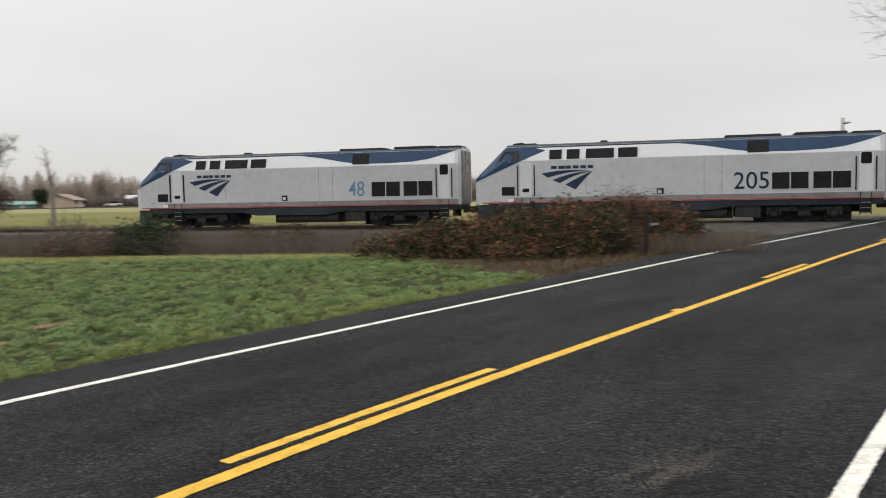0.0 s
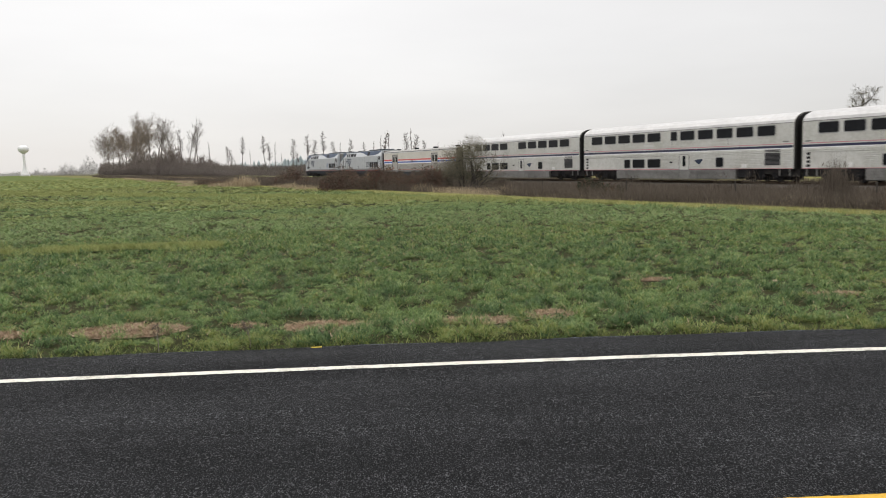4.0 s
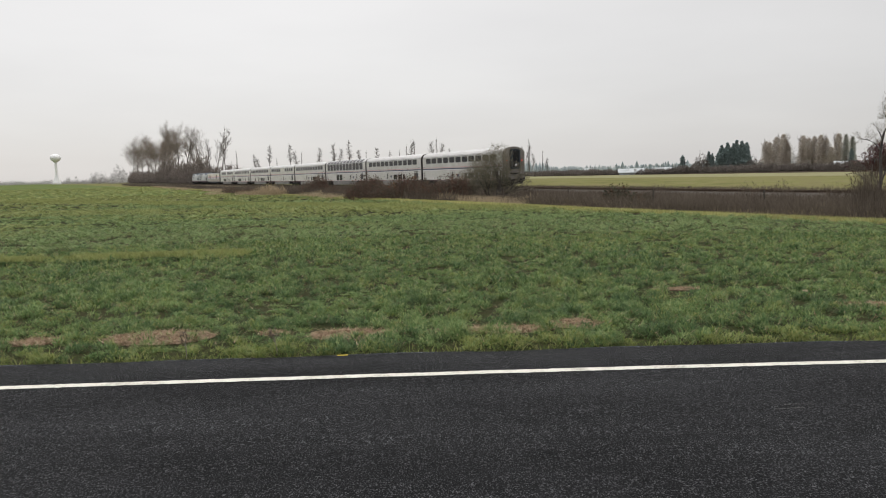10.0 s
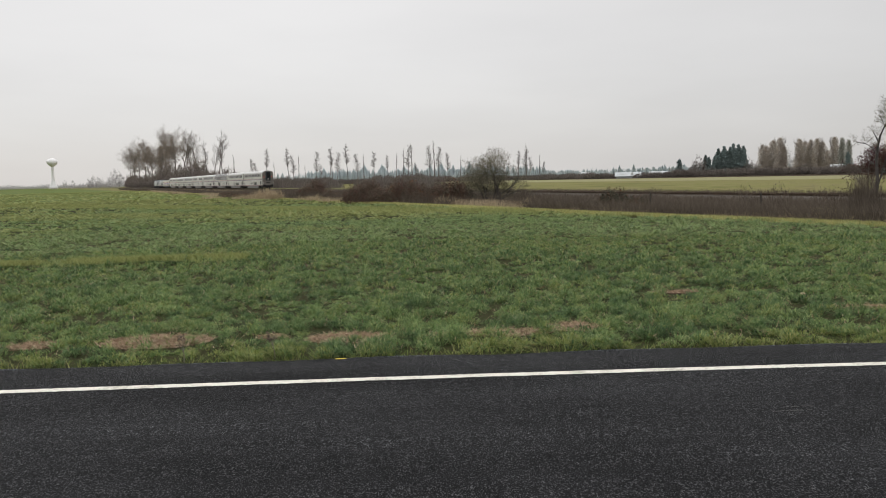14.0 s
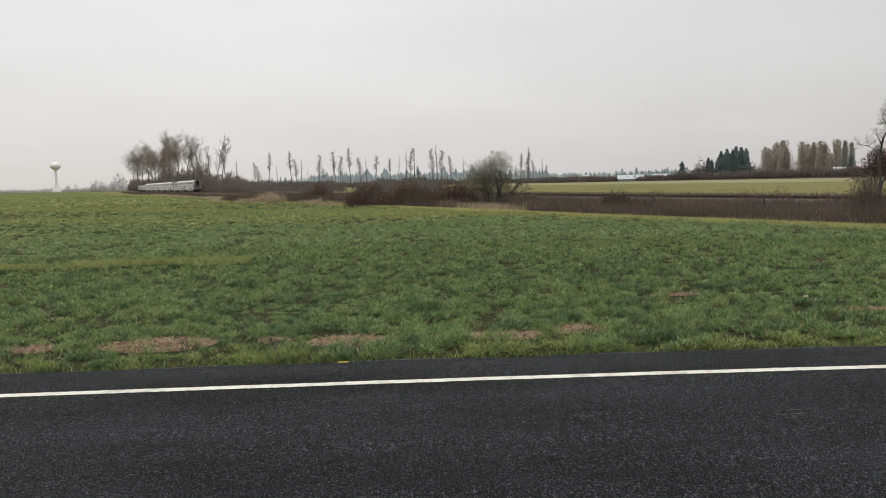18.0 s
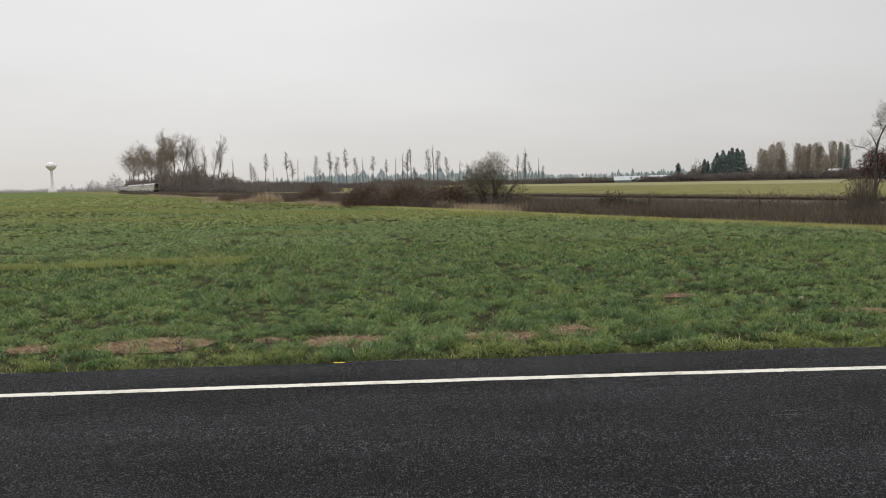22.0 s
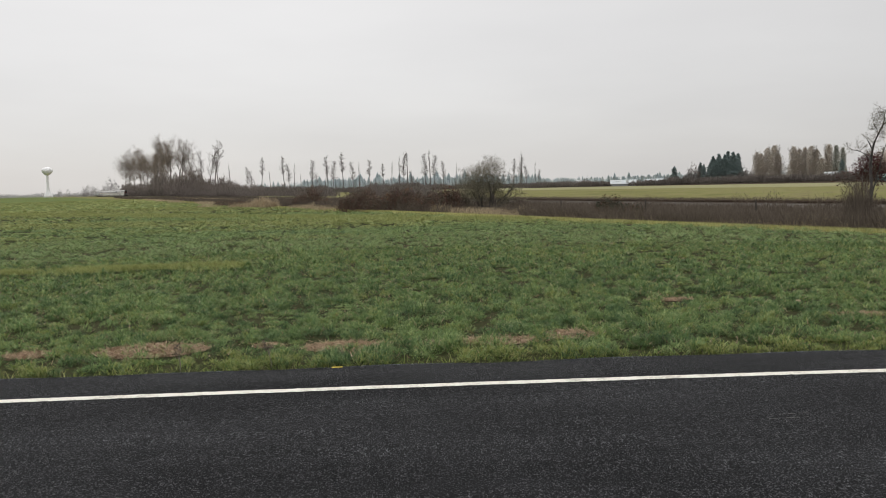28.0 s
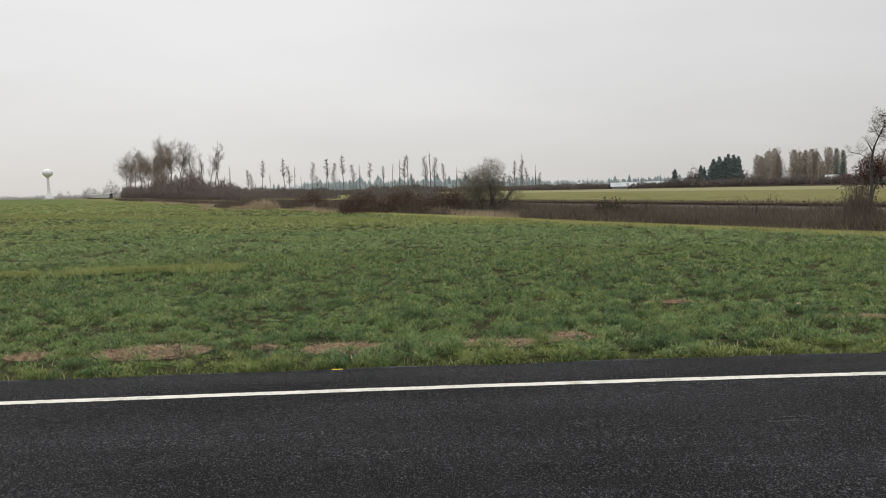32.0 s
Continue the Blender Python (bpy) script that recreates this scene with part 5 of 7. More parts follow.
    plate(t, "name_bar", 11.6, 12.6, 2.38, 2.46, Y, M["stainless_dull"], 0.01)
    plate(t, "name_bar", 0.8, 2.1, 2.38, 2.46, Y, M["stainless_dull"], 0.01)
    plate(t, "drip_rail", 0.44, L - 0.02, 3.71, 3.76, Y, M["white_band"], 0.02, "pale roof edge strip")
    # dark strip painted as the shadow line at the roof edge
    plate(t, "eaves_shade_strip", 0.44, L - 0.02, 3.77, 3.82, Y - 0.03, M["dark_skirt"], 0.04, "dark strip standing for the roof edge's shadow line")
    bm = bmesh.new()
    box(bm, 0.1, L - 0.1, -1.35, 1.35, 0.72, 1.0)
    box(bm, 6.0, 19.3, -1.42, 1.42, 0.42, 0.98)
    for x in (-0.4, L - 0.05):
        box(bm, x, x + 0.45, -0.16, 0.16, 0.72, 1.0)
    part("underframe", bm, M["dark_skirt"], t, "dark underframe and equipment boxes")
    # widened almost to the body's width, to fill the dark gap in view
    for x0, x1 in ((-0.35, 0.44), (L - 0.02, L + 0.75)):
        bm = bmesh.new()
        box(bm, x0, x1, -1.42, 1.42, 1.0, 3.86)
        part("diaphragm", bm, M["rubber"], t, "black rubber gangway diaphragm")
    bogie(t, 3.6, 2, 2.6, 0.46)
    bogie(t, 22.0, 2, 2.6, 0.46)
    return t


moving(make_loco("48", M["number_blue"], 13.72, 0.84, "silver locomotive with blue cab and roof bands, leading the train"), 0.35, 20.7)
moving(make_loco("205", M["number_navy"], 13.32, 0.84, "silver locomotive with blue cab and roof bands and navy numerals"), L_LOCO + 0.37, 20.7)
moving(make_baggage_car(), 2 * L_LOCO + 0.2, 25.2)
CARS = [("dormitory", "stainless double-deck car with two groups of upper windows"), ("sleeper", "stainless double-deck sleeping car with ten upper windows"),
        ("coach_small", "stainless double-deck coach with eleven upper windows"), ("diner", "stainless double-deck dining car with plain lower deck"),
        ("coach_mid", "stainless double-deck coach with a row of upper windows"), ("lounge", "stainless lounge car with tall windows and roof glass"),
        ("coach", "stainless double-deck coach with eleven upper windows"), ("coach", "last double-deck coach with lit red marker lights")]
for i, (kind, label) in enumerate(CARS):
    car = moving(make_superliner(kind, label), 2 * L_LOCO + 25.9 + 1.35 + 25.77 * i, SL)
    if i == 7:
        finish_last_car(car)

# ---- grass of the near field ----
DIRT = [(-3.07, 8.56, 0.55, 0.36), (-4.3, 8.5, 0.24, 0.2), (-1.88, 8.68, 0.16, 0.13), (-1.02, 8.52, 0.44, 0.27), (-0.13, 8.56, 0.15, 0.12), (0.57, 8.62, 0.48, 0.2), (1.36, 8.86, 0.26, 0.26), (4.9, 9.7, 0.3, 0.14), (3.2, 11.3, 0.4, 0.12), (6.3, 10.5, 0.4, 0.15)]


def road_y(xs):
    """The far edge of the asphalt at each x."""
    return np.interp(xs, [p[0] for p in ROAD], [p[1] + 1.03 * p[4] for p in ROAD])


def in_field(x, y):
    n, s = x * NRM[0] + y * NRM[1], x * ALONG[0] + y * ALONG[1]
    edge = np.interp(s, EDGE_S, EDGE_N)
    corner = y > 8.0 + (x - 14.3) * 1.55
    return (n < edge) & (y > road_y(x)) & ((x < 14.6) | corner)


def blades(x, y, z, h, w, lean):
    """Triangular blades at the given feet."""
    k = len(x)
    a = rng.uniform(0, 2 * np.pi, k)
    b = rng.uniform(0, 2 * np.pi, k)
    dx, dy = np.cos(a) * w / 2, np.sin(a) * w / 2
    ln = lean * h * rng.uniform(0.2, 1, k)
    tip = np.stack([x + np.cos(b) * ln, y + np.sin(b) * ln, z + h], 1)
    v = np.stack([np.stack([x - dx, y - dy, z], 1), np.stack([x + dx, y + dy, z], 1), tip], 1)
    return v.reshape(-1, 3)


def stuff(name, v, mat, label, category=""):
    f = np.arange(len(v), dtype=np.int32).reshape(-1, 3)
    return tagged(new(name, soup(name, v, f, mat)), label, category, kind="stuff")


def bent(x, y, z, l, w, out):
    """Arching blades in two joints: up from the foot, then drooping outwards along the angle out."""
    k = len(x)
    c, s = np.cos(out), np.sin(out)
    a, b = rng.uniform(0.25, 0.72, k) * l, rng.uniform(0.28, 0.60, k) * l
    e, d = a + rng.uniform(0.3, 0.70, k) * l, b + rng.uniform(-0.38, 0.08, k) * l
    p = np.stack([x, y, z], 1)
    side = np.stack([-s, c, 0 * c], 1) * (w / 2)[:, None]
    mid = p + np.stack([c * a, s * a, b], 1)
    tip = p + np.stack([c * e, s * e, d], 1)
    v = np.stack([p - side, p + side, mid + side * 0.8, p - side, mid + side * 0.8, mid - side * 0.8, mid - side * 0.8, mid + side * 0.8, tip], 1)
    return v.reshape(-1, 9, 3)


LATTICE = np.random.default_rng(3).uniform(0, 1, (257, 257))


def patchy(x, y, size, seed=0):
    """Smooth random unevenness between 0 and 1, with patches of the given size in metres."""
    u, v = x / size + 17.3 * seed + 900, y / size + 31.7 * seed + 900
    i, j = np.floor(u).astype(int), np.floor(v).astype(int)
    f, g = u - i, v - j
    f, g = f * f * (3 - 2 * f), g * g * (3 - 2 * g)
    i, j = i % 256, j % 256
    return (LATTICE[i, j] * (1 - f) + LATTICE[i + 1, j] * f) * (1 - g) + (LATTICE[i, j + 1] * (1 - f) + LATTICE[i + 1, j + 1] * f) * g


def make_grass():
    out, verge, dark, turf_far, turf_yellow = [], [], [], [], []
    # tufts a hand or two wide, each a small mound of arching blades
    for d0, d1, dens, m, l, w in ((7, 11, 36, 88, 0.076, 0.0064), (11, 15, 32, 64, 0.084, 0.0088), (15, 22, 25, 36, 0.095, 0.014), (22, 34, 18, 30, 0.105, 0.036), (34, 55, 9.5, 22, 0.12, 0.074), (55, 100, 3.2, 13, 0.13, 0.18), (100, 260, 0.6, 5, 0.15, 0.55)):
        a0, a1 = radians(-31), radians(66 if d0 < 30 else 34)
        k = int((a1 - a0) / 2 * (d1 ** 2 - d0 ** 2) * dens)
        r, a = np.sqrt(rng.uniform(d0 ** 2, d1 ** 2, k)), rng.uniform(a0, a1, k)
        cx, cy = r * np.sin(a), r * np.cos(a)
        turf = 0.6 * patchy(cx, cy, 0.9, 2) + 0.4 * patchy(cx, cy, 3.0, 3)
        keep = in_field(cx, cy) & (turf + rng.normal(0, 0.08, k) > 0.14)
        cx, cy, turf = cx[keep], cy[keep], turf[keep]
        k = len(cx)
        tall = np.clip(0.15 + 1.2 * turf + rng.normal(0, 0.30, k), 0.15, 1.7)
        size = rng.uniform(0.045, 0.105, k) * (0.75 + 0.35 * tall) * (1 + d0 / 90)
        q, ang = np.sqrt(rng.uniform(0, 1, (k, m))), rng.uniform(0, 6.2832, (k, m))
        q[:, : m // 6] *= 1.7  # short blades between the tufts
        x, y = (cx[:, None] + size[:, None] * q * np.cos(ang)).ravel(), (cy[:, None] + size[:, None] * q * np.sin(ang) * 0.9).ravel()
        rise = (0.085 * tall[:, None] * np.clip(1 - q * q, 0, 1)).ravel()
        ll = (l * (0.45 + 0.55 * tall[:, None]) * np.where(q > 1, 0.5, 1.0)).ravel() * rng.uniform(0.55, 1.2, k * m)
        ang = ang.ravel() + rng.normal(0, 0.55, k * m)
        # kinds of grass: darker, bluer tussocks, yellower between; contrast partly painted shade
        kind = 0.34 * patchy(cx, cy, 0.5, 6) + 0.14 * patchy(cx, cy, 4.5, 7) + rng.normal(0, 0.14, k) - 0.10 * (tall - 0.8)
        tuft = np.repeat(kind < np.quantile(kind, 0.25 if d0 < 22 else 0.035 if d0 < 34 else 0.01), m)
        pale = np.repeat(kind > np.quantile(kind, 0.84), m)
        ok = in_field(x, y)
        for ex, ey, ew, eh in DIRT:
            inside = ((x - ex) / ew) ** 2 + ((y - ey) / eh) ** 2 < 1.15 + 0.5 * np.sin(x * 9 + y * 15 + ex) + 0.35 * np.sin(x * 23 - y * 19)
            ok &= ~(inside & (rng.uniform(0, 1, len(x)) < 0.95))
        x, y, ll, ang, tuft, pale, rise = x[ok], y[ok], ll[ok], ang[ok], tuft[ok], pale[ok], rise[ok]
        v = bent(x, y, rise - 0.06, ll, w * rng.uniform(0.7, 1.3, len(x)), ang)
        if d0 >= 22:
            v = v[:, [0, 1, 8]]  # far off a blade is one sliver
        vg = (y - road_y(x) < 0.40 + 0.30 * np.sin(x * 2.3) + 0.15 * np.sin(x * 7.7)) & (rng.uniform(0, 1, len(x)) < 0.75) & ~(tuft & (rng.uniform(0, 1, len(x)) < 0.6))
        # broad patches, and more yellow away from the camera for the grazing view
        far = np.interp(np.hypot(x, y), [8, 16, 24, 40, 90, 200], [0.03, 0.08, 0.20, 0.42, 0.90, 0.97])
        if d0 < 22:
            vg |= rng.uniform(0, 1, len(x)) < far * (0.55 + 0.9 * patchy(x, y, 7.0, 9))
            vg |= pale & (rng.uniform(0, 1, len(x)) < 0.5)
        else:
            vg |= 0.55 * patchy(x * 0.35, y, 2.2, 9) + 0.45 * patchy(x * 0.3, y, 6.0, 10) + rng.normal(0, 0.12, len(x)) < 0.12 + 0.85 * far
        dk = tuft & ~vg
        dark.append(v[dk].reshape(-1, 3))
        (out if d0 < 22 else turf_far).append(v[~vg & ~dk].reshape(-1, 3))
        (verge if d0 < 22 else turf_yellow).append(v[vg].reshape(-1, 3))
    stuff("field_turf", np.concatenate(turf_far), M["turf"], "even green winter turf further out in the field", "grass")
    stuff("yellow_turf", np.concatenate(turf_yellow), M["yellow_turf"], "yellow turf in broad patches, its share rising away from the camera", "grass")
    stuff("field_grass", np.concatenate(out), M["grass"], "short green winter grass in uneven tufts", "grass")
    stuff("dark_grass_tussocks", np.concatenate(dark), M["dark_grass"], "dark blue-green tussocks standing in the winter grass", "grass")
    # longer pale grass along the asphalt and the field's far edge
    k = 2600
    x = rng.uniform(-6, 14.4, k)
    y = road_y(x) + np.abs(rng.normal(0, 0.12, k))
    verge.append(blades(x, y, np.full(k, -0.06), rng.uniform(0.03, 0.095, k), rng.uniform(0.006, 0.012, k), 1.5))
    s = np.concatenate([rng.uniform(0, 60, 60000), rng.uniform(60, 240, 22000)])
    e = np.interp(s, EDGE_S, EDGE_N) + rng.normal(-0.05, 0.20, len(s))
    xy = np.stack([NRM[0] * e + ALONG[0] * s, NRM[1] * e + ALONG[1] * s], 1)
    stuff("edge_grass", blades(xy[:, 0], xy[:, 1], np.full(len(s), -0.06), rng.uniform(0.06, 0.17, len(s)), 0.014 + s * 0.0005, 1.0), M["edge_grass"], "pale yellow-green grass where the field meets the brush", "grass")
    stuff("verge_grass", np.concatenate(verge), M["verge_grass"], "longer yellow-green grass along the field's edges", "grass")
    # faint yellow strips across the field
    k = 30000
    t = rng.uniform(0, 1, k)
    x = np.where(t < 0.5, rng.uniform(-14, -4.2, k), rng.uniform(-40, 4, k))
    y = np.where(t < 0.5, 17.1 + 0.25 * np.sin(x * 0.9) + rng.normal(0, 0.24, k) * (1 + 0.5 * np.sin(x * 2.3)), 40.7 - 0.89 * x + rng.normal(0, 1.6, k))
    ok = in_field(x, y) & (patchy(x, y, 0.6, 12) + rng.normal(0, 0.15, k) > np.where(t < 0.5, 0.40, 0.2))
    x, y = x[ok], y[ok]
    stuff("yellowed_grass", blades(x, y, np.where(y < 19, 0.035, 0.0), np.where(y < 19, 0.09, 0.13) * rng.uniform(0.7, 1.3, len(x)), 0.004 + y * 0.0008, 1.4), M["yellow_turf"], "yellowed streaks of grass in the field", "grass")
    # bare dirt with straw
    for ex, ey, ew, eh in DIRT:
        bm = bmesh.new()
        ring = []
        for i in range(44):
            a = 6.28319 * i / 44
            q = 1.12 + 0.35 * noise.noise((math.cos(a) * 1.6 + ex, math.sin(a) * 1.6, ey)) + 0.25 * noise.noise((math.cos(a) * 5 + ex, math.sin(a) * 5, ey))
            ring.append(bm.verts.new((ex + ew * q * math.cos(a), ey + eh * q * math.sin(a), -0.052)))
        mid = bm.verts.new((ex, ey, -0.028))
        for i in range(44):
            bm.faces.new((mid, ring[i], ring[(i + 1) % 44]))
        structure("bare_patch", bm, M["bare_dirt"], "bare brown dirt patch strewn with straw")
    v = []
    for ex, ey, ew, eh in DIRT:
        k = int(9000 * ew * eh * 1.9)
        r, a = np.sqrt(rng.uniform(0, 1.15, k)), rng.uniform(0, 6.283, k)
        x, y = ex + ew * r * np.cos(a), ey + eh * r * np.sin(a)
        v.append(blades(x, y, np.full(k, -0.04), rng.uniform(0.006, 0.036, k), rng.uniform(0.007, 0.017, k), 5.0))
    k = 26000
    x = rng.uniform(-14, 13, k)
    y = rng.uniform(7.6, 28, k)
    ok = in_field(x, y)
    v.append(blades(x[ok], y[ok], rng.uniform(-0.02, 0.05, ok.sum()), rng.uniform(0.02, 0.06, ok.sum()), rng.uniform(0.005, 0.010, ok.sum()), 2.2))
    stuff("straw", np.concatenate(v), M["straw"], "scattered dead straw on the bare dirt", "straw")


make_grass()

# ---- dead brush between the field and the line ----


def make_brush():
    v = []
    for s0, s1, dens, w, deep in ((-4, 22, 170, 0.012, 9), (22, 50, 120, 0.018, 9), (50, 100, 60, 0.034, 9), (100, 200, 22, 0.07, 9), (200, 420, 7, 0.16, 10)):
        k = int((s1 - s0) * deep * dens)
        s = rng.uniform(s0, s1, k)
        e = np.interp(s, EDGE_S, EDGE_N)
        q = rng.power(0.75, k) * deep
        n = e + 0.2 + q
        x, y = NRM[0] * n + ALONG[0] * s, NRM[1] * n + ALONG[1] * s
        wave = 0.6 + 0.3 * np.sin(s * 0.55 + np.sin(s * 0.23) * 2 + q * 0.8) + 0.22 * np.sin(s * 2.1 + q * 2.3) * np.sin(s * 3.7 - q)
        h = (0.42 + 0.36 * wave) * rng.uniform(0.55, 1.25, k) * (1 - 0.045 * q)
        # a gap in the brush before the thorn tree
        keep = ~((s > 35.5 + 1.7 * q) & (s < 43.5 + 1.7 * q) & (q < 5.5) & (rng.uniform(0, 1, k) < 0.9))
        h, x, y, q = h[keep], x[keep], y[keep], q[keep]
        v.append(blades(x, y, -0.12 - 0.035 * q, h + 0.12, w * rng.uniform(0.6, 1.5, len(h)), rng.uniform(0.4, 1.9, len(h))))
    k = 5200
    s = rng.uniform(-4, 90, k)
    q = rng.uniform(0.3, 8, k)
    n = np.interp(s, EDGE_S, EDGE_N) + q
    tall = 0.55 + 0.45 * np.sin(s * 0.9 + 2 * np.sin(s * 0.37)) * np.sin(q * 1.3 + s * 0.5)
    v.append(blades(NRM[0] * n + ALONG[0] * s, NRM[1] * n + ALONG[1] * s, np.full(k, -0.3), 0.75 + tall * rng.uniform(0.3, 0.75, k), 0.012 + s.clip(0) * 0.0003, rng.uniform(0.1, 0.7, k)))
    stuff("dead_brush", np.concatenate(v), M["brush"], "dense dead brown brush and weeds along the line", "brush")
    # low rough growth on both banks of the track
    v = []
    for s0, s1, n0, n1, k, w, hmax in ((-3, 120, 31, 45.3, 36000, 0.04, 0.34), (-30, 160, 53, 58, 18000, 0.04, 0.4), (120, 420, 22, 45, 20000, 0.15, 0.5)):
        s, n = rng.uniform(s0, s1, k), rng.uniform(n0, n1, k)
        x, y = NRM[0] * n + ALONG[0] * s, NRM[1] * n + ALONG[1] * s
        v.append(blades(x, y, np.full(k, -0.45), rng.uniform(0.12, hmax, k), np.full(k, w), 0.6))
    stuff("bank_weeds", np.concatenate(v), M["brush"], "low brown weeds on the railway bank", "weeds")
    # pale dry grass where the line runs off
    v = []
    for s0, s1, n0, n1, k in ((85, 130, 15.5, 18, 4000), (150, 230, 15, 26, 12000), (30, 46, 20, 22, 2500), (14, 22, 22.3, 24, 1500), (62, 74, 17, 20, 2500), (40, 46, 19.4, 21.0, 2000)):
        s, n = rng.uniform(s0, s1, k), rng.uniform(n0, n1, k)
        x, y = NRM[0] * n + ALONG[0] * s, NRM[1] * n + ALONG[1] * s
        v.append(blades(x, y, np.full(k, -0.2), rng.uniform(0.25, 0.6, k), 0.01 + s * 0.0006, 0.7))
    s = rng.uniform(2, 90, 9000)
    n = np.interp(s, EDGE_S, EDGE_N) + 0.1 + np.abs(rng.normal(0, 0.35, len(s)))
    ok = np.sin(s * 0.8 + 3 * np.sin(s * 0.21)) + rng.normal(0, 0.5, len(s)) > -0.1
    s, n = s[ok], n[ok]
    v.append(blades(NRM[0] * n + ALONG[0] * s, NRM[1] * n + ALONG[1] * s, np.full(len(s), -0.15), rng.uniform(0.2, 0.42, len(s)), 0.010 + s * 0.0004, rng.uniform(0.3, 1.1, len(s))))
    stuff("dry_grass", np.concatenate(v), M["dry_grass"], "pale dry grass beside the brush", "grass")


make_brush()

# ---- woody plants ----


class Twigs:
    """Collects tapered branches as many-sided tubes in arrays."""

    def __init__(self, seed):
        self.r = random.Random(seed)
        self.thick, self.thin, self.ends, self.reach = [], [], [], 1.0

    def grow(self, p, d, length, radius, level, levels, kids, bend, up, spread, taper=0.55):
        r = self.r
        steps = 4 if level < 2 else 2
        pts = [(p.copy(), radius)]
        q, e = p.copy(), d.copy()
        for i in range(steps):
            e = (e + Vector((r.gauss(0, bend), r.gauss(0, bend), r.gauss(0, bend) + up))).normalized()
            q = q + e * (length / steps)
            pts.append((q.copy(), radius * (1 - (1 - taper) * (i + 1) / steps)))
        (self.thick if level < 2 else self.thin).append(pts)
        if level >= levels:
            self.ends.append(q)
            return
        k = kids[level] if level < len(kids) else 3
        for j in range(k):
            f = (0.25 if level == 0 else 0.2) + (0.8 if level else 0.75) * (j + r.random()) / k
            i = min(int(f * steps), steps - 1)
            a, b = pts[i], pts[i + 1]
            g = f * steps - i
            o = a[0].lerp(b[0], min(g, 1))
            rr = (a[1] + (b[1] - a[1]) * min(g, 1)) * r.uniform(0.35, 0.6)
            side = Vector((r.gauss(0, 1), r.gauss(0, 1), r.gauss(0, 0.4)))
            axis = (b[0] - a[0]).normalized()
            side = (side - axis * side.dot(axis)).normalized()
            ang = radians(r.uniform(*spread))
            self.grow(o, axis * math.cos(ang) + side * math.sin(ang), length * r.uniform(0.32, 0.6) * (self.reach * (1.15 - 0.5 * f) if level == 0 else 1), rr, level + 1, levels, kids, bend * 1.15, up, spread, taper)
        self.ends.append(q)

    def mesh(self, name, lines, mat, sides):
        v, f = [], []
        for pts in lines:
            base = len(v)
            for i, (p, r) in enumerate(pts):
                d = (pts[min(i + 1, len(pts) - 1)][0] - pts[max(i - 1, 0)][0]).normalized()
                a = d.orthogonal().normalized()
                b = d.cross(a)
                for k in range(sides):
                    c = 6.28319 * k / sides
                    v.append(p + (a * math.cos(c) + b * math.sin(c)) * r)
            for i in range(len(pts) - 1):
                for k in range(sides):
                    f.append((base + i * sides + k, base + i * sides + (k + 1) % sides, base + (i + 1) * sides + (k + 1) % sides, base + (i + 1) * sides + k))
        return soup(name, [tuple(p) for p in v], f, mat)


def leaf_soup(pts, size, spread, per, r):
    """Small bent leaves scattered round the given points."""
    k = len(pts) * per
    p = np.repeat(np.array([tuple(q) for q in pts]), per, 0) + r.normal(0, spread, (k, 3))
    a = r.normal(0, 1, (k, 3))
    a /= np.linalg.norm(a, axis=1)[:, None]
    b = np.cross(a, r.normal(0, 1, (k, 3)))
    b /= np.linalg.norm(b, axis=1)[:, None]
    s = (size * r.uniform(0.6, 1.3, k))[:, None]
    v = np.stack([p - a * s, p + b * s * 0.55, p + a * s, p - b * s * 0.55], 1).reshape(-1, 3)
    return v, np.arange(k * 4).reshape(-1, 4)


def tree(name, label, height, seed, trunk_r, levels=3, kids=(9, 6, 4), spread=(25, 60), bend=0.10, up=0.05, lean=(0, 0), crown_from=0.3, leaves=None, leaf_size=0.1, leaf_n=3, leaf_spread=0.2, twig=None, category="tree", thick_twig=1.0, group="", at=None, reach=1.0, near=False, bark=None):
    t = thing(name, label, category, group, at)
    tw = Twigs(seed)
    tw.reach = reach
    d = Vector((lean[0], lean[1], 1)).normalized()
    foot = Vector((0, 0, -0.35))
    tw.thick.append([(foot, trunk_r * 1.3), (foot + d * height * 0.04, trunk_r), (foot + d * height * crown_from, trunk_r * 0.82)])
    tw.grow(foot + d * height * crown_from, d, height * (1 - crown_from), trunk_r * 0.82, 0, levels, kids, bend, up, spread, 0.18)
    part("trunk", tw.mesh("trunk", tw.thick[:2], bark or M["bark"], 7), None, t)
    if near:
        for line in tw.thick[2:]:
            part("limb", tw.mesh("limb", [line], bark or M["bark"], 5), None, t)
    elif len(tw.thick) > 2:
        tagged(part("branchwork", tw.mesh("branchwork", tw.thick[2:], bark or M["bark"], 5), None, t), kind="stuff")
    for line in tw.thin:
        for i, (p, r) in enumerate(line):
            line[i] = (p, max(r, 0.004 * thick_twig))
    tagged(part("twig_crown", tw.mesh("twig_crown", tw.thin, twig or M["twig"], 3), None, t), kind="stuff")
    if leaves:
        v, f = leaf_soup(tw.ends, leaf_size, leaf_spread, leaf_n, np.random.default_rng(seed))
        tagged(part("foliage", soup("foliage", v, f, leaves), None, t), kind="stuff")
    return t


def place(ob, x, y, turn=0.0, size=1.0, z=-0.1):
    ob.matrix_basis = pose(x, y, z, 0, 0, turn) @ Matrix.Diagonal((size, size, size, 1))
    return ob


def again(ob, x, y, turn, size=1.0, z=-0.1):
    return copy_thing(ob, pose(x, y, z, 0, 0, turn) @ Matrix.Diagonal((size / ob.scale[0],) * 3 + (1,)))


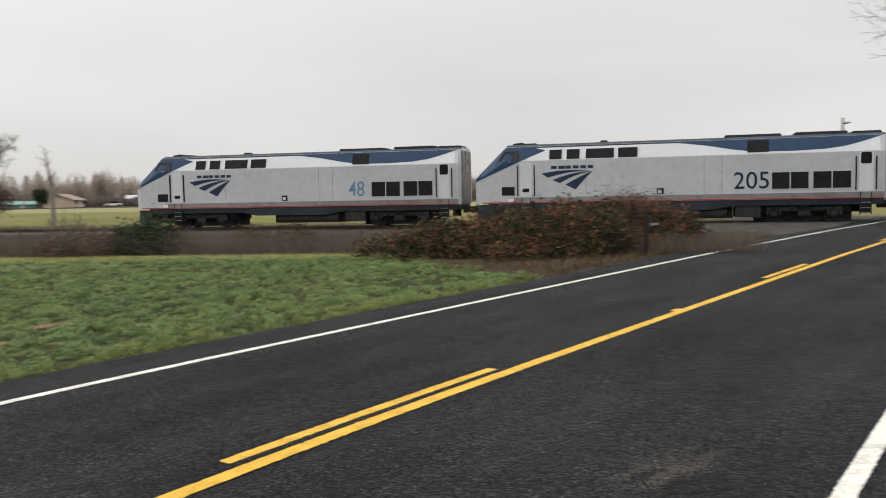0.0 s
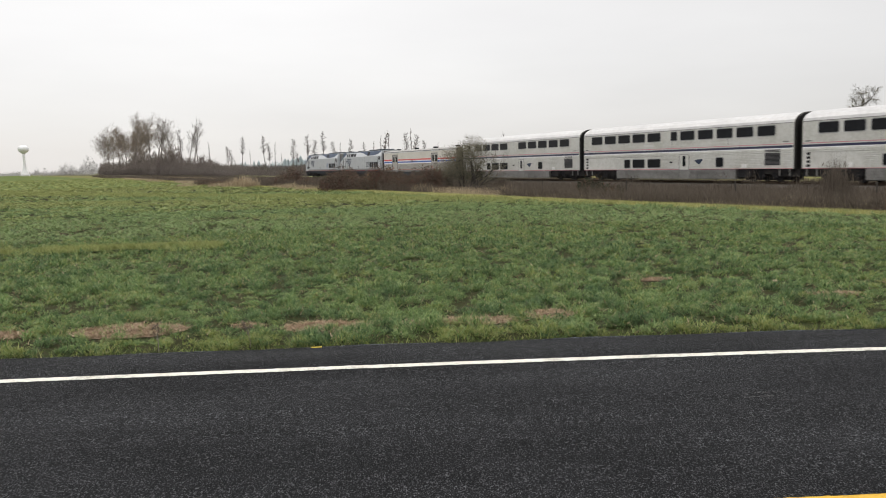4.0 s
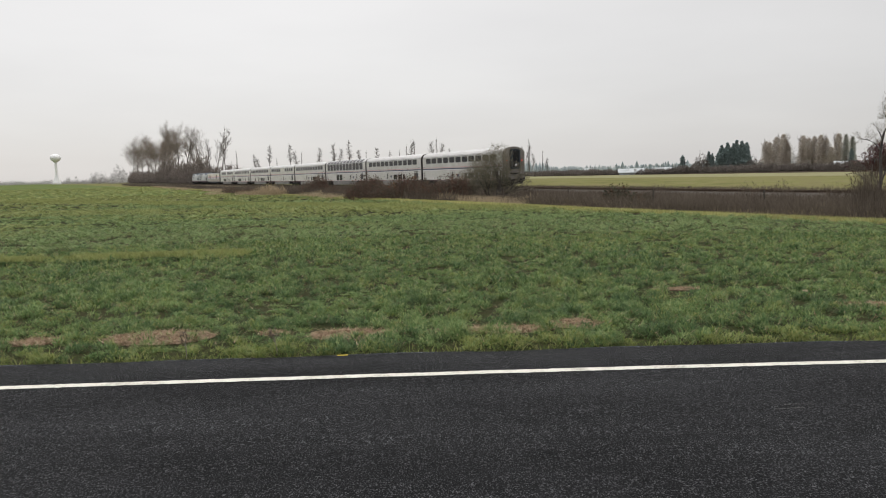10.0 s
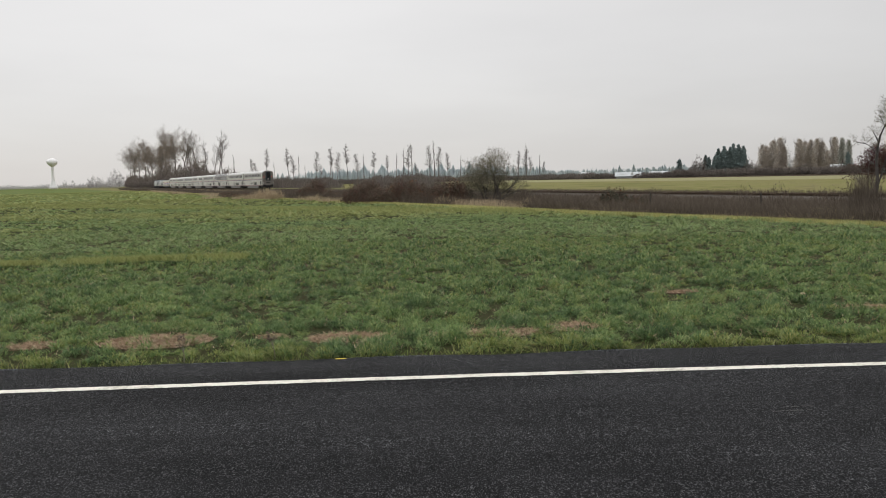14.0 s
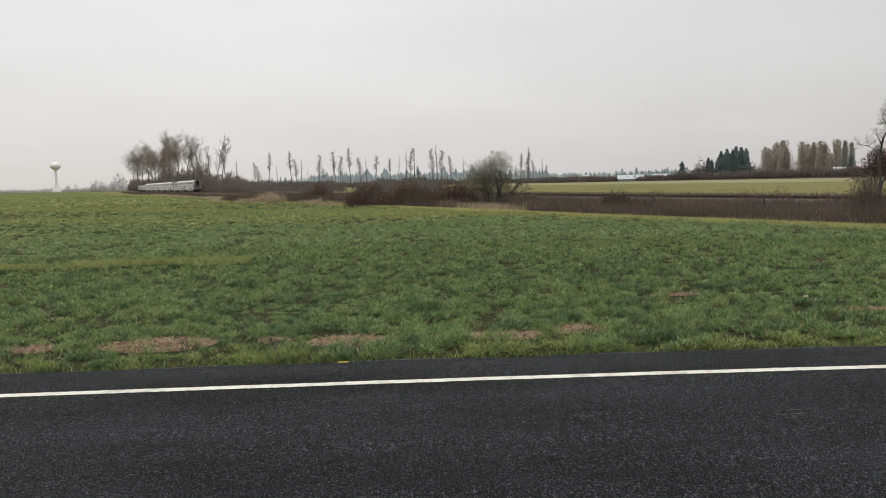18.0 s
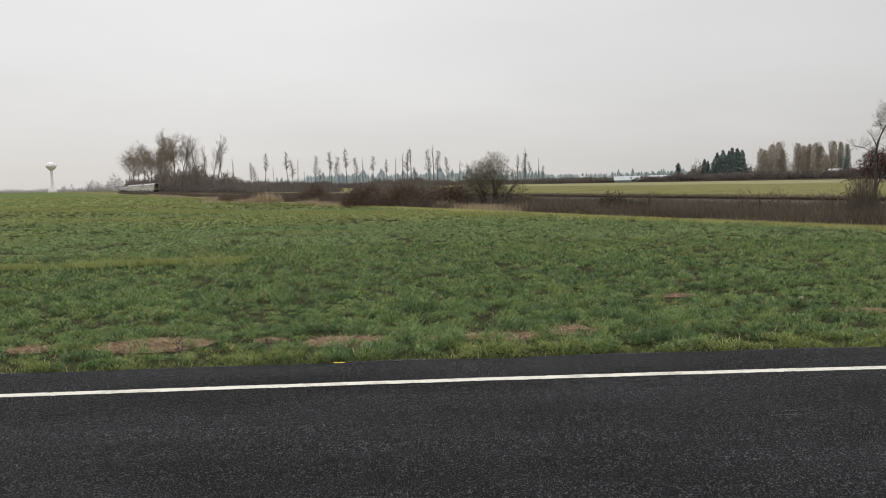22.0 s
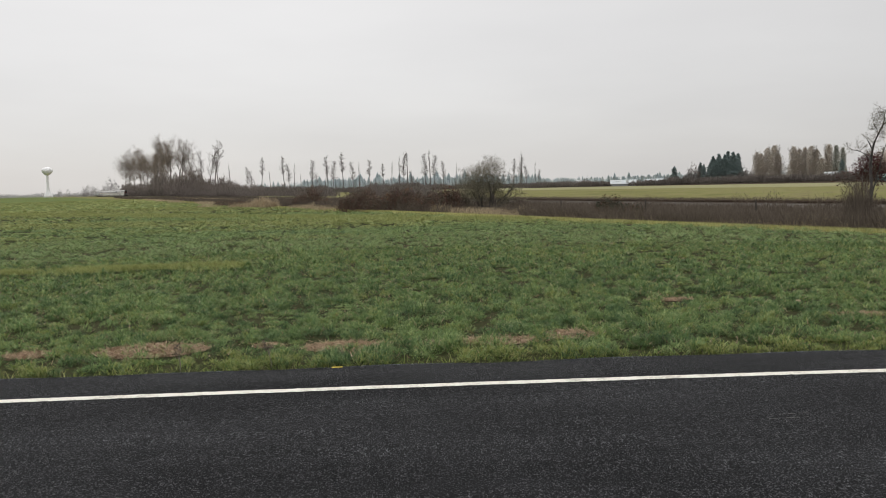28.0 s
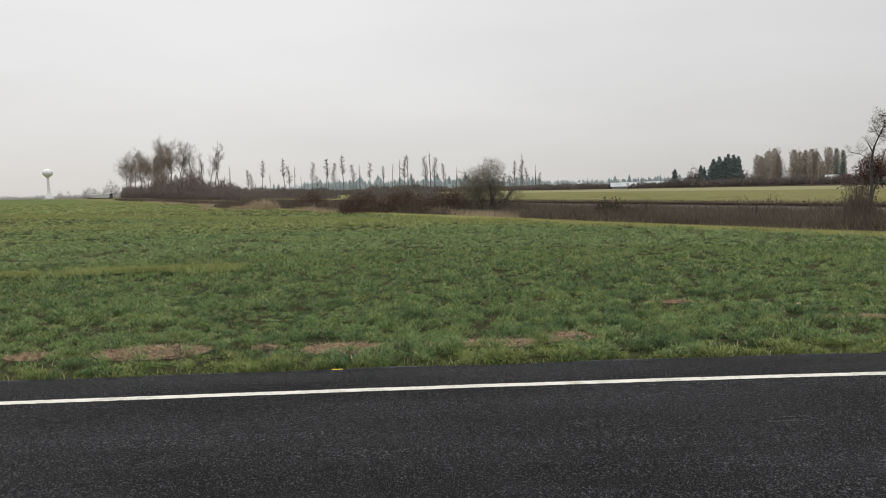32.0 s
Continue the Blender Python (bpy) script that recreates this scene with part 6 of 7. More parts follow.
def bramble(name, label, blobs, leaf_mat, seed, dens=1.0, leaf=0.045, stems=1.0, rust=0.0, category="bush"):
    """A thicket over ellipsoid heaps (x, y, width, depth, height): arching canes and leaves all through."""
    r = np.random.default_rng(seed)
    t = thing(name, label, category)
    lines, pts = [], []
    for x, y, w, d, h in blobs:
        for i in range(int(26 * w * h * stems)):
            a, q = r.uniform(0, 6.283), math.sqrt(r.uniform(0, 1))
            px, py = x + w / 2 * q * math.cos(a), y + d / 2 * q * math.sin(a)
            ht = h * math.sqrt(max(0.05, 1 - q * q)) * r.uniform(0.7, 1.12)
            b = r.uniform(0, 6.283)
            o = r.uniform(0.15, 0.5) * h
            lines.append([(Vector((px + o * f * f * math.cos(b), py + o * f * f * math.sin(b), -0.25 + (ht + 0.25) * math.sin(f * 1.75) / 1.0)), 0.011 * (1.1 - f * 0.8)) for f in (0, 0.25, 0.5, 0.75, 1.0)])
        k = int(900 * w * h * dens)
        a, q = r.uniform(0, 6.283, k), np.sqrt(r.uniform(0.0, 1, k))
        lump = 1 + 0.16 * np.sin(a * 3 + x) + 0.12 * np.sin(a * 7 + y)
        zf = r.power(1.6, k)
        hz = h * np.sqrt(np.maximum(0.03, 1 - q * q)) * lump * zf
        pts.append(np.stack([x + w / 2 * q * np.cos(a) * lump, y + d / 2 * q * np.sin(a) * lump, hz], 1) + r.normal(0, 0.05, (k, 3)))
    tw = Twigs(seed)
    tagged(part("cane_tangle", tw.mesh("cane_tangle", lines, M["bramble_stem"], 4), None, t), kind="stuff")
    pts = np.concatenate(pts)
    # whole sprays have turned to rust, more of them low down
    turned = patchy(pts[:, 0] * 1.3 + pts[:, 1] * 0.4, pts[:, 2] * 1.6 - pts[:, 1] * 0.5, 0.34, 4) + r.normal(0, 0.16, len(pts)) - 0.12 * np.clip(pts[:, 2] - 0.45, -0.4, 0.6) < rust
    if turned.any():
        v, f = leaf_soup(pts[turned], leaf * 0.95, 0.03, 1, r)
        tagged(part("rusty_foliage", soup("rusty_foliage", v, f, M["bramble_rust"]), None, t, "sprays of rusty and yellow leaves"), kind="stuff")
    v, f = leaf_soup(pts[~turned], leaf, 0.03, 1, r)
    tagged(part("foliage", soup("foliage", v, f, leaf_mat), None, t), kind="stuff")
    return t


def tn(n, s):
    return track_xy(n, s)


bm = bmesh.new()
ring = [(14.0, 7.5), (15.8, 7.22), (20, 7.07), (26, 6.81), (31, 6.6), (33, 8.6), (30, 12), (26, 15), (21, 18.0), (18.8, 17.0), (17.6, 13.6), (16.2, 10.6)]
bm.faces.new([bm.verts.new((x, y, -0.03)) for x, y in ring])
structure("verge_patch", bm, M["brown_earth"], "bare brown verge in front of the bramble")
k = 9000
x = rng.uniform(15, 26.5, k)
y = rng.uniform(0, 1, k) ** 1.3 * 3.4 + 7.32 - (x - 15) * 0.045
stuff("verge_stalks", blades(x, y, np.full(k, -0.05), rng.uniform(0.015, 1, k) ** 2.2 * 0.22 + 0.015, rng.uniform(0.012, 0.026, k), 1.8), M["verge_litter"], "dead straw and stalks in front of the bramble", "brush")

# the large bramble by the road, smaller ones along the field's edge
bramble("bramble_bush", "large tangled bramble with dark green, rusty and yellow leaves",
        [(17.9, 13.3, 2.8, 2.6, 0.6), (18.5, 12.3, 3.0, 2.8, 0.95), (19.4, 11.1, 3.4, 3.2, 1.18), (20.3, 10.1, 3.4, 3.2, 1.3), (21.3, 9.5, 3.0, 2.8, 1.32), (22.4, 9.0, 2.6, 2.4, 1.32), (23.4, 8.6, 2.4, 2.4, 1.3), (24.4, 8.3, 2.0, 2.0, 1.1), (19.2, 10.1, 2.6, 2.2, 0.75), (21.2, 8.8, 2.6, 1.8, 0.95), (20.0, 8.9, 3.0, 1.2, 0.45), (18.4, 10.0, 2.4, 1.6, 0.5), (22.4, 7.9, 2.0, 1.0, 0.5)],
        M["bramble_leaf"], 11, 1.55, 0.052, 1.9, 0.24)
bramble("bramble_bush", "bare red-brown bramble canes rising from the end of a thicket",
        [(22.1, 8.9, 1.2, 1.4, 1.7), (22.9, 8.7, 1.8, 1.6, 1.55), (23.9, 8.4, 1.6, 1.6, 1.42), (24.8, 8.2, 1.4, 1.4, 1.1)], M["bramble_brown"], 18, 0.32, 0.035, 3.2)
x, y = 15.3, 20.6
bramble("bramble_bush", "low dark evergreen bramble at the field's edge", [(x - 0.05, y - 0.2, 1.5, 1.4, 1.1), (x - 0.5, y + 0.3, 1.3, 1.2, 0.9), (x + 0.35, y - 0.65, 1.0, 1.1, 0.5)], M["dark_leaf"], 12, 2.3, 0.05)
bramble("bramble_bush", "thin brown bramble beside an evergreen one", [(x - 1.05, y + 1.0, 1.9, 1.5, 0.85), (x - 1.8, y + 1.9, 1.6, 1.3, 0.7)], M["bramble_brown"], 17, 0.9, 0.045, 1.8)
x, y = 7.7, 38.2
bramble("bramble_bush", "small brown bramble with a few yellow leaves", [(x, y, 1.6, 1.3, 0.85), (x + 0.9, y - 0.9, 1.1, 1.0, 0.55)], M["bramble_leaf"], 13, 1.3, 0.05)
x, y = 18.3, 19.6
bramble("bramble_bush", "small brown bramble with a few yellow leaves", [(x, y, 1.6, 1.4, 0.7), (x + 0.8, y - 1.2, 1.5, 1.2, 0.75)], M["bramble_leaf"], 14, 0.7, 0.05)
blobs = [(-6.5 + i * 0.95 + 0.15 * math.sin(i * 3), 61.0 - i * 1.3, 2.2, 2.2, 1.28 + 0.34 * math.sin(i * 1.9)) for i in range(8)] + [(-5.2 + i * 1.5, 59.6 - i * 2.0, 1.0, 1.0, 1.45 - 0.25 * (i % 2)) for i in range(5)]
bramble("bramble_bush", "long brown bramble thicket with rusty leaves", blobs, M["bramble_brown"], 15, 0.75, 0.06, 2.2)
blobs = [(-11.6, 75.5, 2.2, 2.2, 1.7), (-12.9, 77, 2.0, 2.0, 1.2), (-9.6, 70, 2.0, 2.0, 0.7), (-22.5, 92, 2.6, 2.4, 0.6), (-25.5, 98, 2.6, 2.4, 0.7)]
bramble("bramble_bush", "grey-brown thicket beside the dry grass", blobs, M["bramble_brown"], 16, 0.8, 0.06, 2.0)

def stemmed(name, label, h, stems, tilt, seed, kids, radius, twig, thick, category="tree", drift=(0, 0), bark=None, bend=0.15, up=0.03, leaves=None, leaf_size=0.03, leaf_n=1):
    """A small tree of several crooked stems from one foot, with fine twigs all round."""
    t = thing(name, label, category)
    tw = Twigs(seed)
    for i in range(stems):
        a = 6.28319 * (i + tw.r.random() * 0.6) / stems
        b = radians(tw.r.uniform(*tilt))
        d = Vector((math.sin(b) * math.cos(a) + drift[0], math.sin(b) * math.sin(a) + drift[1], math.cos(b))).normalized()
        tw.grow(Vector((0.12 * math.cos(a), 0.12 * math.sin(a), -0.3)), d, h * tw.r.uniform(0.62, 0.85), radius * tw.r.uniform(0.6, 1.0), 1, len(kids), (0, *kids), bend, up, (20, 70), 0.3)
    for line in tw.thick:
        part("stem", tw.mesh("stem", [line], bark or M["bark"], 6), None, t)
    for line in tw.thin:
        for i, (p, r) in enumerate(line):
            line[i] = (p, max(r, 0.004 * thick))
    tagged(part("twig_crown", tw.mesh("twig_crown", tw.thin, twig, 3), None, t), kind="stuff")
    if leaves:
        v, f = leaf_soup(tw.ends, leaf_size, 0.08, leaf_n, np.random.default_rng(seed))
        tagged(part("foliage", soup("foliage", v, f, leaves), None, t), kind="stuff")
    return t


def dome(t, name, heaps, n, length, width, mat, seed, up=0.35):
    """Fine twigs that fill rounded heaps (x, y, z, half widths), pointing outwards and up; a part of the thing t."""
    r = np.random.default_rng(seed)
    v = []
    for x, y, z, rx, ry, rz in heaps:
        k = int(n * rx * rz)
        d = r.normal(0, 1, (k, 3))
        d /= np.linalg.norm(d, axis=1)[:, None]
        q = r.uniform(0, 1, k) ** 0.45 * (1 + 0.13 * np.sin(d[:, 0] * 7 + d[:, 2] * 5 + x))
        p = np.array([x, y, z]) + d * q[:, None] * np.array([rx, ry, rz])
        w = d * 0.6 + r.normal(0, 0.5, (k, 3)) + np.array([0, 0, up])
        w /= np.linalg.norm(w, axis=1)[:, None]
        s = np.cross(w, r.normal(0, 1, (k, 3)))
        s *= width / 2 / np.linalg.norm(s, axis=1)[:, None]
        v.append(np.stack([p - s, p + s, p + w * (length * r.uniform(0.4, 1.2, k))[:, None]], 1).reshape(-1, 3))
    v = np.concatenate(v)
    v[:, 2] = np.maximum(v[:, 2], 0.02)
    return tagged(part(name, soup(name, v, np.arange(len(v), dtype=np.int32).reshape(-1, 3), mat), None, t), kind="stuff")


# the twiggy thorn tree at the field's edge
thorn = stemmed("thorn_tree", "small round bare thorn tree with dense dark twigs", 3.0, 11, (3, 40), 21, (7, 6, 4, 3), 0.085, M["thorn_twig"], 1.7, bend=0.22, bark=M["dark_bark"])
dome(thorn, "twig_haze", [(0.05, 0, 1.9, 1.25, 1.1, 1.15), (0.40, 0, 2.8, 0.85, 0.8, 0.7), (-0.65, 0.1, 2.3, 0.85, 0.7, 0.65), (-1.25, 0.1, 1.5, 0.95, 0.8, 0.75), (-0.5, 0.2, 1.25, 0.8, 0.8, 0.6)], 2800, 0.34, 0.010, M["thorn_twig"], 121)
part("trunk", cylinder(cylinder(bmesh.new(), (0.42, -0.1, -0.4), (0.34, -0.1, 0.9), 0.21, 0.13, n=9), (0.34, -0.1, 0.9), (0.2, 0, 1.9), 0.13, 0.06, n=9), M["dark_bark"], thorn, "short dark trunk")
place(thorn, *polar(3.15, 53.4), 20, 1.0)
thorn = stemmed("thorn_tree", "low spreading thorn bush beside a taller one", 1.9, 9, (10, 60), 22, (7, 6, 4), 0.04, M["thorn_twig"], 1.7, drift=(-0.2, 0), bend=0.22, bark=M["dark_bark"])
dome(thorn, "twig_haze", [(0.1, 0, 0.95, 1.0, 0.9, 0.75), (-0.75, 0.1, 0.7, 0.7, 0.7, 0.6)], 2400, 0.34, 0.010, M["thorn_twig"], 122)
place(thorn, *polar(1.35, 54.2), 0, 1.0)

# the bare tree beyond the line, its foot in brush
tx, ty = polar(27.36, 66)


def crooked_tree(at):
    """An old tree of one crooked trunk, bent limbs and fine dead twigs at their outer halves."""
    t = thing("bare_tree", "bare crooked tree with dead twigs beyond the railway line", "tree", at=at)
    limbs = [[(0, -0.3), (0.05, 1.2), (-0.02, 2.4), (0.05, 3.4), (0.18, 4.1)], [(0.18, 4.1), (0.45, 4.75), (0.72, 5.35), (0.82, 5.8), (0.82, 6.2)], [(0.05, 2.75), (-0.3, 3.3), (-0.72, 3.58), (-1.25, 3.72)],
             [(0.1, 0.6), (0.48, 2.1), (0.75, 3.4), (1.05, 4.4)], [(0.45, 4.75), (0.3, 5.15), (0.1, 5.45)], [(0.72, 5.35), (1.2, 5.7), (1.5, 6.1)], [(0.1, 3.6), (-0.1, 4.1), (-0.3, 4.45)]]
    tw = Twigs(36)
    for k, line in enumerate(limbs):
        n = len(line) - 1
        r0_, r1_ = ((0.13, 0.07), (0.055, 0.016))[k > 0]
        pts = [(Vector((x, 0.35 * math.sin(i * 1.7 + k * 2.1) * (k > 0), z)), r0_ + (r1_ - r0_) * i / n) for i, (x, z) in enumerate(line)]
        part("trunk" if k == 0 else "limb", tw.mesh("limb", [pts], M["dark_bark"], 7), None, t)
        for i in range(4 if k == 0 else 1, n + 1):
            for j in range((2, 9, 5, 4, 8, 8, 4)[k]):
                d = Vector((tw.r.gauss(0.1, 0.8), tw.r.gauss(0, 0.8), tw.r.gauss(0.3, 0.5))).normalized()
                tw.grow(pts[i][0], d, tw.r.uniform(0.35, 0.8), 0.012, 2, 4, (0, 0, 6, 5), 0.2, 0.04, (25, 70), 0.35)
    for line in tw.thin:
        for i, (p, r) in enumerate(line):
            line[i] = (p, max(r, 0.0036))
    tagged(part("twig_crown", tw.mesh("twig_crown", tw.thin, M["thorn_twig"], 3), None, t), kind="stuff")


crooked_tree(pose(tx, ty, -0.3, 0, 0, -27))
tx, ty = polar(27.15, 67.5)
shrub = stemmed("shrub", "dark red-leaved shrub behind the bare tree", 3.2, 9, (3, 28), 33, (6, 5, 3), 0.04, M["thorn_twig"], 2.2, "shrub", leaves=M["maroon_leaf"], leaf_size=0.06, leaf_n=2)
dome(shrub, "foliage_haze", [(0.1, 0, 2.3, 1.1, 1.0, 1.0), (0.9, 0, 2.0, 0.9, 0.9, 0.9), (0.3, 0, 3.0, 0.7, 0.7, 0.6)], 1500, 0.22, 0.05, M["maroon_leaf"], 133, 0.1)
place(shrub, tx, ty, 0, 1, -0.3)
scrub_rows = [(0.486 + i * 0.0075, 31.0 - 0.1 * i, 0.62, 1.25 + 0.25 * math.sin(i * 2.2)) for i in range(6)]
k = 1500
px = rng.normal(0.504, 0.0115, k)
d = 31.0 + rng.normal(0, 0.5, k)
x, y = d * np.sin(np.arctan(px)), d * np.cos(np.arctan(px))
stuff("sucker_clump", blades(x, y, np.full(k, -0.4), 0.9 + rng.uniform(0.1, 1.15, k) * np.clip(1.25 - np.abs(px - 0.502) * 32, 0.2, 1.25), rng.uniform(0.006, 0.014, k), rng.uniform(0.02, 0.22, k)), M["brush"], "dense upright brown suckers before the bare tree", "brush")
tx, ty = polar(30.75, 75)
place(tree("bare_tree", "thin dead tree standing beyond the railway line", 6.6, 34, 0.2, 2, (9, 5), (30, 75), 0.07, 0.02, (0, 0), 0.45, None, thick_twig=2.6, reach=0.5), tx, ty, 0, 1, -0.3)
tx, ty = polar(84.9, 63)
place(tree("bare_tree", "tall bare tree near the level crossing", 15, 35, 0.22, 3, (10, 6, 4), (25, 60), 0.12, 0.03, (0, 0), 0.3, None, thick_twig=3.0), tx, ty)

# ---- the wood on the left and the row of dead-topped poplars ----
wood = [tree("cottonwood", "tall bare cottonwood in a roadside wood", 30, 41, 0.42, 3, (13, 8, 6), (24, 56), 0.12, 0.07, (0.03, 0), 0.16, M["copper_leaf"], 0.19, 9, 0.9, thick_twig=9, reach=1.0, twig=M["far_bark"], bark=M["far_bark"]),
        tree("cottonwood", "tall bare cottonwood in a roadside wood", 30, 42, 0.46, 3, (12, 8, 6), (22, 52), 0.12, 0.07, (-0.05, 0), 0.18, M["copper_leaf"], 0.18, 6, 0.9, thick_twig=9, reach=0.95, twig=M["far_bark"], bark=M["far_bark"]),
        tree("cottonwood", "storm-broken bare cottonwood with steep limbs", 30, 43, 0.46, 3, (10, 7, 5), (14, 40), 0.09, 0.05, (0.06, 0), 0.28, None, thick_twig=9, reach=0.68, twig=M["far_bark"], bark=M["far_bark"])]
snag = [tree("poplar_snag", "thin storm-broken poplar with short tufted branches", 18, 51, 0.22, 2, (38, 8), (20, 75), 0.05, 0.03, (-0.12, 0), 0.35, None, thick_twig=10, reach=0.34, twig=M["far_bark"], bark=M["far_bark"]),
        tree("poplar_snag", "thin bare poplar with short tufted branches", 18, 52, 0.22, 2, (44, 8), (20, 75), 0.05, 0.03, (0.05, 0), 0.2, None, thick_twig=10, reach=0.34, twig=M["far_bark"], bark=M["far_bark"]),
        tree("poplar_snag", "dead poplar trunk with few remaining branches", 18, 53, 0.24, 2, (18, 5), (20, 55), 0.03, 0.03, (0.0, 0), 0.45, None, thick_twig=10, reach=0.22, twig=M["far_bark"], bark=M["far_bark"])]
FOREST = dict(first={})
BANK_S = np.arange(60.0, 1500.0, 4.0)


def far_bank(p, gap):
    """Distance from the camera's stand to the far side of the line, gap metres off it, at the bearing tangent p."""
    xy = np.array([on_track(s, gap) for s in BANK_S])
    q = xy[:, 0] / xy[:, 1]
    return float(np.interp(-p, -q, np.hypot(xy[:, 0], xy[:, 1])))


def stand(kinds, i, px, dist, h, full, turn):
    """Stand a tree of height h at a bearing; px is the tangent of its bearing."""
    az = math.degrees(math.atan(px))
    x, y = polar(az, dist)
    k = kinds[i % len(kinds)]
    if id(k) not in FOREST["first"]:
        FOREST["first"][id(k)] = True
        return place(k, x, y, turn, h / full, -0.2)
    return again(k, x, y, turn, h / full, -0.2)


# tangent of bearing, height, kind
for i, (px, h, k) in enumerate([(-0.378, 19, 0), (-0.372, 22, 1), (-0.366, 20, 0), (-0.360, 23, 1), (-0.355, 21, 0), (-0.350, 20, 1), (-0.345, 18, 0), (-0.340, 22, 0), (-0.335, 26, 1), (-0.329, 28, 0), (-0.322, 28, 1), (-0.315, 31, 2), (-0.309, 27, 1),
                                (-0.302, 26, 2), (-0.294, 30, 2), (-0.286, 25, 2), (-0.278, 24, 2), (-0.271, 31, 2), (-0.266, 29, 2), (-0.333, 22, 0)]):
    d = far_bank(px, 16 + 6 * math.sin(i * 2.4))
    stand([wood[k]], 0, px, d, 0.86 * h * d / 470, 30, i * 67)
for i, (px, h, k) in enumerate([(-0.252, 16, 2), (-0.231, 14, 1), (-0.226, 12, 1), (-0.215, 17, 0), (-0.204, 13, 2), (-0.186, 18, 0), (-0.181, 16, 1), (-0.175, 14, 2), (-0.167, 11, 2), (-0.154, 16, 1), (-0.148, 10, 0), (-0.139, 18, 0), (-0.135, 16, 2), (-0.129, 16, 1),
                                (-0.116, 19, 0), (-0.104, 16, 1), (-0.097, 15, 2), (-0.083, 17, 0), (-0.067, 13, 0), (-0.058, 17, 2), (-0.049, 17, 2), (-0.044, 20, 1), (-0.039, 19, 2), (-0.034, 11, 1),
                                (-0.017, 18, 1), (-0.012, 21, 2), (-0.008, 18, 1), (0.004, 15, 1), (0.019, 14, 2), (0.088, 14, 0), (0.096, 17, 1), (0.098, 18, 2), (0.104, 12, 1), (0.114, 12, 2), (0.118, 10, 1)]):
    stand([snag[k]], 0, px, 400 + 16 * math.sin(i * 1.7), h * (0.9 + 0.07 * math.sin(i * 2.9)), 18, i * 83)


def scrub(name, label, rows, mat, seed, leaf, dens, twigs=False):
    """Rough growth far off: heaps of small leaves and twigs (bearing tangent, distance, width, height)."""
    r = np.random.default_rng(seed)
    pts = []
    for px, dist, w, h in rows:
        x, y = polar(math.degrees(math.atan(px)), dist)
        k = int(w * h * dens)
        a, q = r.uniform(0, 6.283, k), np.sqrt(r.uniform(0, 1, k))
        z = h * np.sqrt(np.maximum(0.02, 1 - q * q)) * r.power(1.3, k) * (1 + 0.25 * np.sin(a * 3 + px * 90))
        pts.append(np.stack([x + w / 2 * q * np.cos(a), y + w / 3 * q * np.sin(a), z - 0.2], 1))
    p = np.concatenate(pts)
    if twigs:
        k = len(p)
        up = np.stack([r.normal(0, 0.45, k), r.normal(0, 0.45, k), np.abs(r.normal(0.9, 0.3, k))], 1) * leaf * 5
        a = r.uniform(0, 6.283, k)
        w = np.stack([np.cos(a), np.sin(a), 0 * a], 1) * leaf * 0.5
        return stuff(name, np.stack([p - w, p + w, p + up], 1).reshape(-1, 3), mat, label, "brush")
    v, f = leaf_soup(p, leaf, leaf * 0.5, 1, r)
    return tagged(new(name, soup(name, v, f, mat)), label, "brush", kind="stuff")


r0 = random.Random(5)
scrub("wood_undergrowth", "brown undergrowth below the bare trees", [(p, far_bank(p, 12), r0.uniform(9, 13), r0.uniform(5, 11) * (1.15 if p > -0.34 else 1.0)) for p in [-0.378 + 0.085 * i / 34 for i in range(35)]], M["thicket_twig"], 61, 0.36, 9, True)
scrub("wood_thicket", "rounded grey-brown thickets beside the wood", [(p, far_bank(p, 9) + 12, r0.uniform(6, 10), (5.6 if p < -0.245 else 2.8) * r0.uniform(0.5, 1.15)) for p in [-0.312 + 0.088 * i / 22 for i in range(23)]], M["thicket_twig"], 58, 0.24, 30, True)
scrub("line_scrub", "low brown scrub below the poplars", [(-0.26 + 0.44 * i / 80, 385 + r0.uniform(-10, 10), r0.uniform(6, 10), r0.uniform(0.6, 2.2) if 22 < i < 30 or i > 44 else r0.uniform(0.8, 3.6)) for i in range(81)], M["hedge_leaf"], 62, 0.22, 36, True)
scrub("bank_scrub", "brown bushes on the far bank of the railway line", [(p, far_bank(p, 5), r0.uniform(3, 5) * (1.5 if p < -0.2 else 1), r0.uniform(1.0, 2.3) + (0.5 if p < -0.2 else 0)) for p in [-0.285 + 0.155 * i / 30 for i in range(31)] + [-0.10 + 0.09 * i / 16 for i in range(17)]], M["hedge_leaf"], 55, 0.12, 44, True)
scrub("line_scrub", "dark scrub where the railway line meets the wood", [(p, far_bank(p, 6), r0.uniform(5, 8), r0.uniform(1.6, 2.8) * (1.6 if p < -0.33 else 1)) for p in [-0.38 + 0.147 * i / 40 for i in range(41)]], M["hedge_leaf"], 63, 0.22, 40, True)
scrub("twig_clump", "tall thin grey-brown twigs standing in the brush", scrub_rows, M["brush"], 59, 0.026, 420, True)
scrub("twig_clump", "taller grey twiggy growth in the brush", [(0.60, 27.6, 1.3, 1.25), (0.625, 27.2, 1.2, 1.35), (0.65, 27, 1.2, 1.0), (0.46, 33, 1.4, 1.0), (0.36, 36.5, 1.3, 1.0), (0.40, 35, 1.1, 1.1), (0.25, 41, 1.5, 1.0)], M["brush"], 57, 0.026, 520, True)
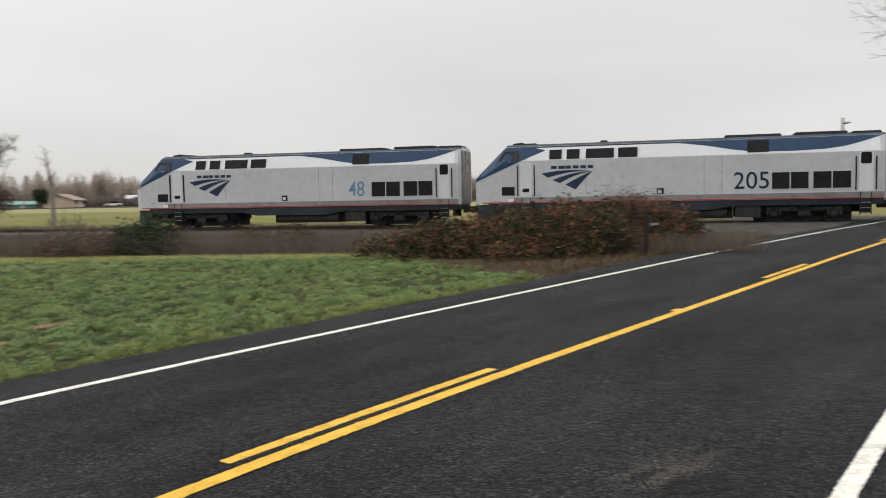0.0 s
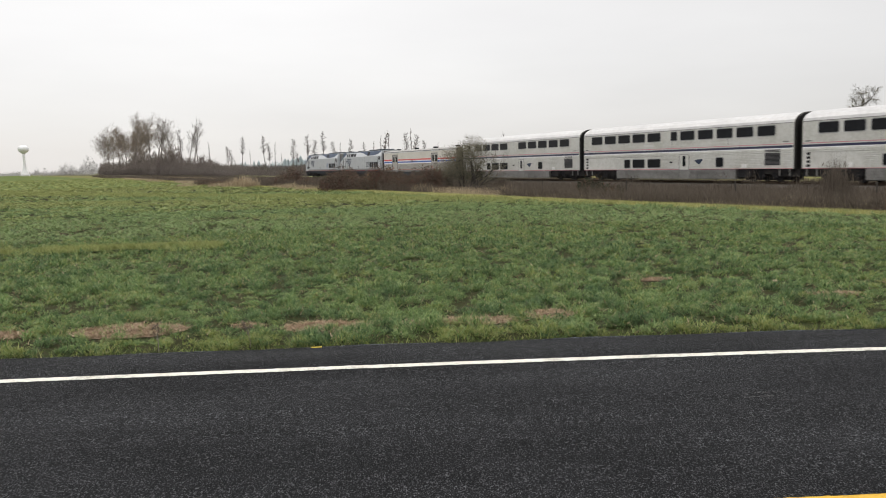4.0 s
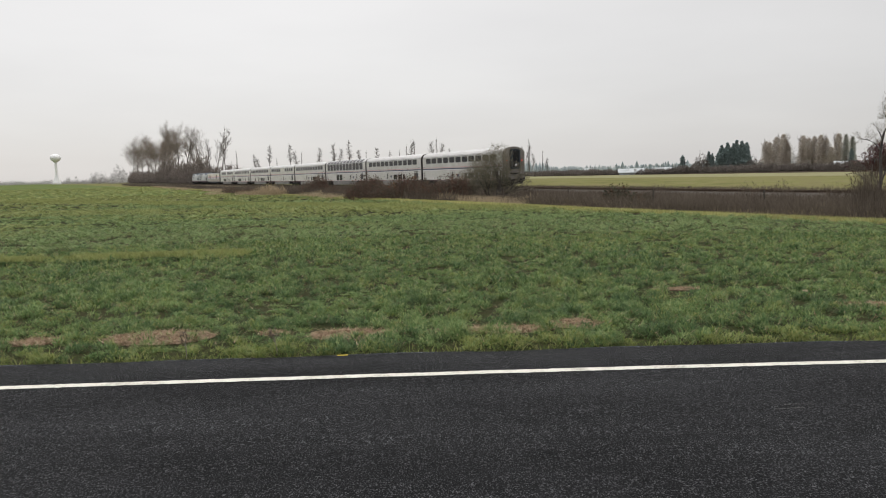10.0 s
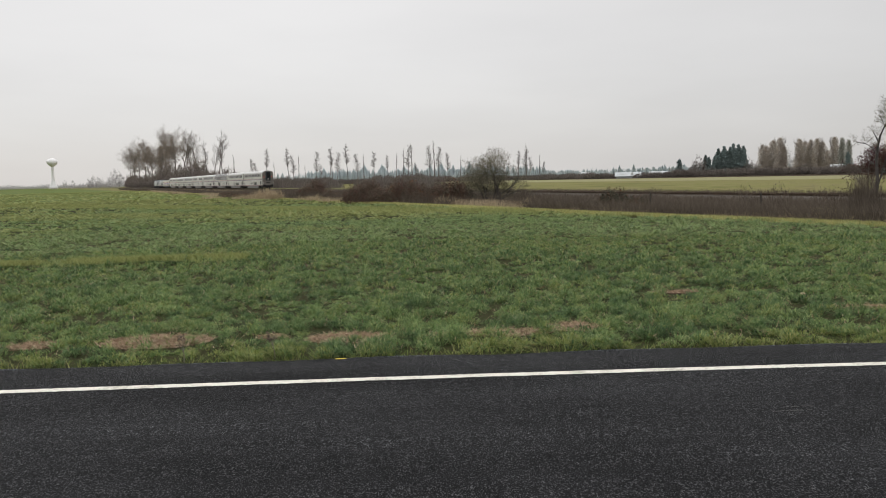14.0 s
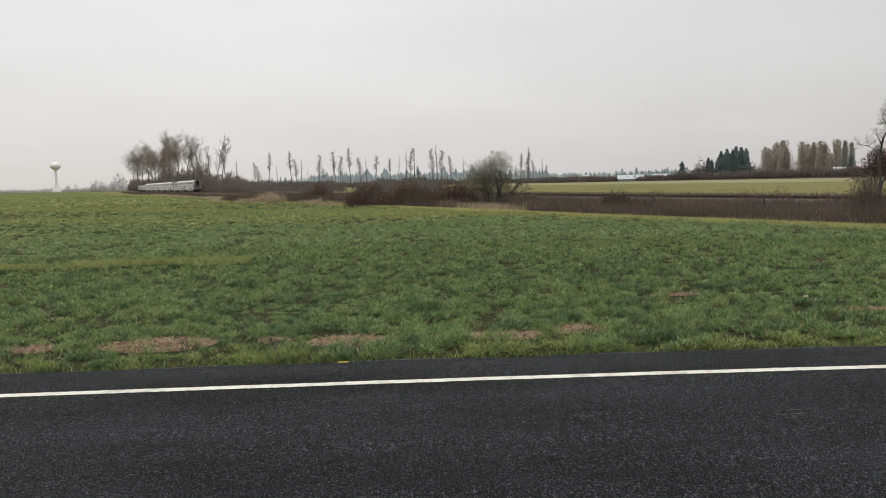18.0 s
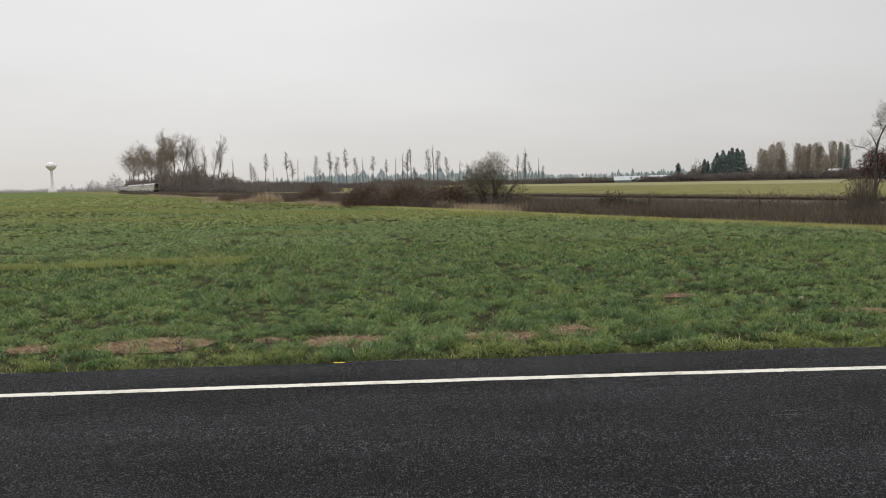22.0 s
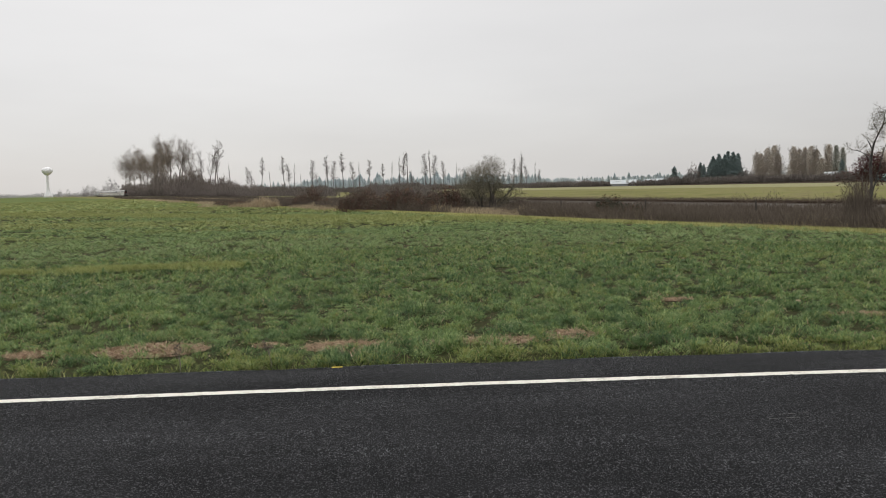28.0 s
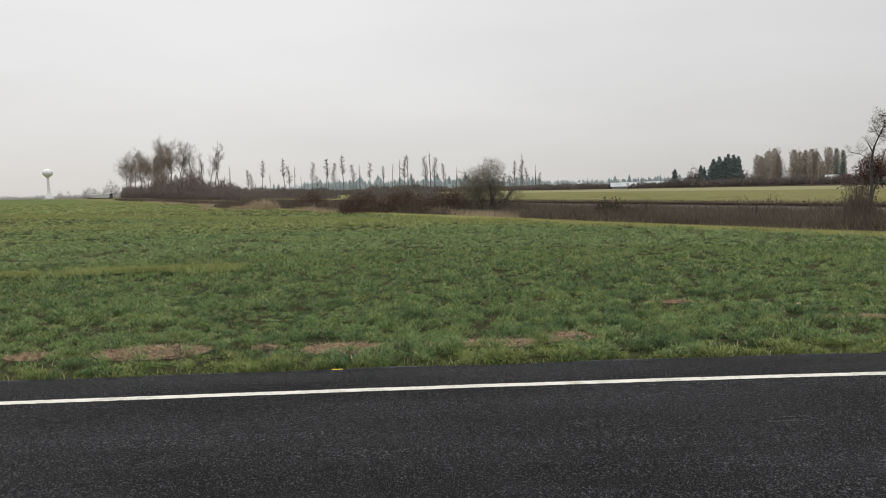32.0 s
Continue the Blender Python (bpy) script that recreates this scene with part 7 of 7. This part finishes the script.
scrub("tall_dry_grass", "tall pale dry grass at the end of the field", [(-0.226, 85, 2.2, 0.7), (-0.215, 84, 2.4, 0.95), (-0.205, 82.5, 2.2, 0.85), (-0.245, 88, 2.0, 0.4), (-0.28, 94, 2.4, 0.35), (-0.155, 71, 1.4, 0.5), (0.0, 50.5, 1.6, 0.5), (0.10, 45, 1.2, 0.4)], M["dry_grass"], 56, 0.06, 330, True)
scrub("thorn_skirt", "tangled brown growth round the thorn tree", [(0.020, 54.4, 2.0, 1.0), (0.095, 54.6, 1.4, 0.7), (0.005, 54.0, 2.0, 0.8)], M["brush"], 60, 0.045, 900, True)

# ---- beyond the line, to the right: hedge, firs, poplars, barns ----
scrub("field_hedge", "brown winter hedge across the far field", [(0.11 + 0.62 * i / 90, 330 - 60 * i / 90 + r0.uniform(-3, 3), r0.uniform(5, 7), r0.uniform(1.8, 2.6) * (0.72 if i < 24 else 1.0)) for i in range(91)], M["hedge_leaf"], 64, 0.16, 60, True)
scrub("field_hedge", "brown winter hedge across the far field", [(0.73 + 1.6 * i / 60, 270 - 40 * i / 60 + r0.uniform(-3, 3), r0.uniform(7, 10), r0.uniform(2.0, 2.9)) for i in range(61)], M["hedge_leaf"], 65, 0.2, 30, True)
scrub("track_weeds", "scattered brown weeds beyond the track", [(0.13 + 0.5 * i / 40, 86 - 22 * i / 40 + r0.uniform(-3, 6), r0.uniform(0.8, 2.0), r0.uniform(0.10, 0.28)) for i in range(41)], M["brush"], 66, 0.018, 70, True)


def conifer(name, label, h, w, seed, mat):
    """A fir: a trunk with whorls of drooping boughs of needles."""
    t = thing(name, label, "tree")
    r = np.random.default_rng(seed)
    part("trunk", cylinder(bmesh.new(), (0, 0, -0.3), (0, 0, h * 0.97), h * 0.018, 0.03, n=7), M["bark"], t)
    pts = []
    n = int(h * 1.5)
    for j in range(n):
        f = j / n
        reach = w / 2 * (1 - f) ** 0.85 * r.uniform(0.6, 1.25)
        for i in range(8):
            a, q = r.uniform(0, 6.283), np.linspace(0.1, 1, 7) ** 0.6
            d = q * max(reach * r.uniform(0.7, 1.1), 0.25)
            pts.append(np.stack([d * math.cos(a), d * math.sin(a), h * (0.05 + 0.93 * f) + r.normal(0, 0.45) - 0.28 * d + 0.10 * d * q], 1))
    v, fc = leaf_soup(np.concatenate(pts), h * 0.026, h * 0.016, 6, r)
    tagged(part("foliage", soup("foliage", v, fc, mat), None, t), kind="stuff")
    return t


def columnar(name, label, h, w, seed, mat):
    """A poplar in autumn: upright limbs inside a narrow cloud of small leaves with gaps."""
    t = thing(name, label, "tree")
    r = np.random.default_rng(seed)
    tw = Twigs(seed)
    tw.reach = w / 17.0
    tw.grow(Vector((0, 0, -0.3)), Vector((0, 0, 1)), h * 0.93, h * 0.013, 0, 2, (22, 5), 0.05, 0.08, (14, 38), 0.15)
    for line in tw.thin:
        for i, (p, rr) in enumerate(line):
            line[i] = (p, max(rr, 0.05))
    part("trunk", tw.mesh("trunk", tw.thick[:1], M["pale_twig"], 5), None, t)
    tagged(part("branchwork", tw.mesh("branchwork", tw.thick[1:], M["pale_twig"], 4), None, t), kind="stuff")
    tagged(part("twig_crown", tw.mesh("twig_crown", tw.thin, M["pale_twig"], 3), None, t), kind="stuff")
    k = int(h * 400)
    f, a = r.beta(1.0, 1.25, k), r.uniform(0, 6.283, k)
    lump = 0.82 + 0.26 * np.sin(f * 21 + 2 * np.sin(a * 2)) * np.sin(a * 3 + f * 9)
    rad = w / 2 * np.minimum(1, 0.55 + f * 3) * (1 - f) ** 0.33 * np.sqrt(r.uniform(0, 1.1, k)) * lump
    v, fc = leaf_soup(np.stack([rad * np.cos(a), rad * np.sin(a), h * (0.03 + 0.97 * f)], 1), 0.22, 0.18, 1, r)
    tagged(part("foliage", soup("foliage", v, fc, mat), None, t), kind="stuff")
    return t


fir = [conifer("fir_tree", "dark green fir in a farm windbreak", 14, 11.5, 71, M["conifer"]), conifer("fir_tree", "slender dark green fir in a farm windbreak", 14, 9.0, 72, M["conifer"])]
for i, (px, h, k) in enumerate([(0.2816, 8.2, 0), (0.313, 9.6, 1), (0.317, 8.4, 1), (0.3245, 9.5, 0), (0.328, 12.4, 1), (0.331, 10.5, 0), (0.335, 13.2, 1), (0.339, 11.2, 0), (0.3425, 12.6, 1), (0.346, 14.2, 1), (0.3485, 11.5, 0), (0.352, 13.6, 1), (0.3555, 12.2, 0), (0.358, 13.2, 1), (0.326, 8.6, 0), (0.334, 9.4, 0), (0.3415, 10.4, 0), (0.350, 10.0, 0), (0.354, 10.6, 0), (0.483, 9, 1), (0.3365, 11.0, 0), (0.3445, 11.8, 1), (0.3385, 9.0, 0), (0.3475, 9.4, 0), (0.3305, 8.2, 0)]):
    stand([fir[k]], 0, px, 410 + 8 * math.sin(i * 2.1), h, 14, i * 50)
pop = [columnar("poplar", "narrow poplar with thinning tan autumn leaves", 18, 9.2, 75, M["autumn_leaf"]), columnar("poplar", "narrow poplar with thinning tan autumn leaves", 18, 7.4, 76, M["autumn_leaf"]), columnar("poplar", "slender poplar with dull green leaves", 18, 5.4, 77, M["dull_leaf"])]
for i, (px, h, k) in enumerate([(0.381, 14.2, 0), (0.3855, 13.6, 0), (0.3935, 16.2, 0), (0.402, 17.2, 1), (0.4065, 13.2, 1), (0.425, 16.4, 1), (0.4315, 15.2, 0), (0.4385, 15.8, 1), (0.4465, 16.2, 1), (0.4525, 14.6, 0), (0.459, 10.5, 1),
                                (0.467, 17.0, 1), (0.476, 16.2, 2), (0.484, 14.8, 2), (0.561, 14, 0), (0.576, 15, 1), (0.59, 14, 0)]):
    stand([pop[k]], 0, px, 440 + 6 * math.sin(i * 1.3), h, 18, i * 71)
scrub("far_grove", "hazy bare poplars behind the autumn ones", [(0.411, 700, 8, 17), (0.418, 705, 8, 16), (0.46, 700, 8, 12), (0.437, 705, 9, 14), (0.392, 702, 8, 14)], M["haze_wood"], 84, 0.45, 5.0)
scrub("garden_trees", "dull brown garden trees round a farm", [(0.295, 400, 4, 4), (0.299, 402, 5, 6.5), (0.304, 402, 6, 8.4), (0.309, 402, 5, 7.6), (0.364, 400, 6, 6.2), (0.370, 402, 6, 5.4), (0.375, 405, 5, 4)], M["hedge_leaf"], 67, 0.25, 22)
scrub("red_shrubs", "red autumn shrubs by a farm garden", [(0.484, 380, 6, 3.0), (0.490, 380, 6, 3.8), (0.478, 384, 4, 2.2), (0.236, 640, 5, 2)], M["red_leaf"], 68, 0.2, 30)

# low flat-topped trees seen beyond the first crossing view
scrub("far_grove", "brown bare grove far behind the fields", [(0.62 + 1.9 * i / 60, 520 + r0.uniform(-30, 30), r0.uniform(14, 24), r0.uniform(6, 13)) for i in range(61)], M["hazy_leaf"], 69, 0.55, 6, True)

# ---- distance: conifer woods and bare woods on the horizon, haze put into their colours ----


def far_woods(name, label, rows, mat, seed, conical):
    """Many small trees far off: pointed or rounded, of three crossing jagged leaves each."""
    r = np.random.default_rng(seed)
    v = []
    for p0, p1, dist, count, h0, h1 in rows:
        for px in r.uniform(p0, p1, count):
            x, y = polar(math.degrees(math.atan(px)), dist * r.uniform(0.92, 1.08))
            h = r.uniform(h0, h1) * (1.5 if r.uniform() > 0.9 else 1)
            w = h * (r.uniform(0.30, 0.55) if conical else r.uniform(0.5, 0.9))
            for tier in range(4 if conical else 9):
                if conical:
                    z0, z1, ww = h * tier * 0.22, h * min(1, tier * 0.22 + 0.42), w * (1 - tier * 0.22)
                else:
                    z0 = h * r.uniform(0, 0.55)
                    z1, ww = z0 + h * r.uniform(0.2, 0.45), w * 0.6
                ox, oy = (0, 0) if conical else r.normal(0, w * 0.28, 2)
                for a in (0.3, 1.35, 2.4):
                    c, s = math.cos(a) * ww, math.sin(a) * ww
                    v += [(x + ox - c, y + oy - s, z0 - 0.3), (x + ox + c, y + oy + s, z0 - 0.3), (x + ox, y + oy, z1)]
    return stuff(name, np.array(v), mat, label, "woods")


scrub("conifer_woods", "conifer woods on the horizon, blue-grey haze in their colour", [(-0.19 + 0.86 * i / 110, 1420 + r0.uniform(-40, 40), r0.uniform(14, 26), r0.uniform(5, 10) * (1.5 if i < 30 else 1)) for i in range(111)], M["far_conifer"], 85, 0.8, 2.2)
far_woods("conifer_woods", "conifer woods on the horizon, blue-grey haze in their colour", [(0.08, 0.32, 1500, 300, 6, 12), (0.02, 0.12, 1350, 90, 10, 20), (-0.10, 0.06, 1450, 230, 11, 20), (-0.165, -0.09, 1480, 150, 11, 20), (-0.22, -0.15, 1500, 60, 7, 13), (0.3, 0.75, 1600, 160, 8, 16), (0.2, 0.34, 900, 60, 5, 9)], M["far_conifer"], 81, True)
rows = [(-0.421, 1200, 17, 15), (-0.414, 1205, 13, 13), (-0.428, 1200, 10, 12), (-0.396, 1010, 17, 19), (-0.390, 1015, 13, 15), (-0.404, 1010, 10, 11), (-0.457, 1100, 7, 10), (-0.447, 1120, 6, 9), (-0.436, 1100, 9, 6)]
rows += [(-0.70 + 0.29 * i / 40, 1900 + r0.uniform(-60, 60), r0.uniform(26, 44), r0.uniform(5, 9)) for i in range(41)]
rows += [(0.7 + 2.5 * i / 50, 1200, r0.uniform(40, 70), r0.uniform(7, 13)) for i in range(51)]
scrub("bare_woods", "bare woods on the horizon, haze in their colour", rows, M["haze_wood"], 82, 0.8, 1.8)


def gabled(name, label, category, x, y, w, d, wall_h, roof_h, turn, wall, roof, over=0.4, windows=0):
    """A house or barn: walls, a pitched roof with eaves, a door and windows."""
    t = thing(name, label, category, at=pose(x, y, -0.15, 0, 0, turn))
    bm = bmesh.new()
    box(bm, -w / 2, w / 2, -d / 2, d / 2, 0, wall_h)
    for s in (-1, 1):
        v = [bm.verts.new(p) for p in ((s * w / 2, -d / 2, wall_h), (s * w / 2, d / 2, wall_h), (s * w / 2, 0, wall_h + roof_h))]
        bm.faces.new(v if s > 0 else v[::-1])
    part("wall", bm, wall, t)
    bm = bmesh.new()
    e = over
    for s in (-1, 1):
        k = roof_h / (d / 2)
        q = [(-w / 2 - e, s * (d / 2 + e), wall_h - e * k), (w / 2 + e, s * (d / 2 + e), wall_h - e * k), (w / 2 + e, 0, wall_h + roof_h), (-w / 2 - e, 0, wall_h + roof_h)]
        lo, hi = [bm.verts.new(p) for p in q], [bm.verts.new((a, b, c + 0.15)) for a, b, c in q]
        bm.faces.new(lo)
        bm.faces.new(hi)
        for i in range(4):
            bm.faces.new((lo[i], lo[(i + 1) % 4], hi[(i + 1) % 4], hi[i]))
    bmesh.ops.recalc_face_normals(bm, faces=bm.faces)
    part("roof", bm, roof, t)
    for i in range(windows):
        xx = -w / 2 + w * (i + 0.6) / windows
        bm = bmesh.new()
        box(bm, xx, xx + 1.1, -d / 2 - 0.03, -d / 2 + 0.02, 0.9, 2.0)
        part("window", bm, M["glass"], t)
    bm = bmesh.new()
    box(bm, w * 0.1, w * 0.1 + 1.0, -d / 2 - 0.04, -d / 2 + 0.02, 0, 2.05)
    part("door", bm, M["pale_wall"], t)
    return t


# this shed's height and distance are fitted to the camera's view
x, y = polar(12.4, 318)
gabled("barn", "low white-roofed farm shed before a hedge", "barn", x, y, 8.7, 5, 0.9, 1.2, -10, M["grey_roof"], M["grey_roof"], 0.5, 0)
x, y = polar(14.4, 560)
gabled("barn", "white-roofed farm shed among trees", "barn", x, y, 11, 8, 1.2, 1.5, -14, M["pale_wall"], M["grey_roof"], 0.5, 3)
x, y = polar(9.6, 900)
gabled("barn", "small white shed at the edge of the woods", "barn", x, y, 9, 8, 2.2, 2.0, -8, M["pale_wall"], M["grey_roof"], 0.4, 2)
x, y = polar(25.25, 420)
gabled("house", "pale farmhouse beside red shrubs", "house", x, y, 6, 6, 2.0, 1.4, -25, M["tan_wall"], M["grey_roof"], 0.5, 2)
x, y = polar(28.0, 330)
gabled("house", "white house beyond the hedge", "house", x, y, 8, 7, 1.6, 1.2, -28, M["tan_wall"], M["grey_roof"], 0.5, 3)
# the houses beyond the field where the road begins
x, y = polar(31.3, 255)
gabled("house", "tan gabled house with a low brown roof", "house", x, y, 8.2, 8.2, 2.1, 1.5, 38, M["tan_wall"], M["brown_roof"], 0.6, 3)
x, y = polar(28.7, 265)
gabled("shed", "low shed with a teal metal roof", "shed", x, y, 9, 7, 1.0, 0.8, -30, M["teal_roof"], M["teal_roof"], 0.4, 1)
x, y = polar(36.6, 275)
gabled("shed", "long tan barn with a pale roof", "shed", x, y, 15, 8, 2.2, 0.9, -38, M["tan_wall"], M["grey_roof"], 0.4, 2)


def parked_car(x, y, turn):
    t = thing("parked_car", "white car parked by the houses", "car", at=pose(x, y, -0.15, 0, 0, turn))
    bm = bmesh.new()
    section_loft(bm, [(-2.2, [(0.7, 0.4), (0.75, 0.75)]), (-2.0, [(0.85, 0.3), (0.85, 0.85)]), (2.0, [(0.85, 0.3), (0.85, 0.9)]), (2.25, [(0.7, 0.4), (0.75, 0.8)])])
    part("body", bm, M["car_white"], t)
    bm = bmesh.new()
    section_loft(bm, [(-1.2, [(0.8, 0.86), (0.75, 0.9)]), (-0.5, [(0.8, 0.86), (0.62, 1.42)]), (0.9, [(0.8, 0.86), (0.62, 1.42)]), (1.8, [(0.8, 0.86), (0.75, 0.92)])])
    part("cabin", bm, M["glass"], t)
    for wx in (-1.4, 1.4):
        for s in (-0.85, 0.85):
            part("wheel", cylinder(bmesh.new(), (wx, s - 0.1, 0.32), (wx, s + 0.1, 0.32), 0.32, n=14), M["rubber"], t)


x, y = polar(34.2, 250)
parked_car(x, y, -36)
tx, ty = polar(30.1, 245)
place(tree("round_tree", "dense dark evergreen tree before the houses", 4.4, 37, 0.2, 3, (12, 7, 5), (20, 80), 0.14, 0.02, (0, 0), 0.2, M["dark_leaf"], 0.2, 8, 0.45, thick_twig=4), tx, ty)
scrub("house_hedge", "bare brown trees behind the houses", [(0.53 + 0.3 * i / 26, 300 + r0.uniform(-10, 10), r0.uniform(5, 9), r0.uniform(5, 10)) for i in range(27)], M["hazy_leaf"], 70, 0.3, 20, True)


# ---- water tower ----
def water_tower():
    x, y = polar(-25.21, 1300)
    t = thing("water_tower", "white water tower with an onion-shaped tank on a flared stem", "water tower", at=pose(x, y, -0.3))
    part("stem", lathe(bmesh.new(), [(6.4, 0), (5.3, 3), (3.3, 7.5), (2.4, 11), (1.9, 15), (1.7, 29), (1.9, 32)], 28), M["tower_white"], t, smooth=True)
    part("tank", lathe(bmesh.new(), [(1.9, 31), (3.6, 32.2), (6.2, 34.6), (7.3, 36.8), (7.2, 38.6), (6.1, 40.6), (4.0, 42.0), (1.5, 42.8), (0.4, 42.9)], 32), M["tower_white"], t, smooth=True)
    part("vent", cylinder(bmesh.new(), (0, 0, 42.6), (0, 0, 43.4), 0.5, n=10), M["tower_white"], t)


water_tower()


# ---- fences, poles, small things ----
def post(x, y, h, r, name="fence_post", label="weathered wooden fence post standing in the brush", wood="post_wood"):
    t = thing(name, label, "post", "fence posts", at=pose(x, y, -0.3, r0.uniform(-3, 3), r0.uniform(-3, 3), 0))
    part("shaft", cylinder(bmesh.new(), (0, 0, 0), (0, 0, h + 0.3), r, r * 0.9, n=8), M[wood], t)
    bm = bmesh.new()
    cylinder(bm, (0, 0, h + 0.3), (0, 0, h + 0.33), r * 0.9, r * 0.5, n=8)
    part("cap", bm, M[wood], t)
    return t


for s in (2, 7.5, 13, 18.5, 24, 30, 36.5, 43, 50):
    post(*tn(field_edge(s) + 4.0, s), 0.72, 0.036)
t = post(20.35, 7.52, 1.1, 0.07, "fence_post", "dark tarred post with a short grey board, before the bramble", "tarred_wood")
bm = bmesh.new()
box(bm, 0.075, 0.62, -0.095, -0.07, 1.02, 1.075)
part("board", bm, M["pale_twig"], t, "weathered grey board")


def utility_pole(x, y):
    t = thing("utility_pole", "grey wooden utility pole with one crossarm", "utility pole", at=pose(x, y, -0.3, 0, 0, 210))
    part("shaft", cylinder(bmesh.new(), (0, 0, 0), (0, 0, 7.95), 0.12, 0.085, n=10), M["post_wood"], t)
    bm = bmesh.new()
    box(bm, -0.1, 1.4, -0.06, 0.06, 7.35, 7.47)
    part("crossarm", bm, M["post_wood"], t)
    bm = bmesh.new()
    cylinder(bm, (1.2, 0, 7.47), (1.2, 0, 7.6), 0.05, 0.03, n=8)
    part("insulator", bm, M["grille_grey"], t)


utility_pole(*polar(81.5, 82))

t = thing("litter", "flattened yellow plastic strip at the asphalt's edge", "litter", at=pose(-1.0, 7.47, -0.035, 0, 0, 4))
bm = bmesh.new()
box(bm, -0.05, 0.05, -0.010, 0.010, 0, 0.012)
bmesh.ops.bevel(bm, geom=bm.edges, offset=0.004, segments=1, affect="EDGES")
part("strip", bm, M["yellow_litter"], t)
t = thing("litter", "scrap of pale litter lying in the grass", "litter", at=pose(4.56, 10.6, 0.0, 12, 6, 20))
bm = bmesh.new()
box(bm, -0.035, 0.035, -0.02, 0.02, -0.012, 0.012)
bmesh.ops.bevel(bm, geom=bm.edges, offset=0.008, segments=2, affect="EDGES")
part("scrap", bm, M["straw"], t)


def weed(x, y, h, seed):
    t = tree("dead_weed", "dry brown weed stalk at the road's edge", h, seed, 0.006, 2, (7, 3), (20, 45), 0.1, 0.05, (0, 0), 0.25, M["brush"], 0.012, 2, 0.02, M["brush"], "weed", 0.6)
    place(t, x, y, seed * 40, 1, 0.28)


weed(-2.46, 7.56, 0.24, 91)
weed(-1.64, 7.66, 0.24, 92)

def road_mark(label, x0, y0, x1, y1, w, seed):
    """A ragged scrape lying on the asphalt from one point to the other."""
    r = random.Random(seed)
    bm = bmesh.new()
    rows = []
    for i in range(25):
        f = i / 24
        x, y = x0 + (x1 - x0) * f, y0 + (y1 - y0) * f + r.gauss(0, w * 0.12)
        h = w * (0.25 + 0.75 * math.sin(math.pi * min(max(f, 0.03), 0.97))) * r.uniform(0.5, 1.0)
        o = y - road_point(x)[1]
        z = float(np.interp(o, [-6.2, -5, -4, -3, -2, -1, 0.35], [0.0, 0.028, 0.045, CROWN, 0.045, 0.028, 0.0])) + 0.004
        rows.append((bm.verts.new((x, y - h / 2, z)), bm.verts.new((x, y + h / 2, z))))
    for a, b in zip(rows, rows[1:]):
        if r.random() < 0.62:
            bm.faces.new((a[0], b[0], b[1], a[1]))
    structure("road_scrape", bm, M["scar"], label)


road_mark("pale scrape in the asphalt of the far lane", 2.06, 5.36, 2.42, 5.40, 0.016, 3)
road_mark("second fainter scrape in the asphalt of the far lane", 2.05, 5.27, 2.36, 5.30, 0.018, 8)

# scattered grit on the asphalt, thicker where a load was spilt
k = 2100
x = np.concatenate([rng.uniform(-5, 14, 1300), 4.8 + rng.normal(0, 0.7, 800)])
o = np.concatenate([rng.uniform(-5.9, 0.8, 1300), -4.93 - 0.2 * (x[1300:] - 4.85) + rng.normal(0, 0.35, 800)])
y = np.interp(x, [p[0] for p in ROAD], [p[1] for p in ROAD]) + o
z = np.interp(o, [-6.2, -5, -4, -3, -2, -1, 0.35, 1.0], [0.0, 0.028, 0.045, CROWN, 0.045, 0.028, 0.0, -0.03]) + 0.002 + np.interp(x, [p[0] for p in ROAD], [p[2] for p in ROAD])
stuff("road_grit", blades(x, y, z, rng.uniform(0.002, 0.006, k), rng.uniform(0.004, 0.012, k), 0.9), M["gravel"], "loose pale grit on the asphalt", "grit")

k = 2600
f = rng.normal(0, 0.26, k)
x = 4.62 + f
o = -5.12 - 0.2 * f + rng.normal(0, 0.05, k) * (1 + 0.6 * np.sin(f * 9)) + rng.choice([-0.05, 0.0, 0.14], k)
y = np.interp(x, [p[0] for p in ROAD], [p[1] for p in ROAD]) + o
z = np.interp(o, [-6.2, -5, -4, -3, -2, -1, 0.35, 1.0], [0.0, 0.028, 0.045, CROWN, 0.045, 0.028, 0.0, -0.03]) + 0.002 + np.interp(x, [p[0] for p in ROAD], [p[2] for p in ROAD])
stuff("spilt_grit", blades(x, y, z, rng.uniform(0.001, 0.004, k), rng.uniform(0.004, 0.013, k), 3.0), M["pale_grit"], "pale grit spilt and driven into the near lane", "grit")


def motions():
    """The train runs along the line at a steady pace from start to end."""
    for ob, back, length in MOVERS:
        rows = []
        for t in range(0, 33, 2):
            a = on_track(S_NOSE + SPEED * t - back)
            b = on_track(S_NOSE + SPEED * t - back - length)
            d = b - a
            rows.append((t, pose(float(a[0]), float(a[1]), RAIL_Z, 0, 0, math.degrees(math.atan2(d[1], d[0])))))
        walk(ob, rows)


motions()
